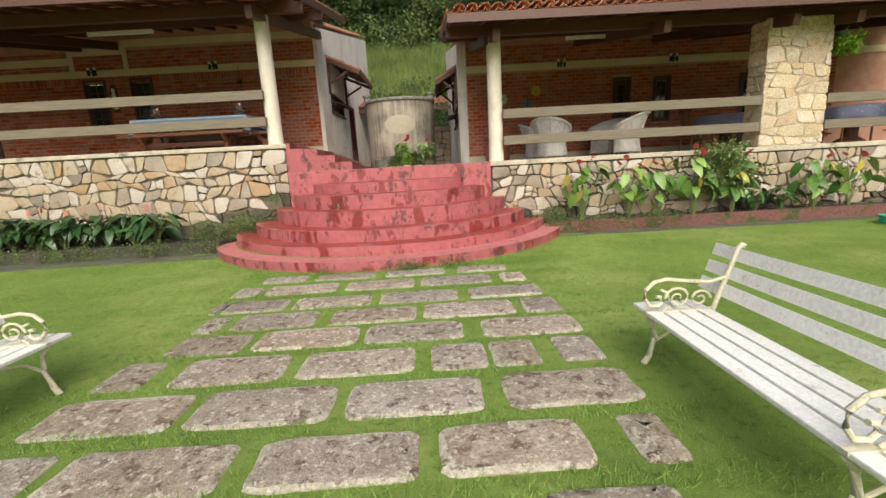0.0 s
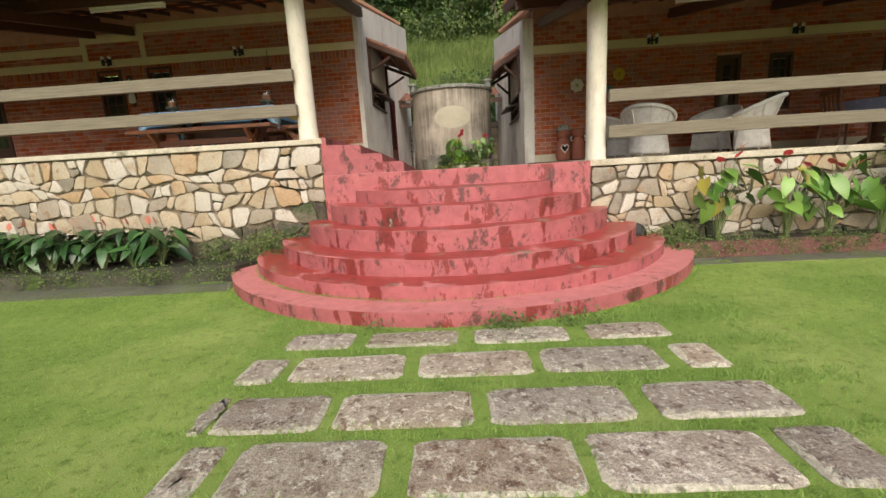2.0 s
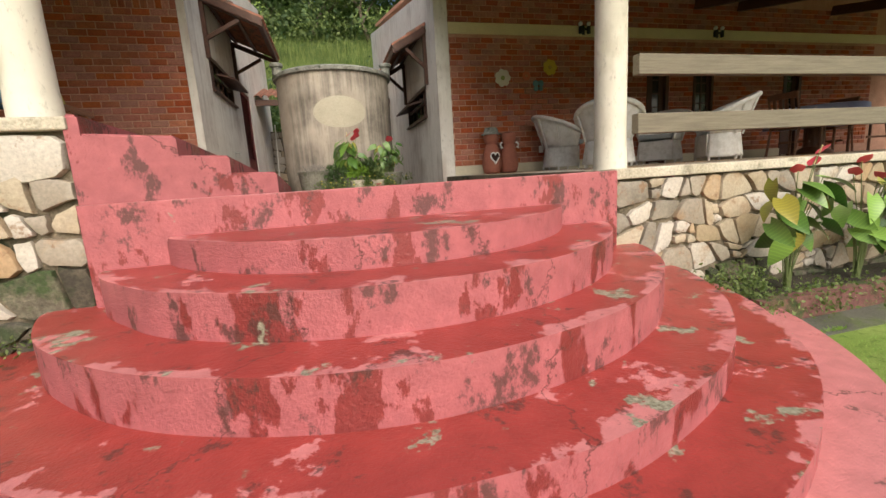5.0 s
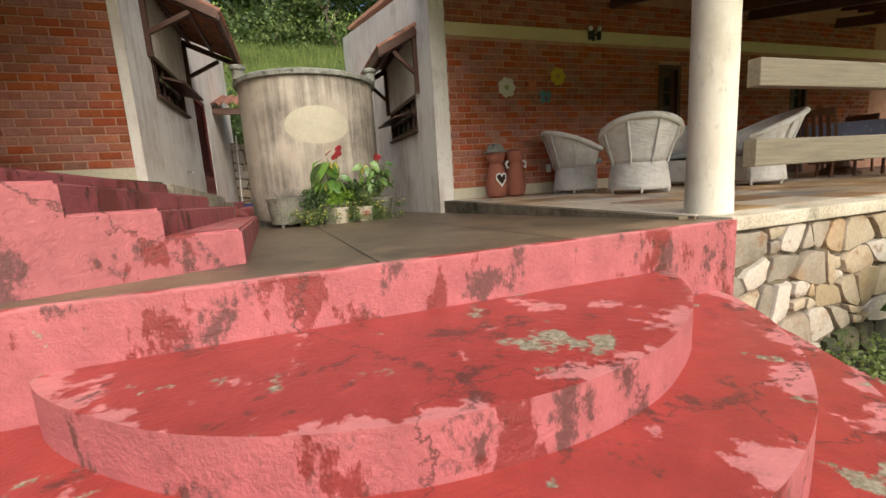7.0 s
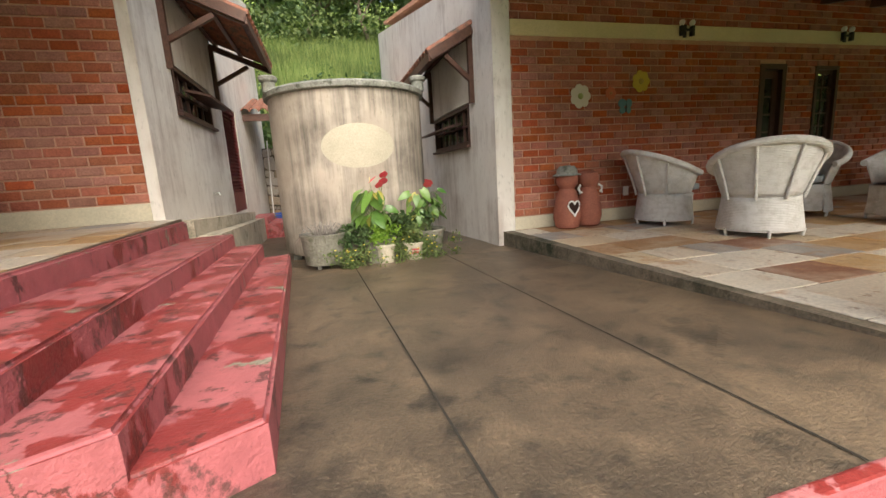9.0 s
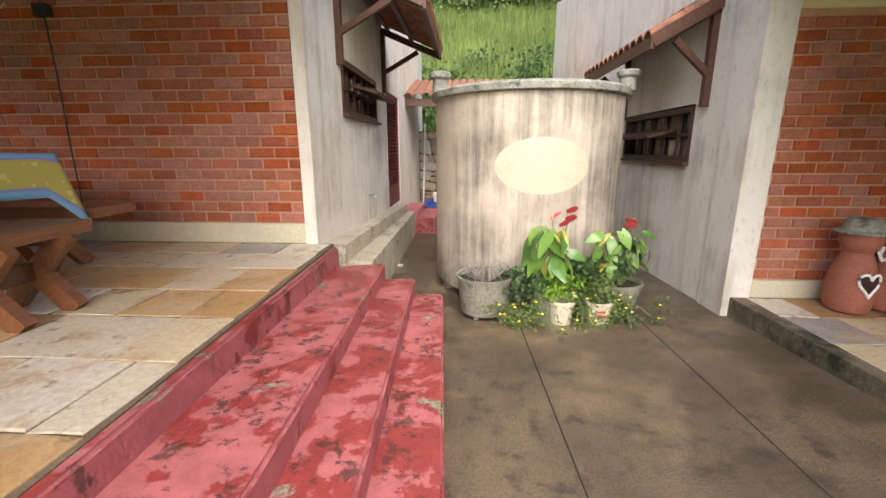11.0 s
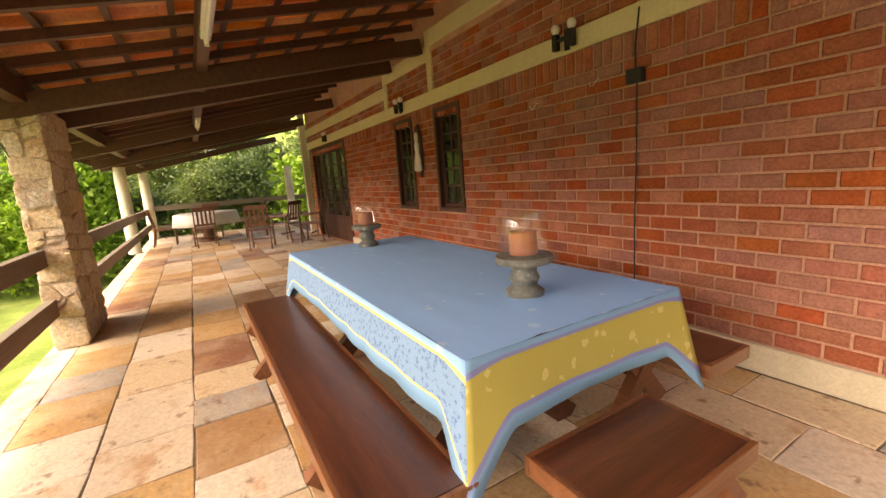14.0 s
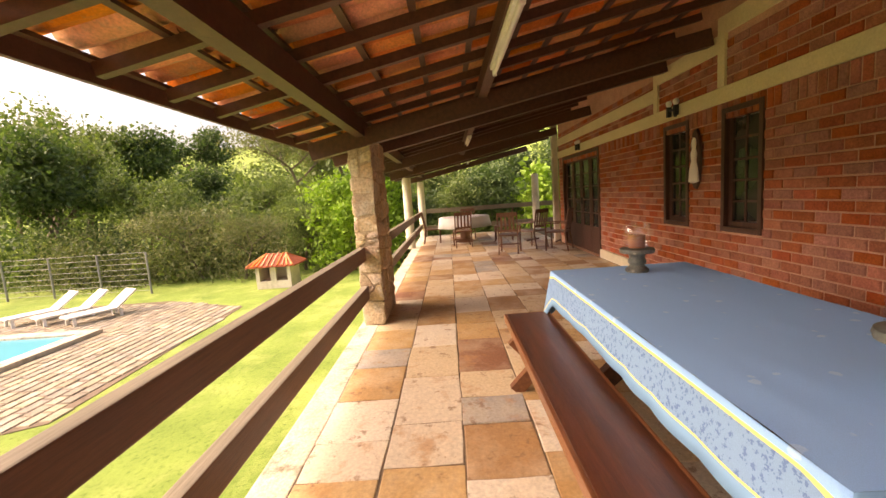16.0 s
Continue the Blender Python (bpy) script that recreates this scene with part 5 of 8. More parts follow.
# ---- wicker chairs ----
def wicker_mat():
    m, n, l, b = nodes_of("white_wicker")
    co = n.new("ShaderNodeTexCoord").outputs["Object"]
    w = n.new("ShaderNodeTexWave")
    w.bands_direction = "Z"
    w.inputs["Scale"].default_value, w.inputs["Distortion"].default_value = 22, 2.5
    l.new(co, w.inputs["Vector"])
    d = noise_tex(n, l, co, 9, 6, 0.7)
    r = ramp(n, [(0.3, (0.58, 0.56, 0.50)), (0.55, (0.80, 0.79, 0.75))])
    l.new(d.outputs["Fac"], r.inputs[0])
    l.new(r.outputs[0], b.inputs["Base Color"])
    b.inputs["Roughness"].default_value = 0.65
    bp = n.new("ShaderNodeBump")
    bp.inputs["Strength"].default_value, bp.inputs["Distance"].default_value = 0.6, 0.01
    l.new(w.outputs["Fac"], bp.inputs["Height"])
    l.new(bp.outputs[0], b.inputs["Normal"])
    return m


M_WICKER = wicker_mat()


def wicker_chair(x, y, turn, label, cushion=False):
    """A tub armchair: a skirt to the floor, a back wall that flares and sinks into the arms, a rolled rim, six stub feet."""
    t = thing("wicker_chair", label, "chair", (x, y, LOW), turn, group="white wicker armchairs")
    n = 40
    ang = [radians(-125 + 250 * k / (n - 1)) for k in range(n)]     # 0 is the back (-y)
    def rim_h(a):
        return 0.58 + 0.27 * max(0.0, math.cos(a * 0.72)) ** 1.5
    def ring(f, a, h):
        rad = (0.30 + 0.05 * (1 - min(1, h / 0.35))) if h < 0.36 else 0.30 + 0.17 * ((h - 0.36) / 0.5)
        return Vector((rad * math.sin(a) * 1.02, -rad * math.cos(a) * (1.0 if math.cos(a) > 0 else 0.9), h))
    def wall(name, hs, mat, inset=0.0):
        bm = bm_new()
        rows_ = []
        for q in range(9):
            row = []
            for a in ang:
                lo, hi = hs(a)
                h = lo + (hi - lo) * q / 8
                p = ring(0, a, h)
                row.append(bm.verts.new(p))
            rows_.append(row)
        for ra, rb in zip(rows_, rows_[1:]):
            for k in range(n - 1):
                bm.faces.new((ra[k], ra[k + 1], rb[k + 1], rb[k]))
        o = part(name, bm, mat, t, smooth=True)
        so = o.modifiers.new("thickness", "SOLIDIFY")
        so.thickness = 0.022
        return o
    wall("back_shell", lambda a: (0.36, rim_h(a)), M_WICKER)
    wall("skirt", lambda a: (0.05, 0.36), M_WICKER)
    bm = bm_new()
    tube(bm, [ring(0, a, rim_h(a)) + Vector((0.012 * math.sin(a), -0.012 * math.cos(a), 0.0)) for a in ang], 0.034, 10)
    part("rolled_rim", bm, M_WICKER, t, "thick rolled rim", smooth=True)
    bm = bm_new()
    pts = [ring(0, a, 0.36) for a in ang]
    bm.faces.new([bm.verts.new((p.x, p.y, 0.37)) for p in pts])
    bmesh.ops.solidify(bm, geom=bm.faces[:], thickness=0.04)
    part("seat", bm, M_WICKER, t)
    bm = bm_new()
    fp = [ring(0, ang[0], 0.3), ring(0, ang[-1], 0.3)]
    bbox(bm, min(fp[0].x, fp[1].x), max(fp[0].x, fp[1].x), fp[0].y - 0.02, fp[0].y + 0.02, 0.06, 0.36, 0.01)
    part("front_apron", bm, M_WICKER, t)
    for a in (-120, -60, 0, 60, 120):
        p = ring(0, radians(a), 0.05)
        bm = bm_new()
        tube(bm, [(p.x * 0.96, p.y * 0.96, 0.0), (p.x, p.y, 0.07)], 0.014, 8)
        part("foot", bm, M_WICKER, t)
    for a in (-62, -20, 20, 62):
        bm = bm_new()
        tube(bm, [ring(0, radians(a), h) + Vector((0.016 * math.sin(radians(a)), -0.016 * math.cos(radians(a)), 0)) for h in (0.34, 0.5, rim_h(radians(a)) - 0.02)], 0.013, 8)
        part("stay", bm, M_WICKER, t)
    if cushion:
        bm = bm_new()
        bbox(bm, -0.24, 0.24, -0.2, 0.26, 0.385, 0.46, 0.03)
        part("cushion", bm, plain("grey_cushion", (0.30, 0.33, 0.34), 0.9), t, "grey seat cushion", smooth=True)
    return t


wicker_chair(3.12, 11.16, -105, "white painted wicker tub armchair by the brick wall", True)
wicker_chair(3.16, 10.06, -38, "white painted wicker tub armchair with its back to the steps")
wicker_chair(4.62, 10.75, 120, "white painted wicker tub armchair facing the others", True)
wicker_chair(4.66, 9.75, 60, "white painted wicker tub armchair near the railing")


# ---- wooden chairs and far tables ----
M_CHAIRWOOD = timber("brown_chair_wood", (0.20, 0.085, 0.04), (0.10, 0.04, 0.02), (8, 8, 1), 0.45)
M_LINEN = surface("white_linen", (0.72, 0.71, 0.70), (0.62, 0.61, 0.6), 5, 0.85, 0.1, 80)
M_VIOLET = cloth_mat("violet_cloth", (0.30, 0.33, 0.50), (0.45, 0.46, 0.58), 12, 0.2)


def wood_chair(x, y, z, turn, label, group, arms=True):
    t = thing("wooden_armchair" if arms else "wooden_chair", label, "chair", (x, y, z), turn, group=group)
    for sx in (-1, 1):
        bm = bm_new()
        tube(bm, [(sx * 0.22, 0.22, 0), (sx * 0.22, 0.22, 0.60 if arms else 0.42)], 0.02, 8)
        part("leg", bm, M_CHAIRWOOD, t)
        bm = bm_new()
        tube(bm, [(sx * 0.21, -0.27, 0), (sx * 0.21, -0.20, 0.42), (sx * 0.21, -0.30, 0.92)], 0.02, 8)
        part("leg", bm, M_CHAIRWOOD, t)
        if arms:
            bm = bm_new()
            beam(bm, (sx * 0.235, -0.24, 0.62), (sx * 0.235, 0.27, 0.61), 0.055, 0.025)
            part("arm", bm, M_CHAIRWOOD, t)
    bm = bm_new()
    bbox(bm, -0.23, 0.23, -0.22, 0.24, 0.40, 0.435, 0.008)
    part("seat", bm, M_CHAIRWOOD, t)
    for z0, h in ((0.88, 0.09), (0.52, 0.05)):
        bm = bm_new()
        beam(bm, (-0.21, -0.2 - (z0 - 0.42) * 0.2, z0), (0.21, -0.2 - (z0 - 0.42) * 0.2, z0), 0.022, h)
        part("back_rail", bm, M_CHAIRWOOD, t)
    for k in range(4):
        bm = bm_new()
        xx = -0.13 + k * 0.087
        beam(bm, (xx, -0.225, 0.53), (xx, -0.285, 0.86), 0.045, 0.014, (0, 1, 0))
        part("slat", bm, M_CHAIRWOOD, t)
    bm = bm_new()
    beam(bm, (-0.22, 0.0, 0.2), (0.22, 0.0, 0.2), 0.02, 0.03)
    part("stretcher", bm, M_CHAIRWOOD, t)
    return t


def clothed_table(x, y, z, r, label, cloth, square=False):
    t = thing("round_table" if not square else "square_table", label, "table", (x, y, z))
    bm = bm_new()
    lathe(bm, [(0.28, 0), (0.26, 0.04), (0.14, 0.12), (0.13, 0.6), (0.3, 0.71)], seg=20)
    part("pedestal", bm, M_CHAIRWOOD, t, "dark wooden pedestal")
    bm = bm_new()
    lathe(bm, [(r, 0.712), (r, 0.742)], seg=40 if not square else 4)
    part("tabletop", bm, M_CHAIRWOOD, t)
    c = thing("table_cover", "white cloth hanging over the round table" if not square else "violet-grey printed cloth over the table", "tablecloth", (x, y, z))
    bm = bm_new()
    n = 72
    prof = [(0.001, 0.747), (r * 0.98, 0.747), (r + 0.012, 0.735), (r + 0.03, 0.6), (r + 0.05, 0.44)]
    rows_ = []
    for q, (rr, zz) in enumerate(prof):
        rows_.append([bm.verts.new(((rr + (0.03 * (q - 2) / 2 * math.sin(9 * a) if q > 2 else 0)) * math.cos(a), (rr + (0.03 * (q - 2) / 2 * math.sin(9 * a + 1) if q > 2 else 0)) * math.sin(a), zz)) for a in [2 * math.pi * k / n for k in range(n)]])
    for a, b in zip(rows_, rows_[1:]):
        for k in range(n):
            bm.faces.new((a[k], a[(k + 1) % n], b[(k + 1) % n], b[k]))
    o = part("cover", bm, cloth, c, smooth=True)
    so = o.modifiers.new("thickness", "SOLIDIFY")
    so.thickness = 0.003


clothed_table(-14.9, 9.15, HIGH, 0.72, "round table at the far end of the veranda", M_LINEN)
for x, y, a in ((-13.75, 9.05, 95), (-14.6, 10.25, 170), (-15.9, 9.3, -95), (-15.1, 8.2, 0)):
    wood_chair(x, y, HIGH, a, "brown wooden slat-back chair at the round table", "chairs round the far table", False)
for x, y, a in ((-12.0, 10.05, 75), (-12.6, 10.7, 130)):
    wood_chair(x, y, HIGH, a, "brown wooden slat-back armchair on the flag floor", "wooden armchairs on the upper veranda")
wood_chair(-12.0, 11.15, HIGH, 150, "brown wooden armchair beside the folding doors", "wooden armchairs on the upper veranda")
clothed_table(7.2, 10.2, LOW, 0.62, "table with a printed cloth on the lower veranda", M_VIOLET, True)
clothed_table(9.6, 9.7, LOW, 0.62, "table with a printed cloth on the lower veranda", M_VIOLET, True)
for x, y, a in ((6.35, 9.9, -90), (8.0, 10.5, 90), (7.2, 9.35, 0), (8.8, 9.5, -90), (9.7, 8.9, 0)):
    wood_chair(x, y, LOW, a, "dark wooden folding chair at a clothed table", "chairs on the lower veranda", False)


# ---- garden benches ----
def garden_bench(x, y, turn, label):
    """Cast-iron ends with scrolled arms, four white seat slats and three back slats. Length along local x, front towards +y."""
    t = thing("garden_bench", label, "bench", (x, y, 0), turn, group="white garden benches")
    t.scale = (1.0, 1.0, 0.94)
    L = 1.5
    for k, yy in enumerate((0.19, 0.095, 0.0, -0.095)):
        bm = bm_new()
        bbox(bm, -L / 2, L / 2, yy - 0.04, yy + 0.04, 0.315, 0.34, 0.007)
        part("seat_slat", bm, M_WHITE, t)
    for k, (zz, yy) in enumerate(((0.45, -0.20), (0.555, -0.235), (0.66, -0.27))):
        bm = bm_new()
        beam(bm, (-L / 2 - 0.03, yy, zz), (L / 2 + 0.03, yy, zz), 0.018, 0.075, (0, -0.3, 1))
        part("back_slat", bm, M_WHITE, t)
    for s in (-1, 1):
        xx = s * (L / 2 - 0.16)
        bm = bm_new()
        tube(bm, [(xx, 0.23, 0.0), (xx, 0.20, 0.05), (xx, 0.17, 0.17), (xx, 0.19, 0.27), (xx, 0.22, 0.31)], 0.018, 8, 0.014)
        tube(bm, [(xx, -0.27, 0.0), (xx, -0.22, 0.06), (xx, -0.16, 0.18), (xx, -0.15, 0.31)], 0.018, 8, 0.014)
        tube(bm, [(xx, 0.17, 0.15), (xx, 0.08, 0.20), (xx, -0.04, 0.19), (xx, -0.155, 0.15)], 0.010, 8)
        part("leg_frame", bm, M_CREAM_IRON, t, "curved cast-iron legs", smooth=True)
        bm = bm_new()
        beam(bm, (xx, 0.235, 0.335), (xx, -0.15, 0.335), 0.03, 0.014)
        tube(bm, [(xx, -0.15, 0.32), (xx, -0.19, 0.45), (xx, -0.275, 0.71), (xx, -0.29, 0.725), (xx, -0.305, 0.715), (xx, -0.30, 0.70)], 0.014, 8)
        part("back_stay", bm, M_CREAM_IRON, t, "cast-iron back stay", smooth=True)
        bm = bm_new()
        arm = [(xx, -0.215, 0.53), (xx, -0.12, 0.505), (xx, 0.02, 0.52), (xx, 0.12, 0.535), (xx, 0.19, 0.52), (xx, 0.235, 0.475), (xx, 0.24, 0.42), (xx, 0.21, 0.375), (xx, 0.165, 0.37), (xx, 0.14, 0.395), (xx, 0.15, 0.425), (xx, 0.175, 0.43)]
        tube(bm, arm, 0.011, 8)
        scroll = [(xx, 0.05 + 0.075 * (1 - k / 22) * math.cos(k * 0.55), 0.415 + 0.07 * (1 - k / 22) * math.sin(k * 0.55)) for k in range(19)]
        tube(bm, scroll, 0.008, 8, 0.005)
        scroll2 = [(xx, -0.075 + 0.06 * (1 - k / 20) * math.cos(3.1 - k * 0.55), 0.405 + 0.055 * (1 - k / 20) * math.sin(3.1 - k * 0.55)) for k in range(17)]
        tube(bm, scroll2, 0.008, 8, 0.005)
        tube(bm, [(xx, 0.13, 0.342), (xx, 0.09, 0.37), (xx, 0.11, 0.45), (xx, 0.15, 0.47)], 0.008, 8)
        part("scroll_arm", bm, M_CREAM_IRON, t, "scrolled cast-iron arm", smooth=True)
    return t


garden_bench(1.90, 2.05, 90, "white slatted garden bench with scrolled cream iron arms on the lawn")
garden_bench(-1.98, 2.08, -90, "white slatted garden bench with scrolled iron arms across the path")


# ---- foliage ----
def foliage(name, a, b, rough=0.6, bright=0.3):
    """Leaf green that changes from leaf to leaf."""
    m, n, l, bs = nodes_of(name)
    g = n.new("ShaderNodeNewGeometry")
    r = ramp(n, [(0.0, a), (1.0, b)])
    l.new(g.outputs["Random Per Island"], r.inputs[0])
    pos = noise_tex(n, l, g.outputs["Position"], 0.5, 4, 0.6)
    rr = ramp(n, [(0.3, (1 - bright,) * 3), (0.7, (1 + bright,) * 3)])
    l.new(pos.outputs["Fac"], rr.inputs[0])
    l.new(mixed(n, l, 1.0, r.outputs[0], rr.outputs[0], "MULTIPLY"), bs.inputs["Base Color"])
    bs.inputs["Roughness"].default_value = rough
    bs.inputs["Specular IOR Level"].default_value = 0.3
    tr = n.new("ShaderNodeBsdfTranslucent")
    l.new(mixed(n, l, 1.0, r.outputs[0], (1.1, 1.3, 0.5), "MULTIPLY"), tr.inputs["Color"])
    mx = n.new("ShaderNodeMixShader")
    mx.inputs[0].default_value = 0.3
    out = n["Material Output"]
    l.new(bs.outputs[0], mx.inputs[1])
    l.new(tr.outputs[0], mx.inputs[2])
    l.new(mx.outputs[0], out.inputs["Surface"])
    return m


M_LEAF_DARK = foliage("dark_foliage", (0.045, 0.085, 0.028), (0.105, 0.155, 0.06))
M_LEAF_MID = foliage("mid_foliage", (0.085, 0.13, 0.04), (0.19, 0.24, 0.085))
M_LEAF_BRIGHT = foliage("bright_foliage", (0.13, 0.24, 0.025), (0.24, 0.38, 0.05))
M_LEAF_OLIVE = foliage("olive_foliage", (0.12, 0.135, 0.06), (0.22, 0.225, 0.11))
M_BARK = surface("grey_bark", (0.20, 0.16, 0.115), (0.10, 0.08, 0.055), 8, 0.9, 0.6, 40)
M_GRASS = foliage("grass_blades", (0.15, 0.265, 0.055), (0.29, 0.41, 0.11), 0.7)
M_WILD = foliage("wild_grass", (0.06, 0.12, 0.025), (0.27, 0.31, 0.10), 0.7, 0.5)


def leaf_cloud(name, clumps, per, size, spread, seed, material, droop=0.3):
    """Many small folded leaves scattered round clump centres."""
    g = np.random.default_rng(seed)
    c = np.repeat(np.array(clumps), per, axis=0)
    n = len(c)
    p = c + g.normal(0, spread, (n, 3)) * np.array([1, 1, 0.75])
    d = g.normal(0, 1, (n, 3))
    d[:, 2] -= droop
    d /= np.linalg.norm(d, axis=1)[:, None]
    u = np.cross(d, g.normal(0, 1, (n, 3)))
    u /= np.linalg.norm(u, axis=1)[:, None]
    s = size * g.uniform(0.55, 1.3, (n, 1))
    w = np.cross(d, u)
    v = np.stack([p, p + d * s * 0.5 + u * s * 0.28 + w * s * 0.06, p + d * s, p + d * s * 0.5 - u * s * 0.28 + w * s * 0.06], 1).reshape(-1, 3)
    k = np.arange(n)[:, None] * 4
    f = (k + np.array([[0, 1, 2, 3]])).tolist()
    me = bpy.data.meshes.new(name)
    me.from_pydata(v.tolist(), [], f)
    me.materials.append(material)
    return me


def tree_kind(seed, h, spread, material, leaf=0.2, per=70, trunk_r=0.16, low=0.3, open_=1.0):
    """A tapered trunk that forks into limbs and twigs, with a ragged crown of leaves round the twig ends. Unit for copies."""
    rng = random.Random(seed)
    bm = bm_new()
    ends = []

    def grow(p, d, length, r, level):
        pts, q, dd = [p], Vector(p), Vector(d)
        steps = 4
        for _ in range(steps):
            dd = (dd + Vector((rng.uniform(-0.28, 0.28), rng.uniform(-0.28, 0.28), rng.uniform(-0.05, 0.22)))).normalized()
            q = q + dd * length / steps
            pts.append(q.copy())
        tube(bm, pts, r, 6 if level < 2 else 4, r * 0.55)
        if level >= 1:
            ends.append(pts[-1])
            ends.append(pts[-2] + Vector((rng.uniform(-0.3, 0.3), rng.uniform(-0.3, 0.3), 0.1)))
        if level < 3:
            for k in range(rng.choice((3, 4)) if level < 2 else 2):
                a = rng.uniform(0, 2 * math.pi)
                nd = (dd + spread * Vector((math.cos(a), math.sin(a), rng.uniform(-0.1, 0.5)))).normalized()
                at = pts[rng.choice((2, 3, 4))]
                grow(at, nd, length * rng.uniform(0.5, 0.72), r * 0.5, level + 1)

    grow(Vector((0, 0, -0.2)), Vector((rng.uniform(-0.1, 0.1), rng.uniform(-0.1, 0.1), 1)), h * 0.5, trunk_r, 0)
    t = thing("tree", "leafy tree at the edge of the garden", "tree", (0, 0, -50))
    part("trunk", bm, M_BARK, t, "grey-brown forked trunk", smooth=True)
    clumps = [tuple(e) for e in ends if e.z > h * low]
    ob = new("crown", leaf_cloud("crown", clumps, max(6, int(per * 60 / max(len(clumps), 1))), leaf, h * 0.062 * open_, seed, material))
    ob.parent = t
    return t


KINDS = {
    "dark": tree_kind(101, 7.0, 0.9, M_LEAF_DARK, 0.24, 150),
    "mid": tree_kind(102, 7.0, 1.0, M_LEAF_MID, 0.20, 150),
    "bright": tree_kind(103, 6.0, 1.1, M_LEAF_BRIGHT, 0.26, 130, 0.11, 0.2),
    "olive": tree_kind(104, 6.5, 1.2, M_LEAF_OLIVE, 0.13, 90, 0.12, 0.15, 1.3),
}
LABELS = {"dark": "dense dark green tree", "mid": "broad mid-green tree", "bright": "young tree with bright green leaves", "olive": "thin olive-grey tree with bare lower twigs"}
used = set()


def plant_tree(kind, x, y, h, where):
    base = {"dark": 7.0, "mid": 7.0, "bright": 6.0, "olive": 6.5}[kind]
    s = h / base * 0.74
    m = pose(x, y, hill(x, y), 0, 0, rnd.uniform(0, 360)) @ Matrix.Diagonal((s * rnd.uniform(0.95, 1.25), s * rnd.uniform(0.95, 1.25), s, 1))
    t = KINDS[kind]
    if kind not in used:
        used.add(kind)
        t.matrix_world = m
        o = t
    else:
        o = copy_thing(t, m)
        o.matrix_basis = m
    tagged(o, LABELS[kind] + " " + where, group=where.split()[-1] + " trees")


for x, y, k, h in ((-21.5, 4.3, "bright", 5.6), (-22.5, 1.6, "mid", 5.0), (-21.0, -0.6, "olive", 4.6), (-22.0, -3.2, "olive", 5.4), (-23.5, -5.5, "mid", 6.0), (-25.5, -8.5, "mid", 8.0), (-24.5, -12.0, "dark", 11),
                   (-26, -15, "mid", 13), (-23, 6.6, "dark", 6.0), (-21.5, 8.8, "mid", 5.4), (-22.2, 11.0, "dark", 6.2), (-21.3, 13.2, "bright", 5.0), (-23.0, 15.6, "dark", 6.6), (-22, 18.5, "mid", 6.2),
                   (-26, 2.8, "dark", 7.0), (-28, -2.0, "mid", 7.0), (-30, -7, "dark", 8.5), (-27, 7, "mid", 7.5), (-28, 12, "dark", 7.8), (-30, 17, "dark", 9)):
    plant_tree(k, x, y, h, "behind the pool garden")
for x, y, k, h in ((-48, -1, "olive", 17), (-46, -5.5, "olive", 15), (-44, -21, "dark", 14), (-42, -26, "mid", 16), (-40, -31, "dark", 16), (-56, -8, "mid", 10), (-58, 4, "dark", 10), (-50, 10, "mid", 11), (-62, -26, "dark", 14), (-60, 14, "dark", 13), (-70, -16, "mid", 14), (-72, -2, "dark", 12)):
    plant_tree(k, x, y, h, "on the far slope")
for k in range(26):
    x = -19 + (k % 13) * 3.1 + rnd.uniform(-1, 1)
    y = (36.5 if k < 13 else 42.5) + rnd.uniform(-1, 1.5)
    plant_tree(rnd.choice(("dark", "dark", "mid")), x, y, rnd.uniform(7, 10), "on the wooded bank")
for k in range(9):
    plant_tree(rnd.choice(("dark", "mid")), -18 + k * 5 + rnd.uniform(-1, 1), -24 + rnd.uniform(-2, 2), rnd.uniform(8, 11), "across the garden lawn")
for k in range(7):
    plant_tree(rnd.choice(("dark", "mid")), 22 + rnd.uniform(-1, 2), -14 + k * 5, rnd.uniform(7, 10), "across the garden lawn")


# ---- undergrowth that closes the garden ----
def thicket(name, n, box_, per, size, spread, seed, material, label):
    r_ = random.Random(seed)
    (xa, xb), (ya, yb), (za, zb) = box_
    pts = []
    for _ in range(n):
        x, y = r_.uniform(xa, xb), r_.uniform(ya, yb)
        top = zb * (0.55 + 0.45 * noise.noise(Vector((x * 0.35, y * 0.35, seed))))
        pts.append((x, y, hill(x, y) + za + (top - za) * r_.random() ** 0.8))
    tagged(new(name, leaf_cloud(name, pts, per, size, spread, seed, material)), label, "undergrowth", kind="stuff")


thicket("undergrowth", 420, ((-25.5, -21.2), (-18, 24), (0.0, 4.2)), 60, 0.22, 0.42, 201, M_LEAF_MID, "dense mid-green undergrowth behind the garden")
thicket("undergrowth", 380, ((-27, -22), (-20, 24), (0.0, 4.4)), 60, 0.24, 0.45, 202, M_LEAF_DARK, "dense dark undergrowth behind the garden")
thicket("undergrowth", 260, ((-22.8, -20.4), (-10, 1.5), (0.0, 3.6)), 60, 0.12, 0.45, 203, M_LEAF_OLIVE, "dry olive-grey thicket behind the pool")
thicket("undergrowth", 130, ((-22.0, -20.3), (2.8, 6.5), (0.5, 5.2)), 70, 0.22, 0.40, 204, M_LEAF_BRIGHT, "bright green young growth behind the kiosk")
thicket("bamboo_clump", 60, ((-21.5, -19.6), (12.4, 15.0), (0.2, 4.2)), 70, 0.34, 0.35, 208, M_LEAF_BRIGHT, "bright green broad-leaved clump beyond the veranda")
thicket("undergrowth", 420, ((-16, 16), (35.5, 39.5), (0.0, 7.5)), 50, 0.34, 0.6, 205, M_LEAF_DARK, "dark wood edge on the bank")
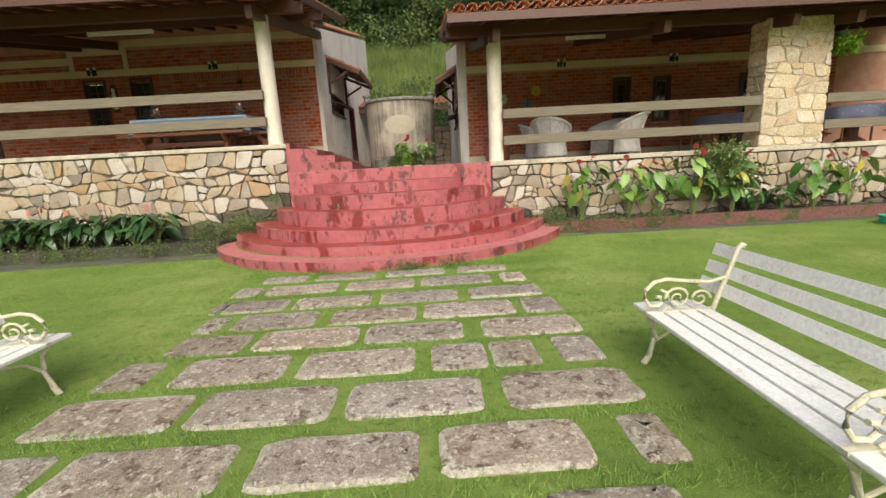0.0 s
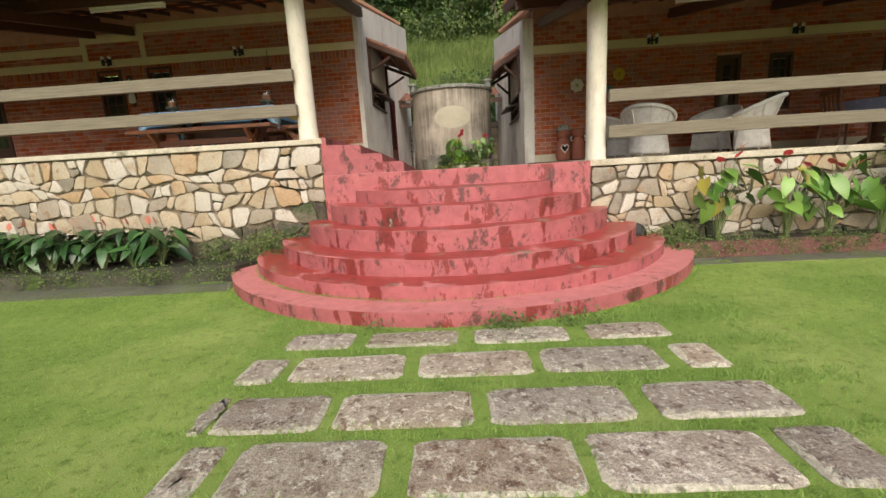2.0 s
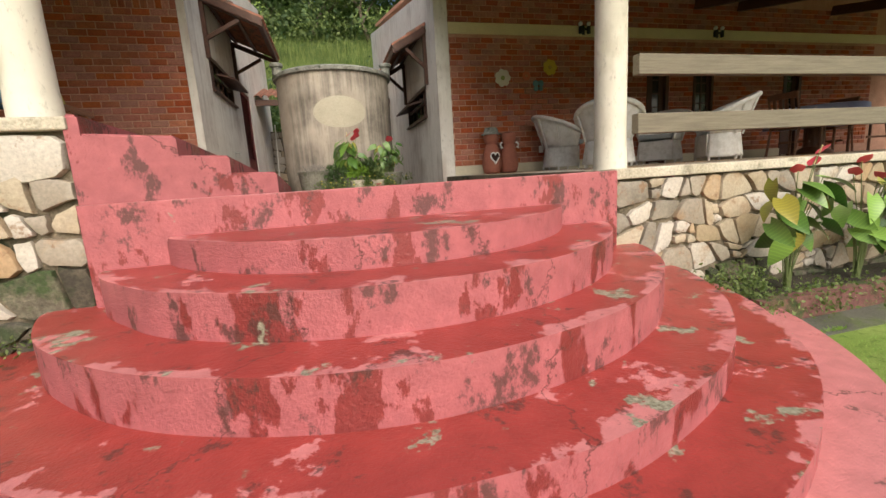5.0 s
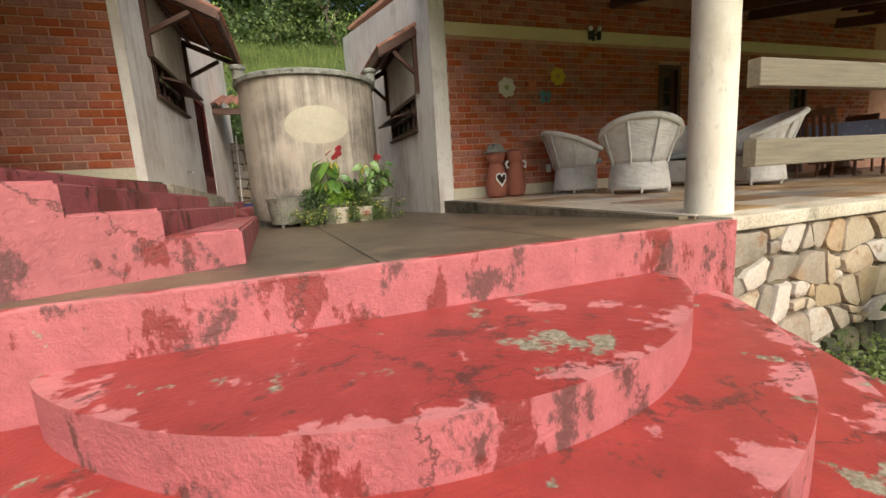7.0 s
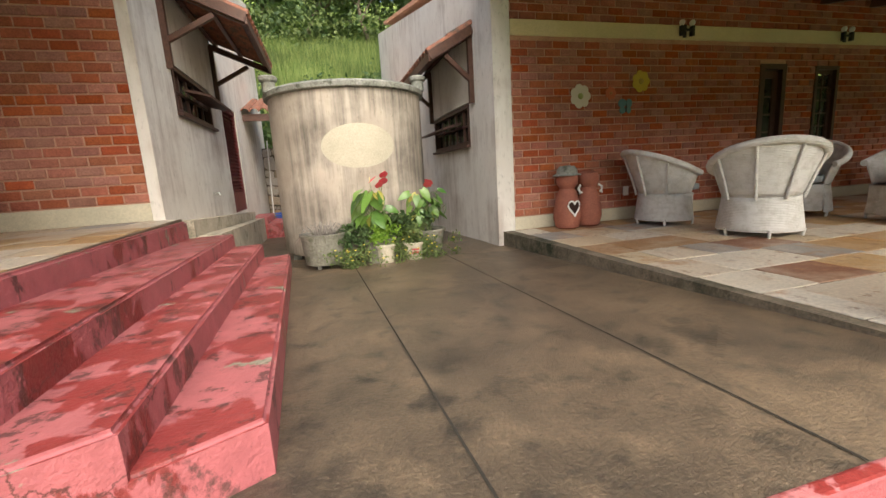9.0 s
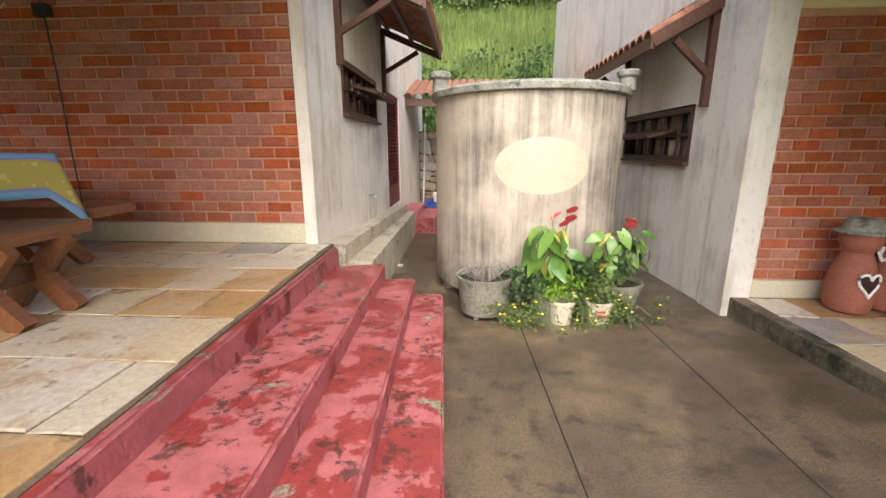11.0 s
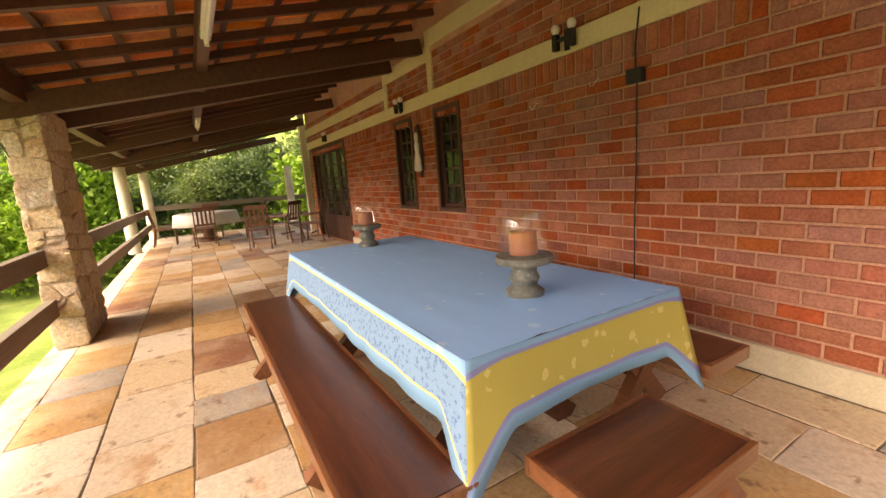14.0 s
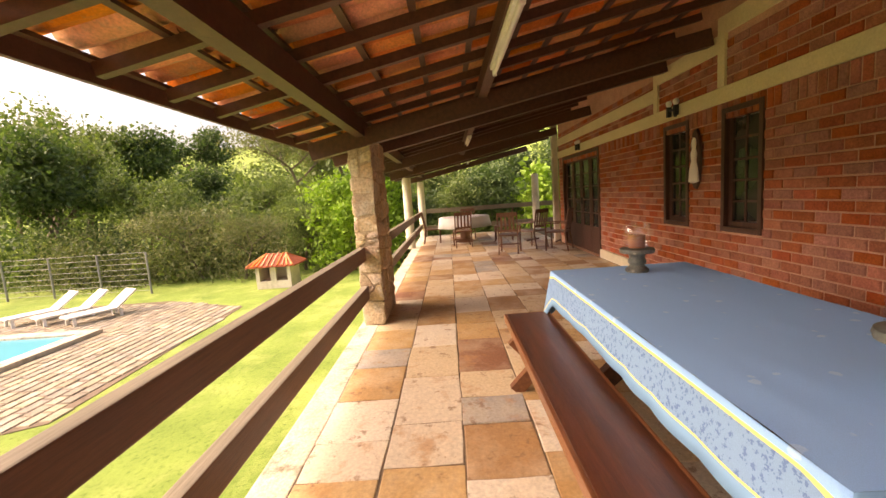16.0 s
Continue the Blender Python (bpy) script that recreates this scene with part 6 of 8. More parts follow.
thicket("undergrowth", 160, ((-16, 16), (34.5, 37), (0.0, 3.5)), 50, 0.28, 0.5, 206, M_LEAF_MID, "green wood edge on the bank")
thicket("far_wood", 700, ((-75, -40), (-45, 30), (0.0, 5.0)), 30, 0.7, 1.1, 207, M_LEAF_MID, "far wooded slope")

# ---- grass ----
def blades(name, pts, h0, h1, width, lean, seed, material, label):
    g = np.random.default_rng(seed)
    p = np.array(pts)
    n = len(p)
    a = g.uniform(0, 2 * math.pi, n)
    h = g.uniform(h0, h1, n)
    w = np.stack([np.cos(a), np.sin(a), np.zeros(n)], 1) * (width * g.uniform(0.6, 1.2, (n, 1)))
    tip = p + np.stack([g.normal(0, lean, n), g.normal(0, lean, n), h], 1)
    v = np.stack([p - w, p + w, tip], 1).reshape(-1, 3)
    f = (np.arange(n)[:, None] * 3 + np.array([[0, 1, 2]])).tolist()
    me = bpy.data.meshes.new(name)
    me.from_pydata(v.tolist(), [], f)
    me.materials.append(material)
    return tagged(new(name, me), label, "grass", kind="stuff")


g = np.random.default_rng(5)
SLABS = [                                     # rows of (near, far) and the edges across
    (4.93, 5.18, [(-1.50, -1.02), (-0.90, -0.24), (-0.11, 0.55), (0.70, 1.26)]),
    (4.47, 4.78, [(-1.62, -1.37), (-1.28, -0.58), (-0.47, 0.22), (0.31, 1.02), (1.14, 1.39)]),
    (3.98, 4.29, [(-1.58, -1.51), (-1.47, -0.92), (-0.85, -0.15), (-0.06, 0.65), (0.77, 1.43)]),
    (3.54, 3.88, [(-1.48, -1.29), (-1.19, -0.54), (-0.41, 0.29), (0.36, 1.10), (1.18, 1.48)]),
    (3.12, 3.45, [(-1.44, -0.92), (-0.84, -0.12), (-0.05, 0.65), (0.80, 1.50)]),
    (2.68, 3.02, [(-1.59, -1.31), (-1.14, -0.49), (-0.39, 0.32), (0.43, 0.77), (0.81, 1.10), (1.23, 1.49)]),
    (2.24, 2.58, [(-1.59, -0.87), (-0.79, -0.09), (0.0, 0.70), (0.83, 1.51)]),
    (1.80, 2.11, [(-1.56, -1.22), (-1.14, -0.42), (-0.30, 0.38), (0.48, 1.10), (1.29, 1.48)]),
    (1.36, 1.69, [(-1.5, -0.75), (-0.68, 0.05), (0.13, 0.75), (0.85, 1.33)]),
]


def on_lawn(p):
    r = np.hypot(p[:, 0] - SX, p[:, 1] - SY)
    return (r > 3.06) & ~((p[:, 1] > 6.75) & (np.abs(p[:, 0] + 0.3) > 2.6))


cand = np.stack([g.uniform(-5.5, 7.5, 150000), g.uniform(0.3, 7.1, 150000), np.zeros(150000)], 1)
blades("grass", cand[on_lawn(cand)], 0.008, 0.028, 0.0022, 0.012, 6, M_GRASS, "short mown lawn grass")
near = np.stack([g.uniform(-1.8, 1.95, 60000), g.uniform(0.9, 5.6, 60000), np.zeros(60000)], 1)
near = near[on_lawn(near)]
rowgap = np.ones(len(near), bool)
for a, b, _ in SLABS:
    rowgap &= ~((near[:, 1] > a + 0.0) & (near[:, 1] < b - 0.0))
blades("joint_grass", near[rowgap], 0.012, 0.045, 0.003, 0.018, 8, M_GRASS, "grass growing in the joints of the path")
rim = []
for k in range(1500):
    a = math.pi + math.pi * rnd.random()
    rim.append((SX + (3.05 + abs(rnd.gauss(0, 0.03))) * math.cos(a), min(6.9, SY + (3.05 + abs(rnd.gauss(0, 0.03))) * math.sin(a)), 0))
for k in range(900):
    a = math.radians(rnd.choice((rnd.uniform(190, 285), rnd.uniform(215, 270))))
    rr = 2.735 + abs(rnd.gauss(0, 0.012))
    rim.append((SX + rr * math.cos(a), SY + rr * math.sin(a), 0.12))
blades("edge_grass", rim, 0.012, 0.04, 0.004, 0.02, 9, M_GRASS, "longer grass along the foot of the steps")
wild = []
for _ in range(45000):
    x, y = rnd.uniform(-9, 9), rnd.uniform(21.6, 36)
    wild.append((x, y, hill(x, y) - 0.05))
blades("wild_grass", wild, 0.35, 1.0, 0.025, 0.22, 10, M_WILD, "tall wild grass on the bank behind the houses")
shrubs = [(rnd.uniform(-7, 5), rnd.uniform(21.2, 21.2 + 4.5 * rnd.random() ** 2), 0) for _ in range(190)]
shrubs = [(x, y, hill(x, y) + rnd.uniform(0.1, 0.9)) for x, y, _ in shrubs]
tagged(new("bank_shrubs", leaf_cloud("bank_shrubs", shrubs, 130, 0.2, 0.36, 31, M_LEAF_DARK)), "dark leafy shrubs at the foot of the grassy bank", "shrub", kind="stuff")

pole = thing("utility_pole", "grey concrete utility pole on the wooded bank", "pole", (-0.8, 39, hill(-0.8, 39)))
bm = bm_new()
tube(bm, [(0, 0, -0.3), (0, 0, 6.5)], 0.14, 10, 0.09)
part("shaft", bm, M_RIM, pole, smooth=True)
bm = bm_new()
bbox(bm, -0.5, 0.5, -0.06, 0.06, 5.9, 6.0, 0.01)
part("cross_arm", bm, M_RIM, pole)

# ---- planting beds ----
bm = bm_new()
prism(bm, [(-7.5, 6.98), (-3.05, 7.05), (-2.75, 7.7), (-7.5, 7.7)], -0.05, 0.17)
setting("bed_soil_upper", bm, M_SOIL, "dark soil bed under the upper wall")
bm = bm_new()
prism(bm, [(-7.5, 6.86), (-2.98, 6.95), (-2.98, 7.05), (-7.5, 6.98)], -0.05, 0.20)
setting("trim_bed_kerb", bm, surface("mossy_dark_kerb", (0.085, 0.08, 0.055), (0.035, 0.035, 0.022), 5, 0.9, 0.6, 40, stain=(0.07, 0.11, 0.02), stain_scale=3.5, stain_at=(0.5, 0.62)), "dark mossy cement kerb")
bm = bm_new()
prism(bm, [(-7.5, 6.42), (-2.85, 6.55), (-2.98, 6.95), (-7.5, 6.86)], -0.05, 0.008)
M_GUTTER = surface("damp_cement_gutter", (0.15, 0.15, 0.115), (0.08, 0.08, 0.06), 3, 0.6, 0.4, 50, stain=(0.10, 0.13, 0.04), stain_scale=2.5, stain_at=(0.5, 0.65))
setting("gutter_upper", bm, M_GUTTER, "damp cement gutter along the bed")
bm = bm_new()
prism(bm, [(2.55, 7.24), (10, 7.24), (10, 7.7), (2.2, 7.7)], -0.05, 0.15)
setting("bed_soil_lower", bm, M_SOIL, "dark soil bed under the lower wall")
bm = bm_new()
prism(bm, [(2.35, 7.14), (10, 7.14), (10, 7.24), (2.35, 7.24)], -0.05, 0.19)
setting("trim_bed_kerb_red", bm, surface("mossy_red_kerb", (0.24, 0.10, 0.09), (0.13, 0.06, 0.05), 3, 0.9, 0.5, 40, stain=(0.05, 0.07, 0.02), stain_scale=3, stain_at=(0.48, 0.6)), "faded red kerb with moss")
bm = bm_new()
prism(bm, [(2.2, 6.86), (10, 6.86), (10, 7.14), (2.3, 7.14)], -0.05, 0.008)
setting("gutter_lower", bm, M_GUTTER, "damp cement gutter along the bed")
moss = [(rnd.uniform(-3.6, -2.3), rnd.uniform(7.25, 7.66), rnd.uniform(0.05, 0.5)) for _ in range(50)] + [(rnd.uniform(1.9, 2.7), rnd.uniform(7.3, 7.66), rnd.uniform(0.0, 0.35)) for _ in range(40)]
moss += [(rnd.gauss(0.05, 0.12), 5.19 + rnd.uniform(0, 0.06), 0.02) for _ in range(9)] + [(rnd.uniform(-1.0, 1.3), 5.24, 0.01) for _ in range(8)]
moss += [(rnd.uniform(-7, -3), rnd.uniform(6.88, 7.0), rnd.uniform(0.12, 0.2)) for _ in range(40)] + [(rnd.uniform(2.3, 5), rnd.uniform(7.1, 7.25), rnd.uniform(0.08, 0.2)) for _ in range(40)]
tagged(new("creeping_weeds", leaf_cloud("creeping_weeds", moss, 60, 0.035, 0.07, 41, M_LEAF_MID)), "small creeping weeds on the damp kerbs", "weeds", kind="stuff")


# ---- broad-leaved plants ----
def blade_leaf(length, width, heart, name, material, droop=0.25):
    """One leaf from its stalk along +y, folded on the midrib and bent down at the tip."""
    bm = bm_new()
    n = 9
    mid, lft, rgt = [], [], []
    for k in range(n + 1):
        u = k / n
        w = width * math.sin(math.pi * min(1, u * 0.93 + 0.07)) ** 0.75 * (1.15 - 0.55 * u) if not heart else width * (math.sin(math.pi * (u * 0.9 + 0.1)) ** 0.7) * (1.35 - 0.75 * u)
        y = length * u
        z = -droop * length * u * u
        mid.append(bm.verts.new((0, y, z)))
        back = heart * 0.16 * length * max(0, 1 - u * 5)
        lft.append(bm.verts.new((-w, y - back, z + w * 0.22)))
        rgt.append(bm.verts.new((w, y - back, z + w * 0.22)))
    for k in range(n):
        bm.faces.new((lft[k], mid[k], mid[k + 1], lft[k + 1]))
        bm.faces.new((mid[k], rgt[k], rgt[k + 1], mid[k + 1]))
    return mesh_of(name, bm, material, True)


def leaf_paint(name, a, b, rough=0.35):
    m, n, l, bs = nodes_of(name)
    oi = n.new("ShaderNodeObjectInfo")
    r = ramp(n, [(0.0, a), (0.85, b), (1.0, tuple(min(1, c * 1.35) for c in b))])
    l.new(oi.outputs["Random"], r.inputs[0])
    co = n.new("ShaderNodeTexCoord").outputs["Object"]
    w = n.new("ShaderNodeTexWave")
    w.inputs["Scale"].default_value, w.inputs["Distortion"].default_value = 14, 1.0
    w.bands_direction = "Y"
    l.new(co, w.inputs["Vector"])
    v = ramp(n, [(0.0, (1.25, 1.25, 1.1)), (0.2, (0.95, 0.95, 0.95))])
    l.new(w.outputs["Fac"], v.inputs[0])
    l.new(mixed(n, l, 1.0, r.outputs[0], v.outputs[0], "MULTIPLY"), bs.inputs["Base Color"])
    bs.inputs["Roughness"].default_value = rough
    return m


M_ANTH = leaf_paint("anthurium_leaf", (0.045, 0.12, 0.02), (0.17, 0.29, 0.055))
M_ANTH_Y = leaf_paint("yellowed_leaf", (0.22, 0.24, 0.035), (0.32, 0.27, 0.045))
M_BROAD = leaf_paint("dark_broad_leaf", (0.018, 0.05, 0.013), (0.045, 0.105, 0.03), 0.3)
M_STALK = plain("green_stalk", (0.12, 0.15, 0.05), 0.6)
M_SPATHE = plain("red_spathe", (0.74, 0.09, 0.12), 0.35)
M_SPATHE_PINK = plain("salmon_spathe", (0.66, 0.22, 0.16), 0.4)
M_SPADIX = plain("pale_spadix", (0.6, 0.5, 0.25), 0.6)
LEAF_HEART = blade_leaf(0.22, 0.062, 1, "leaf", M_ANTH, 0.35)
LEAF_HEART_Y = blade_leaf(0.21, 0.06, 1, "leaf", M_ANTH_Y, 0.35)
LEAF_BROAD = blade_leaf(0.27, 0.055, 0, "leaf", M_BROAD, 0.35)
FLOWER = blade_leaf(0.10, 0.045, 1, "flower", M_SPATHE, -0.1)
FLOWER_PINK = blade_leaf(0.11, 0.03, 0, "flower", M_SPATHE_PINK, -0.1)


def broad_plant(name, x, y, z, height, count, flowers, label, group, kind, spread=0.3, seed=0, size=1.0, toward=-90):
    """Stalks from one root, a leaf on each, a few coloured flowers above."""
    rng = random.Random(seed)
    t = thing(name, label, "plant", (x, y, z), group=group)
    for k in range(count + flowers):
        fl = k >= count
        a = rng.uniform(0, 360) if kind == "broad" else radians(0) + (toward + rng.uniform(-95, 95))
        r = spread * rng.uniform(0.25, 1.0)
        hh = height * (rng.uniform(0.45, 1.0) if not fl else rng.uniform(1.0, 1.2))
        tip = Vector((r * math.cos(radians(a)) * (0.6 if fl else 1), r * math.sin(radians(a)) * (0.35 if toward else 1), hh))
        bm = bm_new()
        tube(bm, [(0.02 * math.cos(a), 0.02 * math.sin(a), -0.02), (tip.x * 0.35, tip.y * 0.35, hh * 0.6), tuple(tip)], 0.006, 5, 0.003)
        part("stalk", bm, M_STALK, t)
        if fl:
            me = FLOWER if kind != "broad" else FLOWER_PINK
            f = piece("flower", me, t, Matrix.Translation(tip) @ pose(0, 0, 0, 35 if kind != "broad" else 75, rng.uniform(-20, 20), rng.uniform(60, 300)))
            if kind != "broad":
                bm = bm_new()
                tube(bm, [(tip.x, tip.y, tip.z), (tip.x, tip.y - 0.02, tip.z + 0.06)], 0.006, 6, 0.004)
                part("spadix", bm, M_SPADIX, t, "pale flower spike")
        else:
            me = LEAF_BROAD if kind == "broad" else (LEAF_HEART_Y if rng.random() < 0.12 else LEAF_HEART)
            s = size * rng.uniform(0.7, 1.15)
            pitch = -rng.uniform(5, 85) if kind != "broad" else rng.uniform(-45, 20)
            piece("leaf", me, t, Matrix.Translation(tip) @ pose(0, 0, 0, 0, 0, a - 90) @ pose(0, 0, 0, pitch, rng.uniform(-25, 25) if kind == "broad" else rng.uniform(-55, 55), 0) @ Matrix.Scale(s, 4))
    return t


for k, (x, h, n) in enumerate(((2.95, 0.92, 22), (3.75, 0.85, 18), (4.25, 0.75, 18), (4.85, 0.95, 24), (5.5, 0.85, 20), (6.9, 0.8, 18), (7.5, 0.8, 18))):
    broad_plant("anthurium", x, 7.42, 0.15, h, n, 3, "tall anthurium with heart-shaped leaves and red flowers in the bed", "anthuriums in the lower bed", "heart", 0.38, 50 + k, 1.08)
for k, x in enumerate((5.9, 6.3)):
    broad_plant("leafy_plant", x, 7.42, 0.15, 0.4, 26, 0, "low dark green broad-leaved plant in the bed", "dark plants in the beds", "broad", 0.28, 80 + k, 0.9)
for k in range(9):
    broad_plant("leafy_plant", -7.35 + k * 0.40 + rnd.uniform(-0.06, 0.06), 7.32, 0.17, 0.52, 34, 2, "dark green broad-leaved plant with salmon flowers under the wall", "dark plants in the beds", "broad", 0.36, 90 + k, 1.1)
fern = [(rnd.gauss(5.35, 0.22), 7.4 + rnd.uniform(-0.1, 0.15), rnd.uniform(0.5, 1.25)) for _ in range(50)]
tagged(new("fine_leaved_shrub", leaf_cloud("fine_leaved_shrub", fern, 60, 0.06, 0.1, 47, M_LEAF_MID)), "fine-leaved green shrub against the stone wall", "shrub", kind="stuff")

rock = thing("black_stone", "round blackened stone by the foot of the wall", "stone", (2.02, 7.55, 0.28))
bm = bm_new()
bmesh.ops.create_icosphere(bm, subdivisions=3, radius=0.12)
for v in bm.verts:
    v.co *= 1 + 0.18 * noise.noise(v.co * 9)
    v.co.y *= 0.7
part("stone", bm, surface("blackened_stone", (0.035, 0.033, 0.03), (0.012, 0.012, 0.011), 9, 0.6, 0.6, 50), rock, smooth=True)
bm = bm_new()
bbox(bm, -0.16, 0.16, -0.1, 0.1, -0.3, -0.09, 0.03)
part("footing", bm, M_STONE_DAMP, rock)
hose = thing("garden_hose", "coiled green garden hose on the lawn", "hose", (7.3, 6.35, 0.0))
bm = bm_new()
tube(bm, [((0.26 + 0.02 * math.sin(k)) * math.cos(k * 0.35), (0.26 + 0.02 * math.sin(k)) * math.sin(k * 0.35), 0.015 + 0.0012 * k) for k in range(90)], 0.013, 6)
part("coil", bm, plain("green_hose", (0.02, 0.34, 0.20), 0.4), hose, smooth=True)

# ---- pots in front of the tank ----
def pot(name, x, y, r0, r1, h, mat, label, feet=False):
    z = landing_z(x, y)
    t = thing(name, label, "flower pot", (x, y, z), group="pots by the tank")
    lift = 0.05 if feet else 0.0
    bm = bm_new()
    lathe(bm, [(r0, lift), (r0 * 1.02, lift + 0.01), (r1, lift + h - 0.025), (r1 + 0.012, lift + h - 0.022), (r1 + 0.012, lift + h), (r1 - 0.012, lift + h), (r1 - 0.02, lift + h - 0.05)], seg=32)
    part("shell", bm, mat, t, smooth=True)
    bm = bm_new()
    lathe(bm, [(r1 - 0.018, lift + h - 0.045), (r1 - 0.019, lift + h - 0.04)], seg=24)
    part("soil", bm, M_SOIL, t, "dark potting soil")
    if feet:
        for k in range(3):
            a = k * 2.1
            bm = bm_new()
            bbox(bm, r0 * 0.7 * math.cos(a) - 0.02, r0 * 0.7 * math.cos(a) + 0.02, r0 * 0.7 * math.sin(a) - 0.02, r0 * 0.7 * math.sin(a) + 0.02, 0, lift, 0.004)
            part("foot", bm, M_RIM, t)
    return z + lift + h - 0.04


M_PAIL = surface("old_white_bucket", (0.62, 0.58, 0.46), (0.44, 0.38, 0.27), 9, 0.7, 0.2, 60, stain=(0.25, 0.2, 0.1), stain_scale=8, stain_at=(0.55, 0.68))
M_CEMPOT = surface("old_cement_pot", (0.26, 0.25, 0.20), (0.14, 0.135, 0.105), 6, 0.85, 0.4, 50, stain=(0.09, 0.10, 0.05), stain_scale=5, stain_at=(0.5, 0.65))
z1 = pot("cement_pot", -0.85, 11.64, 0.20, 0.235, 0.32, M_CEMPOT, "large round grey cement pot with dry plants", True)
z2 = pot("cement_pot", 0.30, 11.78, 0.17, 0.22, 0.30, M_CEMPOT, "mossy grey cement pot with a leafy plant")
z3 = pot("bucket_planter", -0.22, 11.50, 0.085, 0.105, 0.20, M_PAIL, "old white paint bucket used as a planter")
z4 = pot("bucket_planter", 0.09, 11.52, 0.085, 0.105, 0.19, M_PAIL, "old white printed bucket used as a planter")
z5 = pot("cement_pot", -0.27, 11.63, 0.16, 0.19, 0.26, M_CEMPOT, "grey cement pot holding the red anthurium")
mark = thing("bucket_print", "red printed mark on the white bucket", "label", (0.09, 11.52, landing_z(0, 11.52)))
M_PRINT = plain("red_print", (0.5, 0.05, 0.07), 0.6)
for k, (dz, w) in enumerate(((0.125, 0.10), (0.085, 0.085))):
    bm = bm_new()
    rows_ = []
    for zz in (dz - 0.012, dz + 0.012):
        rows_.append([bm.verts.new((0.1005 * math.sin(a), -0.1005 * math.cos(a), zz)) for a in np.linspace(-w * 4.4, w * 4.4, 9)])
    for i in range(8):
        bm.faces.new((rows_[0][i], rows_[0][i + 1], rows_[1][i + 1], rows_[1][i]))
    part("bar", bm, M_PRINT, mark)
broad_plant("anthurium", -0.27, 11.60, z5, 0.58, 26, 4, "anthurium with red flowers in a pot by the tank", "plants by the tank", "heart", 0.2, 71, 0.95)
broad_plant("anthurium", 0.24, 11.72, z2, 0.5, 22, 2, "smaller anthurium with red flowers among the pots", "plants by the tank", "heart", 0.26, 75, 0.7)
broad_plant("leafy_plant", 0.34, 11.76, z2, 0.40, 26, 0, "green leafy plant in a mossy pot", "plants by the tank", "heart", 0.24, 72, 0.6)
for nm, cx, cy, cz, n, sp, size, mat, lab, sd in (
        ("trailing_flowers", -0.58, 11.34, 1.17, 26, 0.13, 0.03, M_LEAF_MID, "trailing plant with small yellow flowers", 61),
        ("trailing_flowers", 0.26, 11.50, 1.17, 24, 0.10, 0.035, M_LEAF_MID, "trailing green plant with small yellow flowers", 62),
        ("trailing_flowers", -0.05, 11.44, 1.20, 22, 0.10, 0.03, M_LEAF_MID, "low trailing plant between the buckets", 65),
        ("leafy_herb", 0.02, 11.70, 1.42, 22, 0.12, 0.07, M_LEAF_DARK, "dark leafy herb behind the buckets", 66),
        ("leafy_herb", -0.45, 11.58, 1.38, 20, 0.10, 0.06, M_LEAF_DARK, "dark leafy herb beside the cement pot", 67),
        ("small_herb", -0.22, 11.50, 1.33, 16, 0.07, 0.05, M_LEAF_BRIGHT, "bushy green herb in the bucket", 63),
        ("small_herb", 0.09, 11.52, 1.32, 14, 0.07, 0.05, M_LEAF_MID, "bushy green herb in the bucket", 64)):
    rr_ = random.Random(sd)
    pts = [(rr_.gauss(cx, sp), rr_.gauss(cy, sp * 0.7), cz + rr_.uniform(-0.1, 0.1)) for _ in range(n)]
    t = thing(nm, lab, "plant", (0, 0, 0), group="plants by the tank")
    o = new("leaves", leaf_cloud("leaves", pts, 34, size, 0.035, sd, mat))
    o.parent = t
    bm = bm_new()
    for p in pts[::3]:
        tube(bm, [(cx, cy, cz - 0.12), ((p[0] + cx) / 2, (p[1] + cy) / 2, cz + 0.04), p], 0.003, 4)
    tagged(part("stems", bm, M_STALK, t), "thin green stems", kind="stuff")
    if nm == "trailing_flowers":
        for p in pts[:16]:
            bm = bm_new()
            lathe(bm, [(0.002, 0), (0.013, 0.004), (0.011, 0.01), (0.002, 0.012)], p[0], p[1], 7, False)
            for v in bm.verts:
                v.co.z += p[2] + 0.03
                v.co.y -= 0.03
            part("flower", bm, plain("yellow_petal", (0.75, 0.6, 0.08), 0.5) if p is pts[0] else bpy.data.materials["yellow_petal"], t)
dry = thing("dry_plant", "withered grey plant hanging over the cement pot", "plant", (-0.85, 11.64, z1))
bm = bm_new()
for k in range(70):
    a, r = rnd.uniform(0, 6.28), rnd.uniform(0.05, 0.27)
    tube(bm, [(0.3 * r * math.cos(a), 0.3 * r * math.sin(a), 0), (0.8 * r * math.cos(a), 0.8 * r * math.sin(a), rnd.uniform(0.06, 0.16)), (1.15 * r * math.cos(a), 1.1 * r * math.sin(a), rnd.uniform(-0.1, 0.12))], 0.005, 4, 0.002)
tagged(part("stems", bm, surface("dry_stems", (0.33, 0.30, 0.27), (0.17, 0.15, 0.13), 20, 0.9, 0.2, 60), dry), "thin dry grey stems", kind="stuff")
hang = thing("hanging_plant", "green trailing plant hanging at the stone pier", "plant", (7.45, 7.85, 2.95))
hp = [(rnd.gauss(0, 0.12), rnd.gauss(0, 0.1), rnd.uniform(-0.22, 0.12)) for _ in range(24)]
o = new("leaves", leaf_cloud("leaves", hp, 30, 0.08, 0.05, 77, M_LEAF_BRIGHT))
o.parent = hang
bm = bm_new()
lathe(bm, [(0.07, -0.05), (0.10, 0.08), (0.095, 0.08)], seg=18)
tube(bm, [(0, 0, 0.05), (0, 0, 0.42)], 0.004, 5)
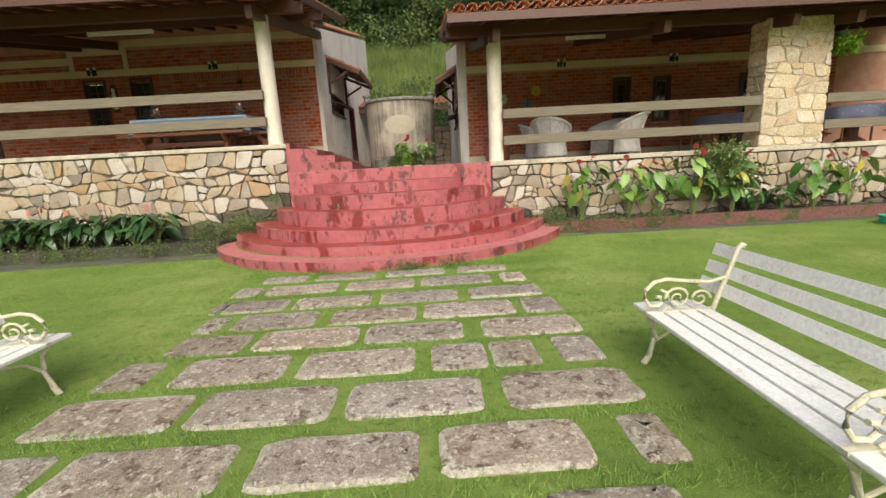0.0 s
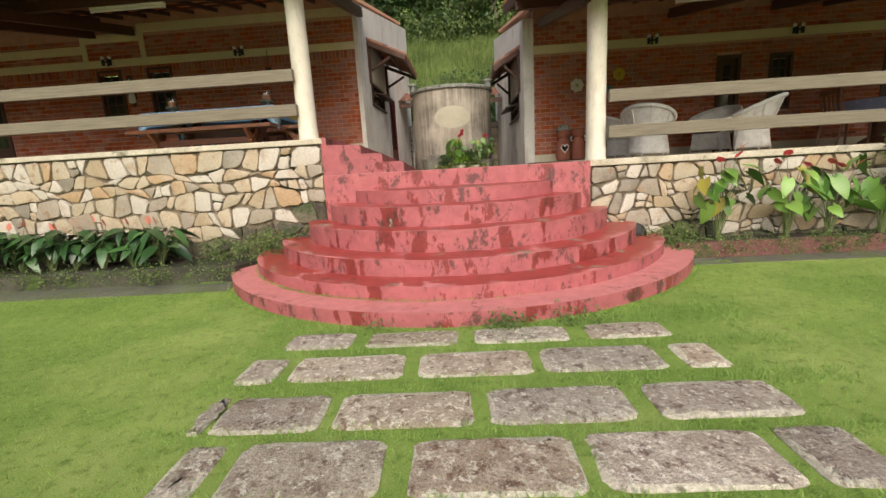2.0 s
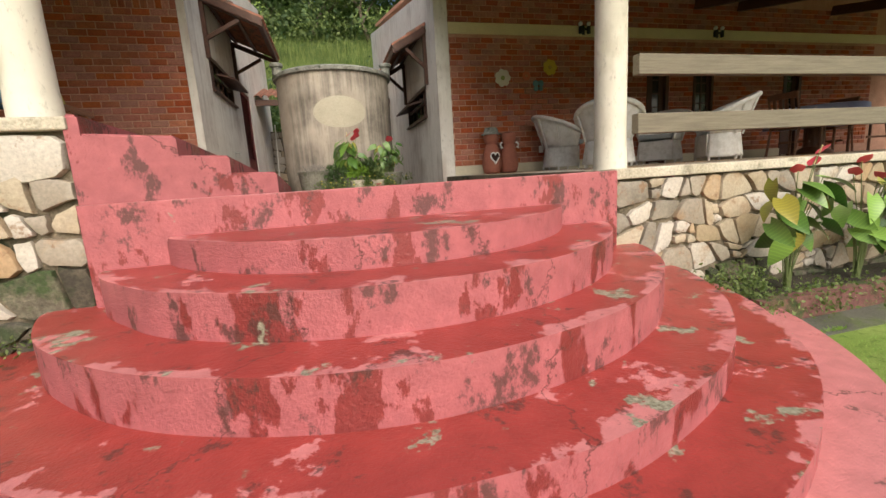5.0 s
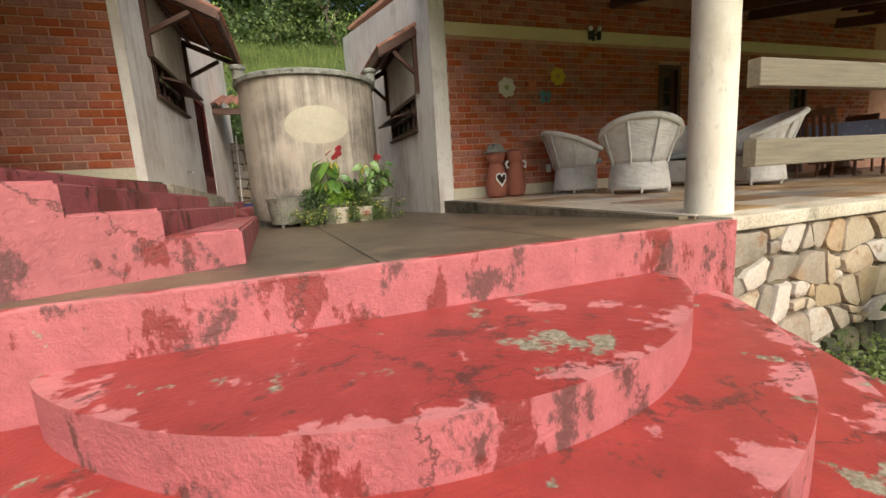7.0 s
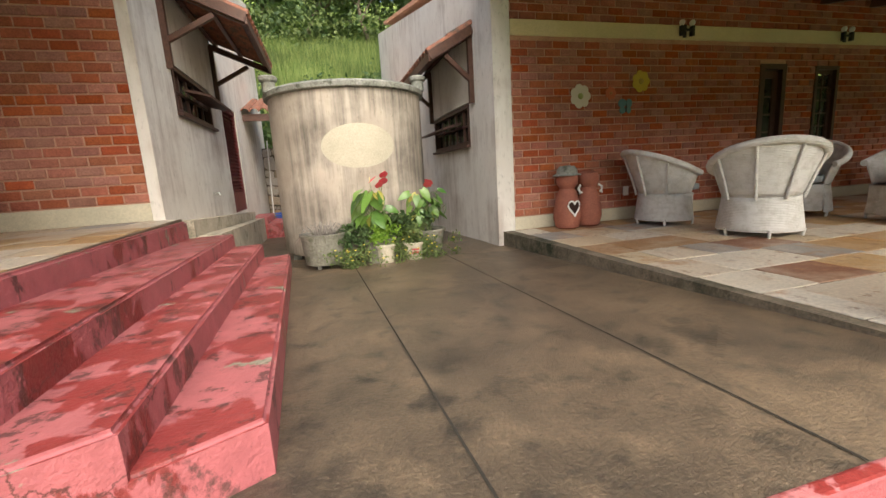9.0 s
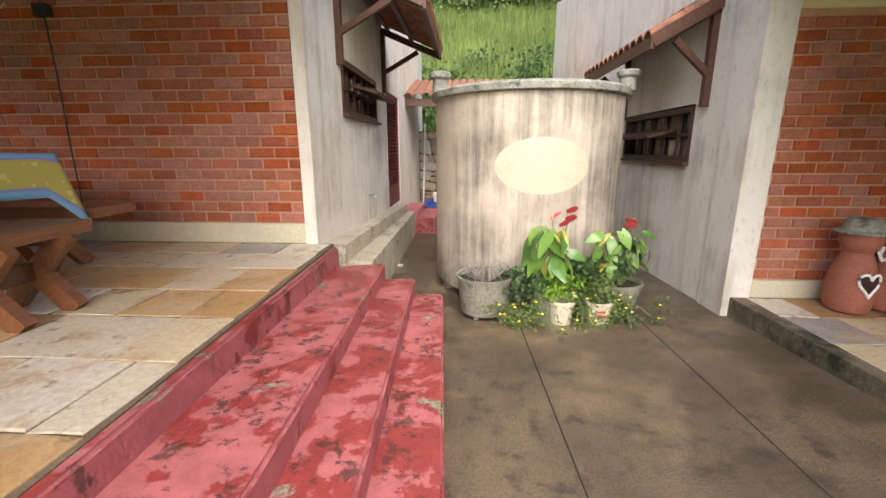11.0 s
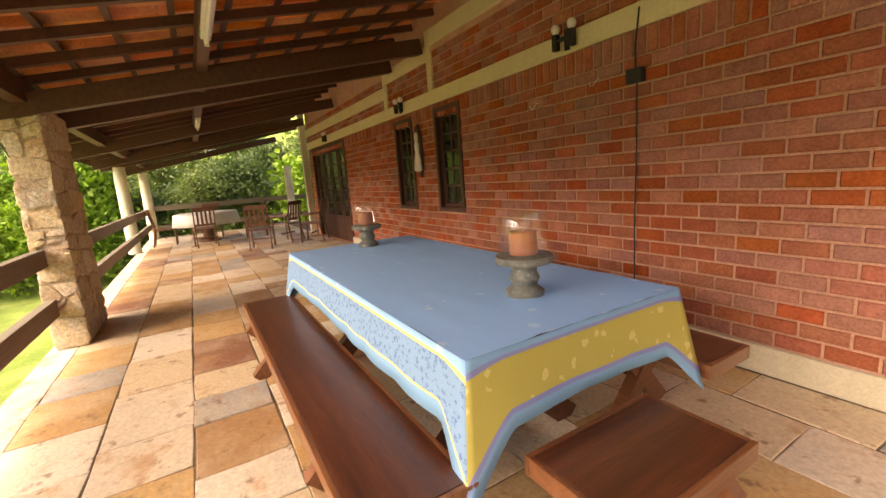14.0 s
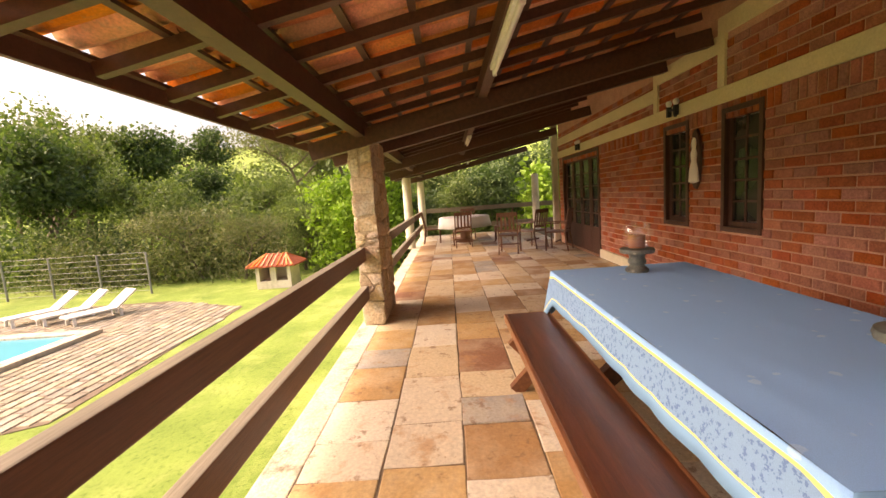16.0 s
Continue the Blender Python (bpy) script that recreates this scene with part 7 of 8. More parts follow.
part("basket", bm, M_CEMPOT, hang)

# ---- alley behind the tank ----
alley = thing("alley_steps", "short red-painted steps by the maroon door", "steps", (0, 0, 0), kind="structure")
for x0, x1, z in ((-2.28, -1.95, 1.30), (-1.95, -1.62, 1.17), (-1.62, -1.32, 1.03)):
    bm = bm_new()
    bbox(bm, x0, x1, 16.1, 17.4, 0.5, z, 0.012)
    part("step", bm, M_RED_SIDE, alley)
lean = thing("alley_roof", "small clay-tiled roof at the end of the alley", "roof")
bm = bm_new()
beam(bm, (-2.28, 17.0, 3.36), (1.2, 17.0, 3.36), 0.07, 0.14)
part("beam", bm, M_BEAM, lean)
for k in range(19):
    bm = bm_new()
    xc = -2.2 + k * 0.18
    rows_ = []
    for y, z in ((16.85, 3.46), (18.6, 3.96)):
        for th in (0, 0.015):
            rows_.append([bm.verts.new((xc - math.cos(math.pi * q / 6) * (0.095 - th), y, z + math.sin(math.pi * q / 6) * (0.08 - th))) for q in range(7)])
    for q in range(6):
        bm.faces.new((rows_[0][q], rows_[0][q + 1], rows_[2][q + 1], rows_[2][q]))
        bm.faces.new((rows_[1][q + 1], rows_[1][q], rows_[3][q], rows_[3][q + 1]))
        bm.faces.new((rows_[0][q + 1], rows_[0][q], rows_[1][q], rows_[1][q + 1]))
    part("tile", bm, M_TILE_OLD, lean)
bm = bm_new()
bbox(bm, -0.2, -0.08, 17.0, 17.12, 0.6, 3.29, 0.01)
part("post", bm, M_BEAM, lean)
coil = thing("blue_hose", "coiled blue hose and white bucket on the ground", "hose", (-1.72, 18.6, landing_z(0, 18.6)))
bm = bm_new()
tube(bm, [((0.3 + 0.03 * math.sin(k * 1.7)) * math.cos(k * 0.4), (0.3 + 0.03 * math.sin(k)) * math.sin(k * 0.4), 0.02 + 0.0035 * k) for k in range(90)], 0.02, 6)
part("coil", bm, plain("blue_hose", (0.03, 0.12, 0.55), 0.4), coil, smooth=True)
bm = bm_new()
lathe(bm, [(0.12, 0.3), (0.15, 0.52), (0.14, 0.52), (0.11, 0.32)], seg=20)
part("bucket", bm, M_WHITE, coil, "white bucket")
for k, (x, dx, mat) in enumerate(((-2.12, 0.02, M_WHITE), (-1.95, 0.4, M_CHAIRWOOD), (-1.8, 0.42, M_CHAIRWOOD), (-1.5, 0.1, M_CHAIRWOOD), (-1.42, 0.2, M_CHAIRWOOD))):
    br = thing("broom_handle", "long handle leaning in the alley corner", "broom", (x, 18.7, landing_z(0, 18.7)), group="handles in the alley")
    bm = bm_new()
    tube(bm, [(0, 0, 0), (dx, 0.5, 1.5 if k else 2.2)], 0.017, 8)
    part("handle", bm, mat, br)
    bm = bm_new()
    bbox(bm, -0.12, 0.12, -0.03, 0.03, 0.0, 0.07, 0.01)
    part("head", bm, M_IRON, br)
tap = thing("garden_tap", "small metal tap on the plaster wall", "tap", (-2.27, 13.55, 1.88))
bm = bm_new()
tube(bm, [(0, 0, 0), (0.07, 0, 0), (0.085, 0, -0.03)], 0.012, 8)
part("spout", bm, plain("tap_metal", (0.45, 0.45, 0.42), 0.35, 0.9), tap)
# a flat plastic lid lying beside the kerb
flat_lid = thing("white_slipper", "flat white plastic lid on the concrete", "litter", (-1.93, 13.4, landing_z(0, 13.4)))
bm = bm_new()
bbox(bm, -0.09, 0.09, -0.035, 0.035, 0, 0.015, 0.006)
part("lid", bm, M_WHITE, flat_lid)

# ---- pool garden ----
bm = bm_new()
prism(bm, [(-17.2, -6.5), (-17.2, -1.5), (-15.6, 1.9), (-8.6, 2.3), (-6.5, -1.5), (-6.5, -6.5)], -0.05, 0.012)
pool_deck = setting("pavement_pool", bm, M_GROUT, "stone paving round the pool")
poolt = thing("swimming_pool", "rectangular blue pool with a pale stone coping", "pool", (0, 0, 0), kind="structure")
for x0, x1, y0, y1 in ((-13.6, -13.2, -6.0, -1.0), (-13.2, -8.6, -1.4, -1.0), (-8.6, -8.2, -6.0, -1.0)):
    bm = bm_new()
    bbox(bm, x0, x1, y0, y1, 0.0, 0.13, 0.012)
    part("coping", bm, M_CAP, poolt)
bm = bm_new()
box(bm, -13.2, -8.6, -6.0, -1.4, 0.01, 0.07)
wm, wn_, wl_, wb = nodes_of("pool_water")
wb.inputs["Base Color"].default_value, wb.inputs["Roughness"].default_value = (0.10, 0.42, 0.52, 1), 0.06
part("water", bm, wm, poolt, "still light blue water")


def lounger(x, y, turn):
    t = thing("sun_lounger", "white plastic sun lounger with raised back by the pool", "lounger", (x, y, 0.012), turn, group="sun loungers")
    bm = bm_new()
    beam(bm, (0, -0.9, 0.28), (0, 0.35, 0.28), 0.6, 0.05)
    part("bed", bm, M_WHITE, t)
    bm = bm_new()
    beam(bm, (0, 0.35, 0.28), (0, 0.95, 0.75), 0.6, 0.05)
    part("backrest", bm, M_WHITE, t)
    for sx in (-1, 1):
        for yy in (-0.75, 0.45):
            bm = bm_new()
            bbox(bm, sx * 0.26 - 0.03, sx * 0.26 + 0.03, yy - 0.04, yy + 0.04, 0, 0.26, 0.008)
            part("leg", bm, M_WHITE, t)


for x, y in ((-15.5, -4.6), (-15.4, -3.5), (-15.2, -2.4)):
    lounger(x, y, 62)

kiosk = thing("garden_kiosk", "little cream hut with a red tiled roof on the lawn", "kiosk", (-18.8, 1.82, 0))
kiosk.scale = (0.9, 0.9, 0.86)
bm = bm_new()
for a, b, c, d, z0, z1 in ((-0.55, 0.55, -0.75, 0.75, 0, 0.35), (-0.55, -0.4, -0.75, 0.75, 0.35, 1.0), (-0.4, 0.55, 0.6, 0.75, 0.35, 1.0), (-0.4, 0.55, -0.75, -0.6, 0.35, 1.0), (0.4, 0.55, -0.12, 0.12, 0.35, 1.0)):
    box(bm, a, b, c, d, z0, z1)
part("wall", bm, M_PLASTER_TOP, kiosk)
bm = bm_new()
lo = [bm.verts.new(p) for p in ((-0.8, -1.05, 1.0), (0.8, -1.05, 1.0), (0.8, 1.05, 1.0), (-0.8, 1.05, 1.0))]
lo2 = [bm.verts.new((v.co.x, v.co.y, 1.06)) for v in lo]
hi = [bm.verts.new(p) for p in ((0, -0.45, 1.5), (0, 0.45, 1.5))]
for i in range(4):
    bm.faces.new((lo[i], lo[(i + 1) % 4], lo2[(i + 1) % 4], lo2[i]))
bm.faces.new(lo)
bm.faces.new((lo2[0], lo2[1], hi[0]))
bm.faces.new((lo2[1], lo2[2], hi[1], hi[0]))
bm.faces.new((lo2[2], lo2[3], hi[1]))
bm.faces.new((lo2[3], lo2[0], hi[0], hi[1]))
rf = part("roof", bm, surface("red_tile_roof", (0.50, 0.12, 0.06), (0.38, 0.08, 0.04), 6, 0.8, 0.4, 30), kiosk, "red tiled hip roof")
for s in (-1, 1):
    bm = bm_new()
    for k in range(10):
        y = -0.98 + k * 0.215
        top_y = max(-0.45, min(0.45, y))
        tube(bm, [(s * 0.8, y, 1.075), (s * 0.02, top_y, 1.505)], 0.045, 6)
    tagged(part("tile_ridges", bm, M_TILE, rf), "rows of half-round red tiles", kind="stuff")
fence = thing("garden_fence", "grey wire fence on posts behind the loungers", "fence", (0, 0, 0))
M_FENCE = plain("dull_fence_metal", (0.24, 0.25, 0.24), 0.6, 0.3)
for k in range(6):
    bm = bm_new()
    tube(bm, [(-19.5 + 0.1 * k, -14 + k * 2.1, -0.1), (-19.5 + 0.1 * k, -14 + k * 2.1, 1.7)], 0.04, 8)
    part("post", bm, M_FENCE, fence)
for z in np.arange(0.15, 1.7, 0.22):
    bm = bm_new()
    tube(bm, [(-19.5, -14, z), (-19.0, -3.5, z)], 0.008, 4)
    part("wire", bm, M_FENCE, fence)
prng = random.Random(3)
pv, pf = [], []
y = -6.4
while y < 2.2:
    x = -17.0 + prng.uniform(0, 0.3)
    while x < -6.8:
        w, d = prng.uniform(0.28, 0.5), 0.24
        cx, cy = x + w / 2, y + d / 2
        inside = (cy < 1.9 + (cx + 15.6) * 0.05) and (cx > -17.1 + max(0, (cy + 1.5)) * 0.47) and (cx < -6.6 - max(0, cy + 1.5) * 0.5) and not (-13.6 < cx < -8.2 and cy < -0.9)
        if inside:
            b = len(pv)
            z = 0.03 + prng.uniform(-0.005, 0.006)
            pv += [(x, y, 0.0), (x + w - 0.03, y, 0.0), (x + w - 0.03, y + d - 0.03, 0.0), (x, y + d - 0.03, 0.0), (x + 0.01, y + 0.01, z), (x + w - 0.04, y + 0.01, z), (x + w - 0.04, y + d - 0.04, z), (x + 0.01, y + d - 0.04, z)]
            pf += [(b, b + 1, b + 5, b + 4), (b + 1, b + 2, b + 6, b + 5), (b + 2, b + 3, b + 7, b + 6), (b + 3, b, b + 4, b + 7), (b + 4, b + 5, b + 6, b + 7)]
        x += w
    y += 0.25
me = bpy.data.meshes.new("paving_stones")
me.from_pydata(pv, [], pf)
me.materials.append(surface("pool_paving_stone", (0.38, 0.33, 0.24), (0.25, 0.21, 0.15), 3, 0.9, 0.5, 40, vary=0.25, hue=0.01, island=True))
ob = new("paving_stones", me)
ob.parent = pool_deck
tagged(ob, "small stone paving blocks round the pool", kind="stuff")


# ---- pieces: stones, bricks, flags, slabs ----
def clip(poly, px, py, nx, ny):
    """The part of a polygon on the near side of a line."""
    out = []
    for i in range(len(poly)):
        a, b = poly[i], poly[(i + 1) % len(poly)]
        da, db = (a[0] - px) * nx + (a[1] - py) * ny, (b[0] - px) * nx + (b[1] - py) * ny
        if da <= 0:
            out.append(a)
        if (da < 0 < db) or (db < 0 < da):
            k = da / (da - db)
            out.append((a[0] + k * (b[0] - a[0]), a[1] + k * (b[1] - a[1])))
    return out


def rubble(u0, u1, v0, v1, w, h, rng, gap=0.011):
    """Roughly coursed stones that fill a rectangle: wavy beds, leaning joints, some stones split or missing a corner."""
    rows = max(1, round((v1 - v0) / h))
    cuts = [0.0]
    for _ in range(rows):
        cuts.append(cuts[-1] + rng.uniform(0.62, 1.35))
    cuts = [v0 + (v1 - v0) * c / cuts[-1] for c in cuts]
    ph = [rng.uniform(0, 9) for _ in cuts]

    def bed(j, u):
        if j == 0 or j == rows:
            return cuts[j]
        return cuts[j] + h * (0.20 * math.sin(u * 2.1 / w * 0.6 + ph[j]) + 0.13 * math.sin(u * 5.3 / w * 0.5 + 2 * ph[j]))

    cells = []
    for j in range(rows):
        u, lean = u0, 0.0
        while u < u1 - 0.04:
            wid = w * rng.choice((0.45, 0.7, 0.9, 1.1, 1.3, 1.6))
            ue = min(u + wid, u1)
            if u1 - ue < 0.09:
                ue = u1
            nxt = 0.0 if ue >= u1 else rng.uniform(-0.065, 0.065)
            quads = [(u - lean, ue - nxt, u + lean, ue + nxt, 0.0, 1.0)]
            if ue - u < 0.8 * w and cuts[j + 1] - cuts[j] > 0.8 * h and rng.random() < 0.5:
                k = rng.uniform(0.35, 0.65)
                quads = [(u - lean, ue - nxt, u + lean * 0, ue, 0.0, k), (u, ue, u + lean, ue + nxt, k, 1.0)]
            for a, b, c, d, lo, hi in quads:
                g = gap * rng.uniform(0.5, 1.3)

                def at(uu, f):
                    return bed(j, uu) + (bed(j + 1, uu) - bed(j, uu)) * f
                corners = [(a + g, at(a, lo) + g), (b - g, at(b, lo) + g), (d - g, at(d, hi) - g), (c + g, at(c, hi) - g)]
                poly = []
                for q in range(4):
                    p, r = corners[q], corners[(q + 1) % 4]
                    for t in (rng.uniform(0.07, 0.22), rng.uniform(0.4, 0.6), rng.uniform(0.78, 0.93)):
                        poly.append((p[0] + t * (r[0] - p[0]) + rng.uniform(-0.009, 0.009), p[1] + t * (r[1] - p[1]) + rng.uniform(-0.009, 0.009)))
                cells.append(((0, 0), poly))
            u, lean = ue, nxt
    return cells


def stone_mesh(name, cell, depth, proud, rng, material):
    """One stone: its outline, sides, a rounded shoulder and an uneven face. It stands along u (x), v (z), facing -y."""
    (cx, cy), poly = cell
    cx, cy = sum(p[0] for p in poly) / len(poly), sum(p[1] for p in poly) / len(poly)
    bm = bm_new()
    rings = []
    tilt_u, tilt_v = rng.uniform(-0.06, 0.06), rng.uniform(-0.06, 0.06)
    for scale, out in ((1.0, -depth), (1.0, proud * 0.5), (0.955, proud * 0.9), (0.78, proud)):
        rings.append([bm.verts.new(((u - cx) * scale, -(out + tilt_u * (u - cx) + tilt_v * (v - cy) if out > 0 else out), (v - cy) * scale)) for u, v in poly])
    for a, b in zip(rings, rings[1:]):
        for i in range(len(poly)):
            j = (i + 1) % len(poly)
            bm.faces.new((a[i], a[j], b[j], b[i]))
    bm.faces.new(rings[-1])
    return mesh_of(name, bm, material, True), cx, cy


def stone_wall(parent, x0, x1, z0, z1, y, w, h, seed, proud=0.03, material=None):
    rng = random.Random(seed)
    for cell in rubble(x0, x1, z0, z1, w, h, rng):
        low = sum(p[1] for p in cell[1]) / len(cell[1]) < 0.40 + 0.22 * noise.noise(Vector((cell[1][0][0] * 0.9, 3, seed))) + (0.55 * math.exp(-abs(cell[1][0][0] + 2.0) / 1.0) if seed == 3 else -0.18)
        me, cx, cz = stone_mesh("stone", cell, 0.03, proud * rng.uniform(0.7, 1.3), rng, material or (M_STONE_DAMP if low else M_STONE))
        piece("stone", me, parent, Matrix.Translation((cx, y, cz)))


def stone_face(parent, origin, turn, x0, x1, z0, z1, w, h, seed, proud=0.03, material=None):
    """Stones on a face whose foot starts at origin and runs along x turned by so many degrees."""
    rng = random.Random(seed)
    base = pose(*origin, 0, 0, turn)
    for cell in rubble(x0, x1, z0, z1, w, h, rng):
        me, cx, cz = stone_mesh("stone", cell, 0.03, proud * rng.uniform(0.7, 1.3), rng, material or M_STONE)
        piece("stone", me, parent, base @ Matrix.Translation((cx, 0, cz)))


stone_wall(wall_l, -7.6, -2.0, 0.02, 1.615, FACE + 0.02, 0.22, 0.20, 3)
stone_wall(wall_r, 1.47, 9.6, 0.02, 1.135, FACE + 0.02, 0.195, 0.18, 5)
stone_wall(wall_alley, -2.28, 1.22, 0.9, 2.88, 19.39, 0.34, 0.26, 9)


M_PIER_MORTAR = surface("sandy_mortar", (0.56, 0.46, 0.33), (0.42, 0.33, 0.22), 6, 0.95, 0.5, 60)


def stone_pier(x0, x1, y0, y1, z0, z1, label, seed):
    t = thing("stone_pier", label, "pier", kind="structure")
    bm = bm_new()
    box(bm, x0 + 0.03, x1 - 0.03, y0 + 0.03, y1 - 0.03, z0, z1)
    core = part("core", bm, M_PIER_MORTAR, t, "sandy mortar core")
    stone_face(t, (x0, y0 + 0.025, 0), 0, 0.01, x1 - x0 - 0.01, z0 + 0.01, z1, 0.28, 0.2, seed, 0.010, M_STONE_PIER)
    stone_face(t, (x1 - 0.025, y0, 0), 90, 0.01, y1 - y0 - 0.01, z0 + 0.01, z1, 0.26, 0.2, seed + 1, 0.010, M_STONE_PIER)
    stone_face(t, (x1, y1 - 0.025, 0), 180, 0.01, x1 - x0 - 0.01, z0 + 0.01, z1, 0.28, 0.2, seed + 2, 0.010, M_STONE_PIER)
    stone_face(t, (x0 + 0.025, y1, 0), 270, 0.01, y1 - y0 - 0.01, z0 + 0.01, z1, 0.26, 0.2, seed + 3, 0.010, M_STONE_PIER)
    return t


M_STONE_PIER = surface("pier_stone", (0.66, 0.54, 0.37), (0.50, 0.37, 0.23), 5, 0.8, 0.6, 35, vary=0.15, hue=0.012, second=(0.62, 0.56, 0.45), second_at=(0.5, 0.62), stain=(0.40, 0.22, 0.10), stain_scale=2.5, stain_at=(0.6, 0.72), bump_dist=0.02)
stone_pier(-8.05, -7.1, 7.68, 7.96, HIGH, roof_l(7.7) - 0.2, "square pier of yellow fieldstone carrying the roof", 21)
stone_pier(-1.26, -0.70, 18.0, 18.4, landing_z(0, 18.2), 3.4, "whitish fieldstone pier at the end of the alley", 41)
stone_pier(6.08, 7.20, 7.70, 8.15, LOW, roof_r(7.8) - 0.2, "square pier of yellow fieldstone carrying the roof", 31)


# bricks
def brick_mesh(length, height, name="brick"):
    bm = bm_new()
    l, h, d, c = length / 2, height / 2, 0.012, 0.006
    back = [bm.verts.new((x, 0.02, z)) for x, z in ((-l, -h), (l, -h), (l, h), (-l, h))]
    mid = [bm.verts.new((x, -d + c, z)) for x, z in ((-l, -h), (l, -h), (l, h), (-l, h))]
    front = [bm.verts.new((x, -d, z)) for x, z in ((-l + c, -h + c), (l - c, -h + c), (l - c, h - c), (-l + c, h - c))]
    for a, b in ((back, mid), (mid, front)):
        for i in range(4):
            j = (i + 1) % 4
            bm.faces.new((a[i], a[j], b[j], b[i]))
    bm.faces.new(front)
    return bm


def brick_wall(parent, x0, x1, y, z0, z1, holes, near, far_name, soldier=None):
    """Running bond on the face y; those inside near (x0, x1) stand singly, the rest are one mesh."""
    pitch, course, joint = 0.215, 0.0885, 0.015
    rng = random.Random(int(abs(x0) * 10))
    shared, count = {}, 0
    verts, faces = [], []

    def put(xa, xb, z, h):
        nonlocal count
        if xb - xa < 0.03:
            return
        length = round(xb - xa, 2)
        cx = (xa + xb) / 2
        dy = rng.uniform(-0.003, 0.002)
        if near[0] <= cx <= near[1] and count < 300:
            key = (length, h)
            if key not in shared:
                shared[key] = mesh_of("brick", brick_mesh(length, h), M_BRICK)
            piece("brick", shared[key], parent, pose(cx, y + 0.012 + dy, z, 0, rng.uniform(-0.5, 0.5), 0))
            count += 1
            return
        b = len(verts)
        l, hh, c = length / 2, h / 2, 0.006
        for yy, ins in ((0.02, 0), (-0.006, 0), (-0.012, c)):
            for sx, sz in ((-1, -1), (1, -1), (1, 1), (-1, 1)):
                verts.append((cx + sx * (l - ins), y + 0.012 + yy + dy, z + sz * (hh - ins)))
        for k in (0, 4):
            for i in range(4):
                j = (i + 1) % 4
                faces.append((b + k + i, b + k + j, b + k + 4 + j, b + k + 4 + i))
        faces.append((b + 8, b + 9, b + 10, b + 11))

    rows = int((z1 - z0) / course)
    for r in range(rows):
        z = z0 + (r + 0.5) * course
        spans = [(x0, x1)]
        for hx0, hx1, hz0, hz1 in holes:
            if hz0 - 0.02 < z < hz1 + 0.02:
                spans = [s for a, b in spans for s in ((a, min(b, hx0)), (max(a, hx1), b)) if s[1] - s[0] > 0.03]
        for a, b in spans:
            x = b + pitch * (0.5 if r % 2 else 0.0)
            while x > a:
                xa, xb = max(a, x - pitch + joint), min(b, x)
                put(xa, xb, z, course - joint)
                x -= pitch
    if soldier:
        x = x1
        while x > x0 + 0.1:
            put(x - 0.07, x, soldier + 0.085, 0.165)
            x -= 0.085
    me = bpy.data.meshes.new("bricks")
    me.from_pydata(verts, [], faces)
    me.materials.append(M_BRICK_J)
    ob = new("bricks", me)
    ob.parent = parent
    return tagged(ob, "red clay bricks further along the wall", kind="stuff")


brick_wall(wall_brick_l, -13.38, -2.365, BRICK_L, 1.86, 3.63, WIN_L + [DOOR_L], (-4.6, -2.3), "far", 3.632)
brick_wall(wall_brick_r, 1.425, 11.0, BRICK_R, 1.38, 3.46, WIN_R, (1.4, 4.0), "far")


def brick_strip(parent, x0, x1, y, z0, z1):
    verts, faces = [], []
    rows = int((z1 - z0) / 0.0885)
    for r in range(rows):
        z = z0 + (r + 0.5) * 0.0885
        x = x1 + (0.11 if r % 2 else 0)
        while x > x0:
            xa, xb = max(x0, x - 0.2), min(x1, x)
            if xb - xa > 0.03:
                b = len(verts)
                for yy, ins in ((0.02, 0), (-0.006, 0), (-0.012, 0.006)):
                    for px, pz in ((xa + ins, z - 0.037 + ins), (xb - ins, z - 0.037 + ins), (xb - ins, z + 0.037 - ins), (xa + ins, z + 0.037 - ins)):
                        verts.append((px, y + 0.012 + yy, pz))
                for k in (0, 4):
                    for i in range(4):
                        j = (i + 1) % 4
                        faces.append((b + k + i, b + k + j, b + k + 4 + j, b + k + 4 + i))
                faces.append((b + 8, b + 9, b + 10, b + 11))
            x -= 0.215
    me = bpy.data.meshes.new("bricks_above_band")
    me.from_pydata(verts, [], faces)
    me.materials.append(M_BRICK_J)
    ob = new("bricks", me)
    ob.parent = parent
    tagged(ob, "red clay bricks above the plaster band", kind="stuff")


brick_strip(wall_brick_l, -13.38, -2.365, BRICK_L, 3.957, 4.46)
brick_strip(wall_brick_r, 1.425, 11.0, BRICK_R, 3.632, 4.15)


# floor flags
def flag_mesh(w, d, rng, material, thick=0.02, name="flagstone", r=0.005):
    bm = bm_new()
    x, y = w / 2, d / 2
    out = [(-x, -y), (0, -y), (x, -y), (x, 0), (x, y), (0, y), (-x, y), (-x, 0)]
    out = [(a + rng.uniform(-0.009, 0.006), b + rng.uniform(-0.008, 0.004)) for a, b in out]
    lo = [bm.verts.new((a, b, -thick)) for a, b in out]
    mid = [bm.verts.new((a, b, -r * 0.6)) for a, b in out]
    top = [bm.verts.new((a * (1 - r / x), b * (1 - r / y), rng.uniform(-0.001, 0.001))) for a, b in out]
    for a, b in ((lo, mid), (mid, top)):
        for i in range(8):
            j = (i + 1) % 8
            bm.faces.new((a[i], a[j], b[j], b[i]))
    bm.faces.new(top)
    return mesh_of(name, bm, material)


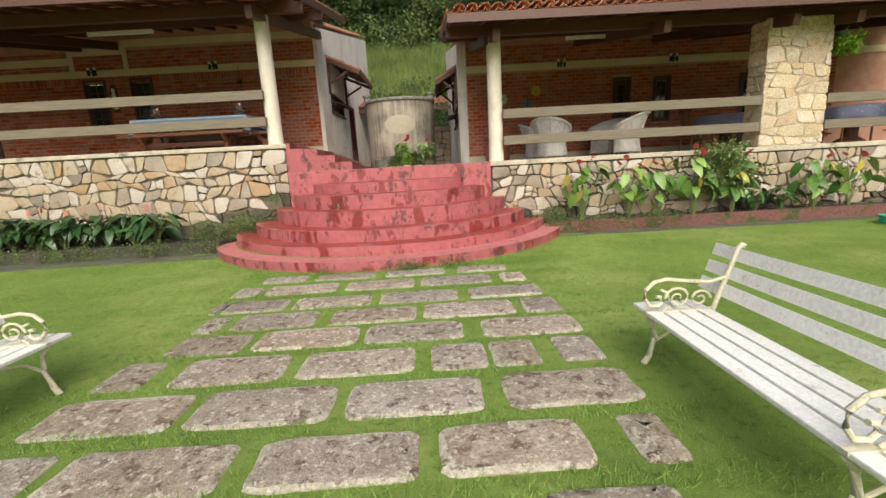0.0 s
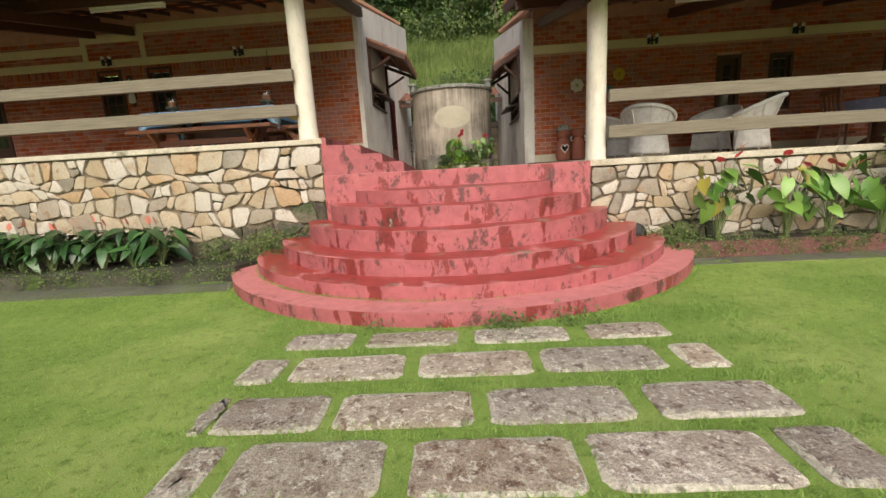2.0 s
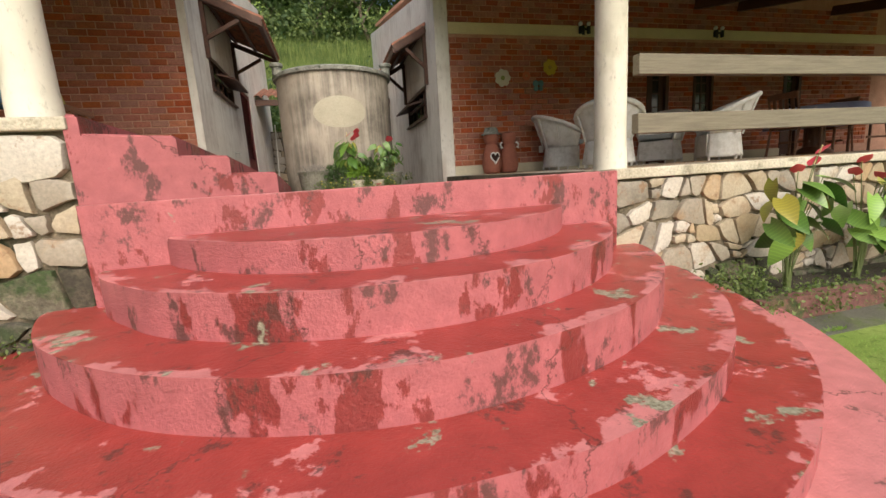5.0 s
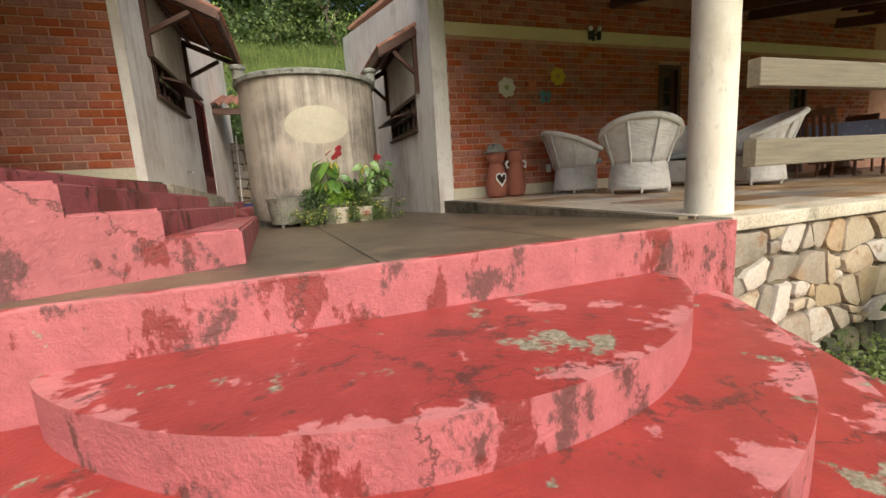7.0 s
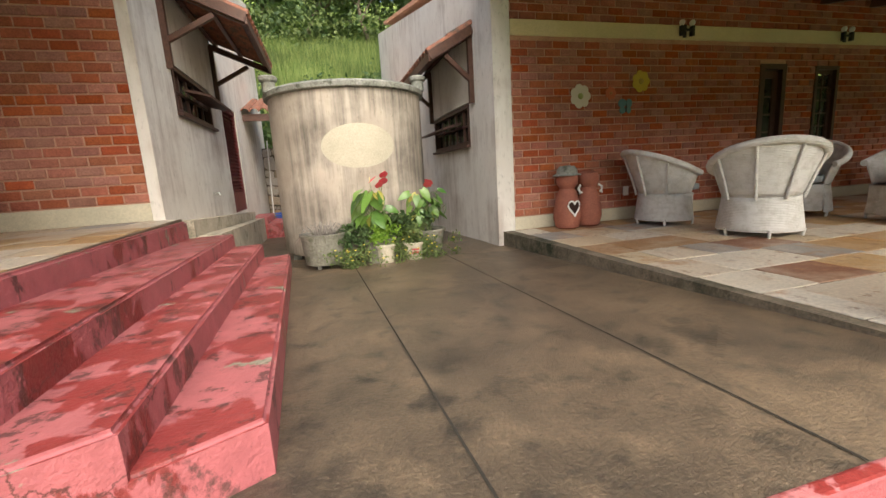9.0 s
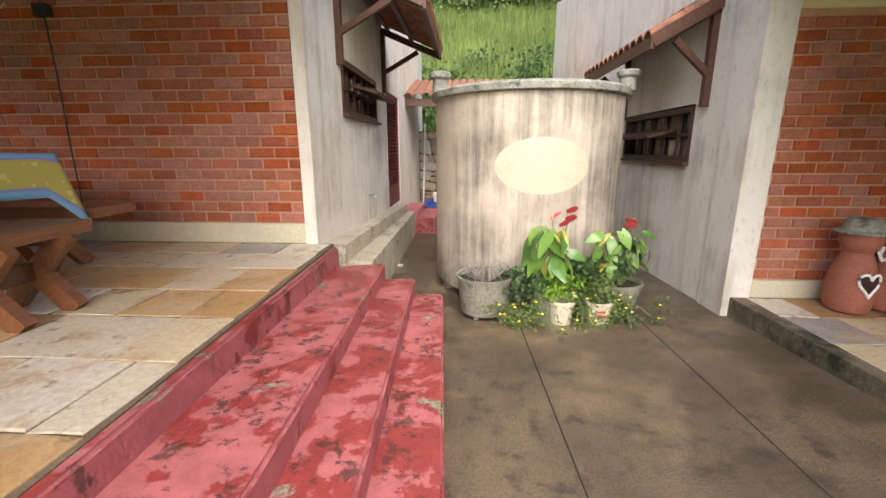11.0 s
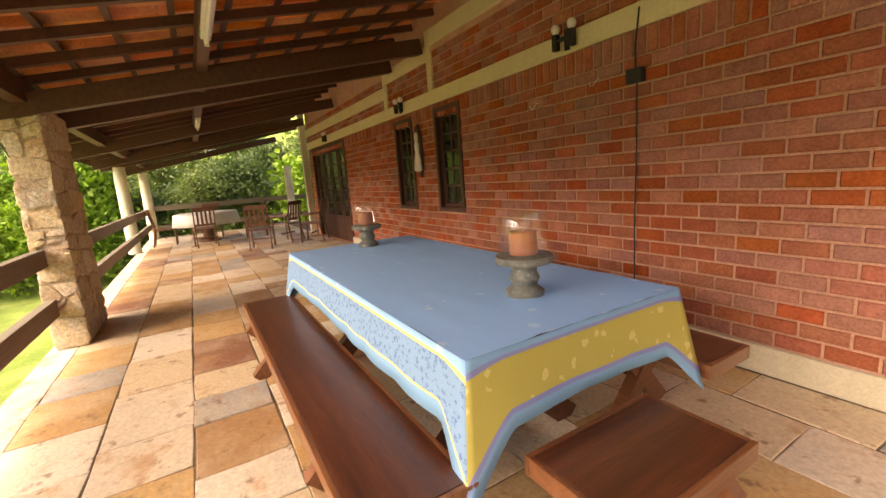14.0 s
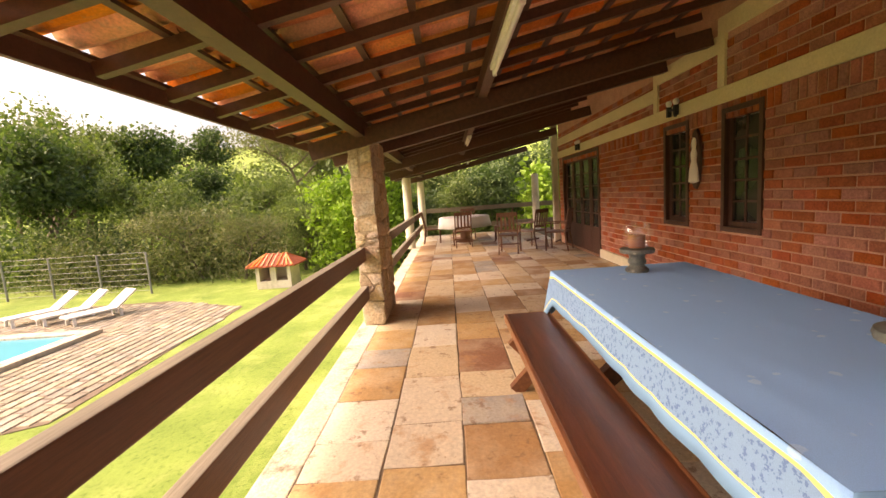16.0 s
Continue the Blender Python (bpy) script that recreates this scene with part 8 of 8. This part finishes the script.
def flag_floor(parent, z, row_edges, x_at, x_far, limit, seed, far_x):
    """Rows of sandstone flags of uneven length, from the stair side outward."""
    rng = random.Random(seed)
    far_v, far_f = [], []
    for ya, yb in zip(row_edges, row_edges[1:]):
        x = x_at((ya + yb) / 2)
        step = -1 if x_far < x else 1
        first = True
        while (x - x_far) * step < 0:
            w = rng.choice((0.34, 0.42, 0.5, 0.56, 0.66, 0.74)) * (rng.uniform(0.4, 1.0) if first else 1)
            first = False
            xe = x + step * w
            xa, xb = min(x, xe) + 0.004, max(x, xe) - 0.004
            dz = rng.uniform(-0.002, 0.003)
            me = flag_mesh(xb - xa, yb - ya - 0.009, rng, M_FLAG)
            piece("flagstone", me, parent, Matrix.Translation(((xa + xb) / 2, (ya + yb) / 2, z + dz)))
            x = xe


ROWS_UP = [7.862, 8.30, 8.73, 9.15, 9.56, 9.98, 10.36, 10.80, 11.20, 11.555]
flag_floor(floor_up, HIGH, ROWS_UP, lambda y: -2.005 - 0.0384 * (y - 7.65), -17.2, 300, 11, -12)
ROWS_LOW = [7.862, 8.25, 8.7, 9.1, 9.55, 9.95, 10.4, 10.85, 11.3, 11.715]
flag_floor(floor_low, LOW, ROWS_LOW, lambda y: 1.45 - 0.018 * (y - 7.86), 10.5, 300, 12, 9)

# path slabs
path = thing("garden_path", "worn granite slabs set in the lawn with grass in the joints", "path", kind="structure")
srng = random.Random(17)


def slab_mesh(w, d):
    bm = bm_new()
    x, y = w / 2 * 1.03, d / 2 * 1.06
    ring = []
    n = 36
    for k in range(n):
        a = 2 * math.pi * k / n
        ca, sa = math.cos(a), math.sin(a)
        e = 0.25
        px = x * math.copysign(abs(ca) ** e, ca) * (1 + srng.uniform(-0.03, 0.012))
        py = y * math.copysign(abs(sa) ** e, sa) * (1 + srng.uniform(-0.045, 0.015))
        ring.append((px, py))
    layers = [(0.0, -0.05), (0.0, 0.008), (0.012, 0.018), (0.036, 0.021), (0.075, 0.023)]
    rings = []
    for inset, z in layers:
        ring_v = []
        for a, b in ring:
            k = inset * (srng.uniform(0.3, 1.5) if inset > 0.02 else 1)
            ring_v.append(bm.verts.new((a * (1 - k / x), b * (1 - k / y), z + (srng.uniform(-0.004, 0.003) if z > 0 else 0))))
        rings.append(ring_v)
    for lv, (a, b) in enumerate(zip(rings, rings[1:])):
        for i in range(n):
            j = (i + 1) % n
            bm.faces.new((a[i], a[j], b[j], b[i])).material_index = 1 if lv < 3 and noise.noise(Vector((i * 0.33, x * 40, y * 70))) > (-0.12 if lv < 2 else 0.0) else 0
    bm.faces.new(rings[-1])
    return mesh_of("slab", bm, [M_SLAB, M_SLAB_RIM], True)


for y0, y1, spans in SLABS:
    for x0, x1 in spans:
        piece("slab", slab_mesh(x1 - x0, y1 - y0), path, pose((x0 + x1) / 2, (y0 + y1) / 2 + 0.022 * (x0 + x1) / 2 + srng.uniform(-0.008, 0.008), srng.uniform(-0.008, 0.0), 0, 0, 1.2 + srng.uniform(-0.8, 0.8)))
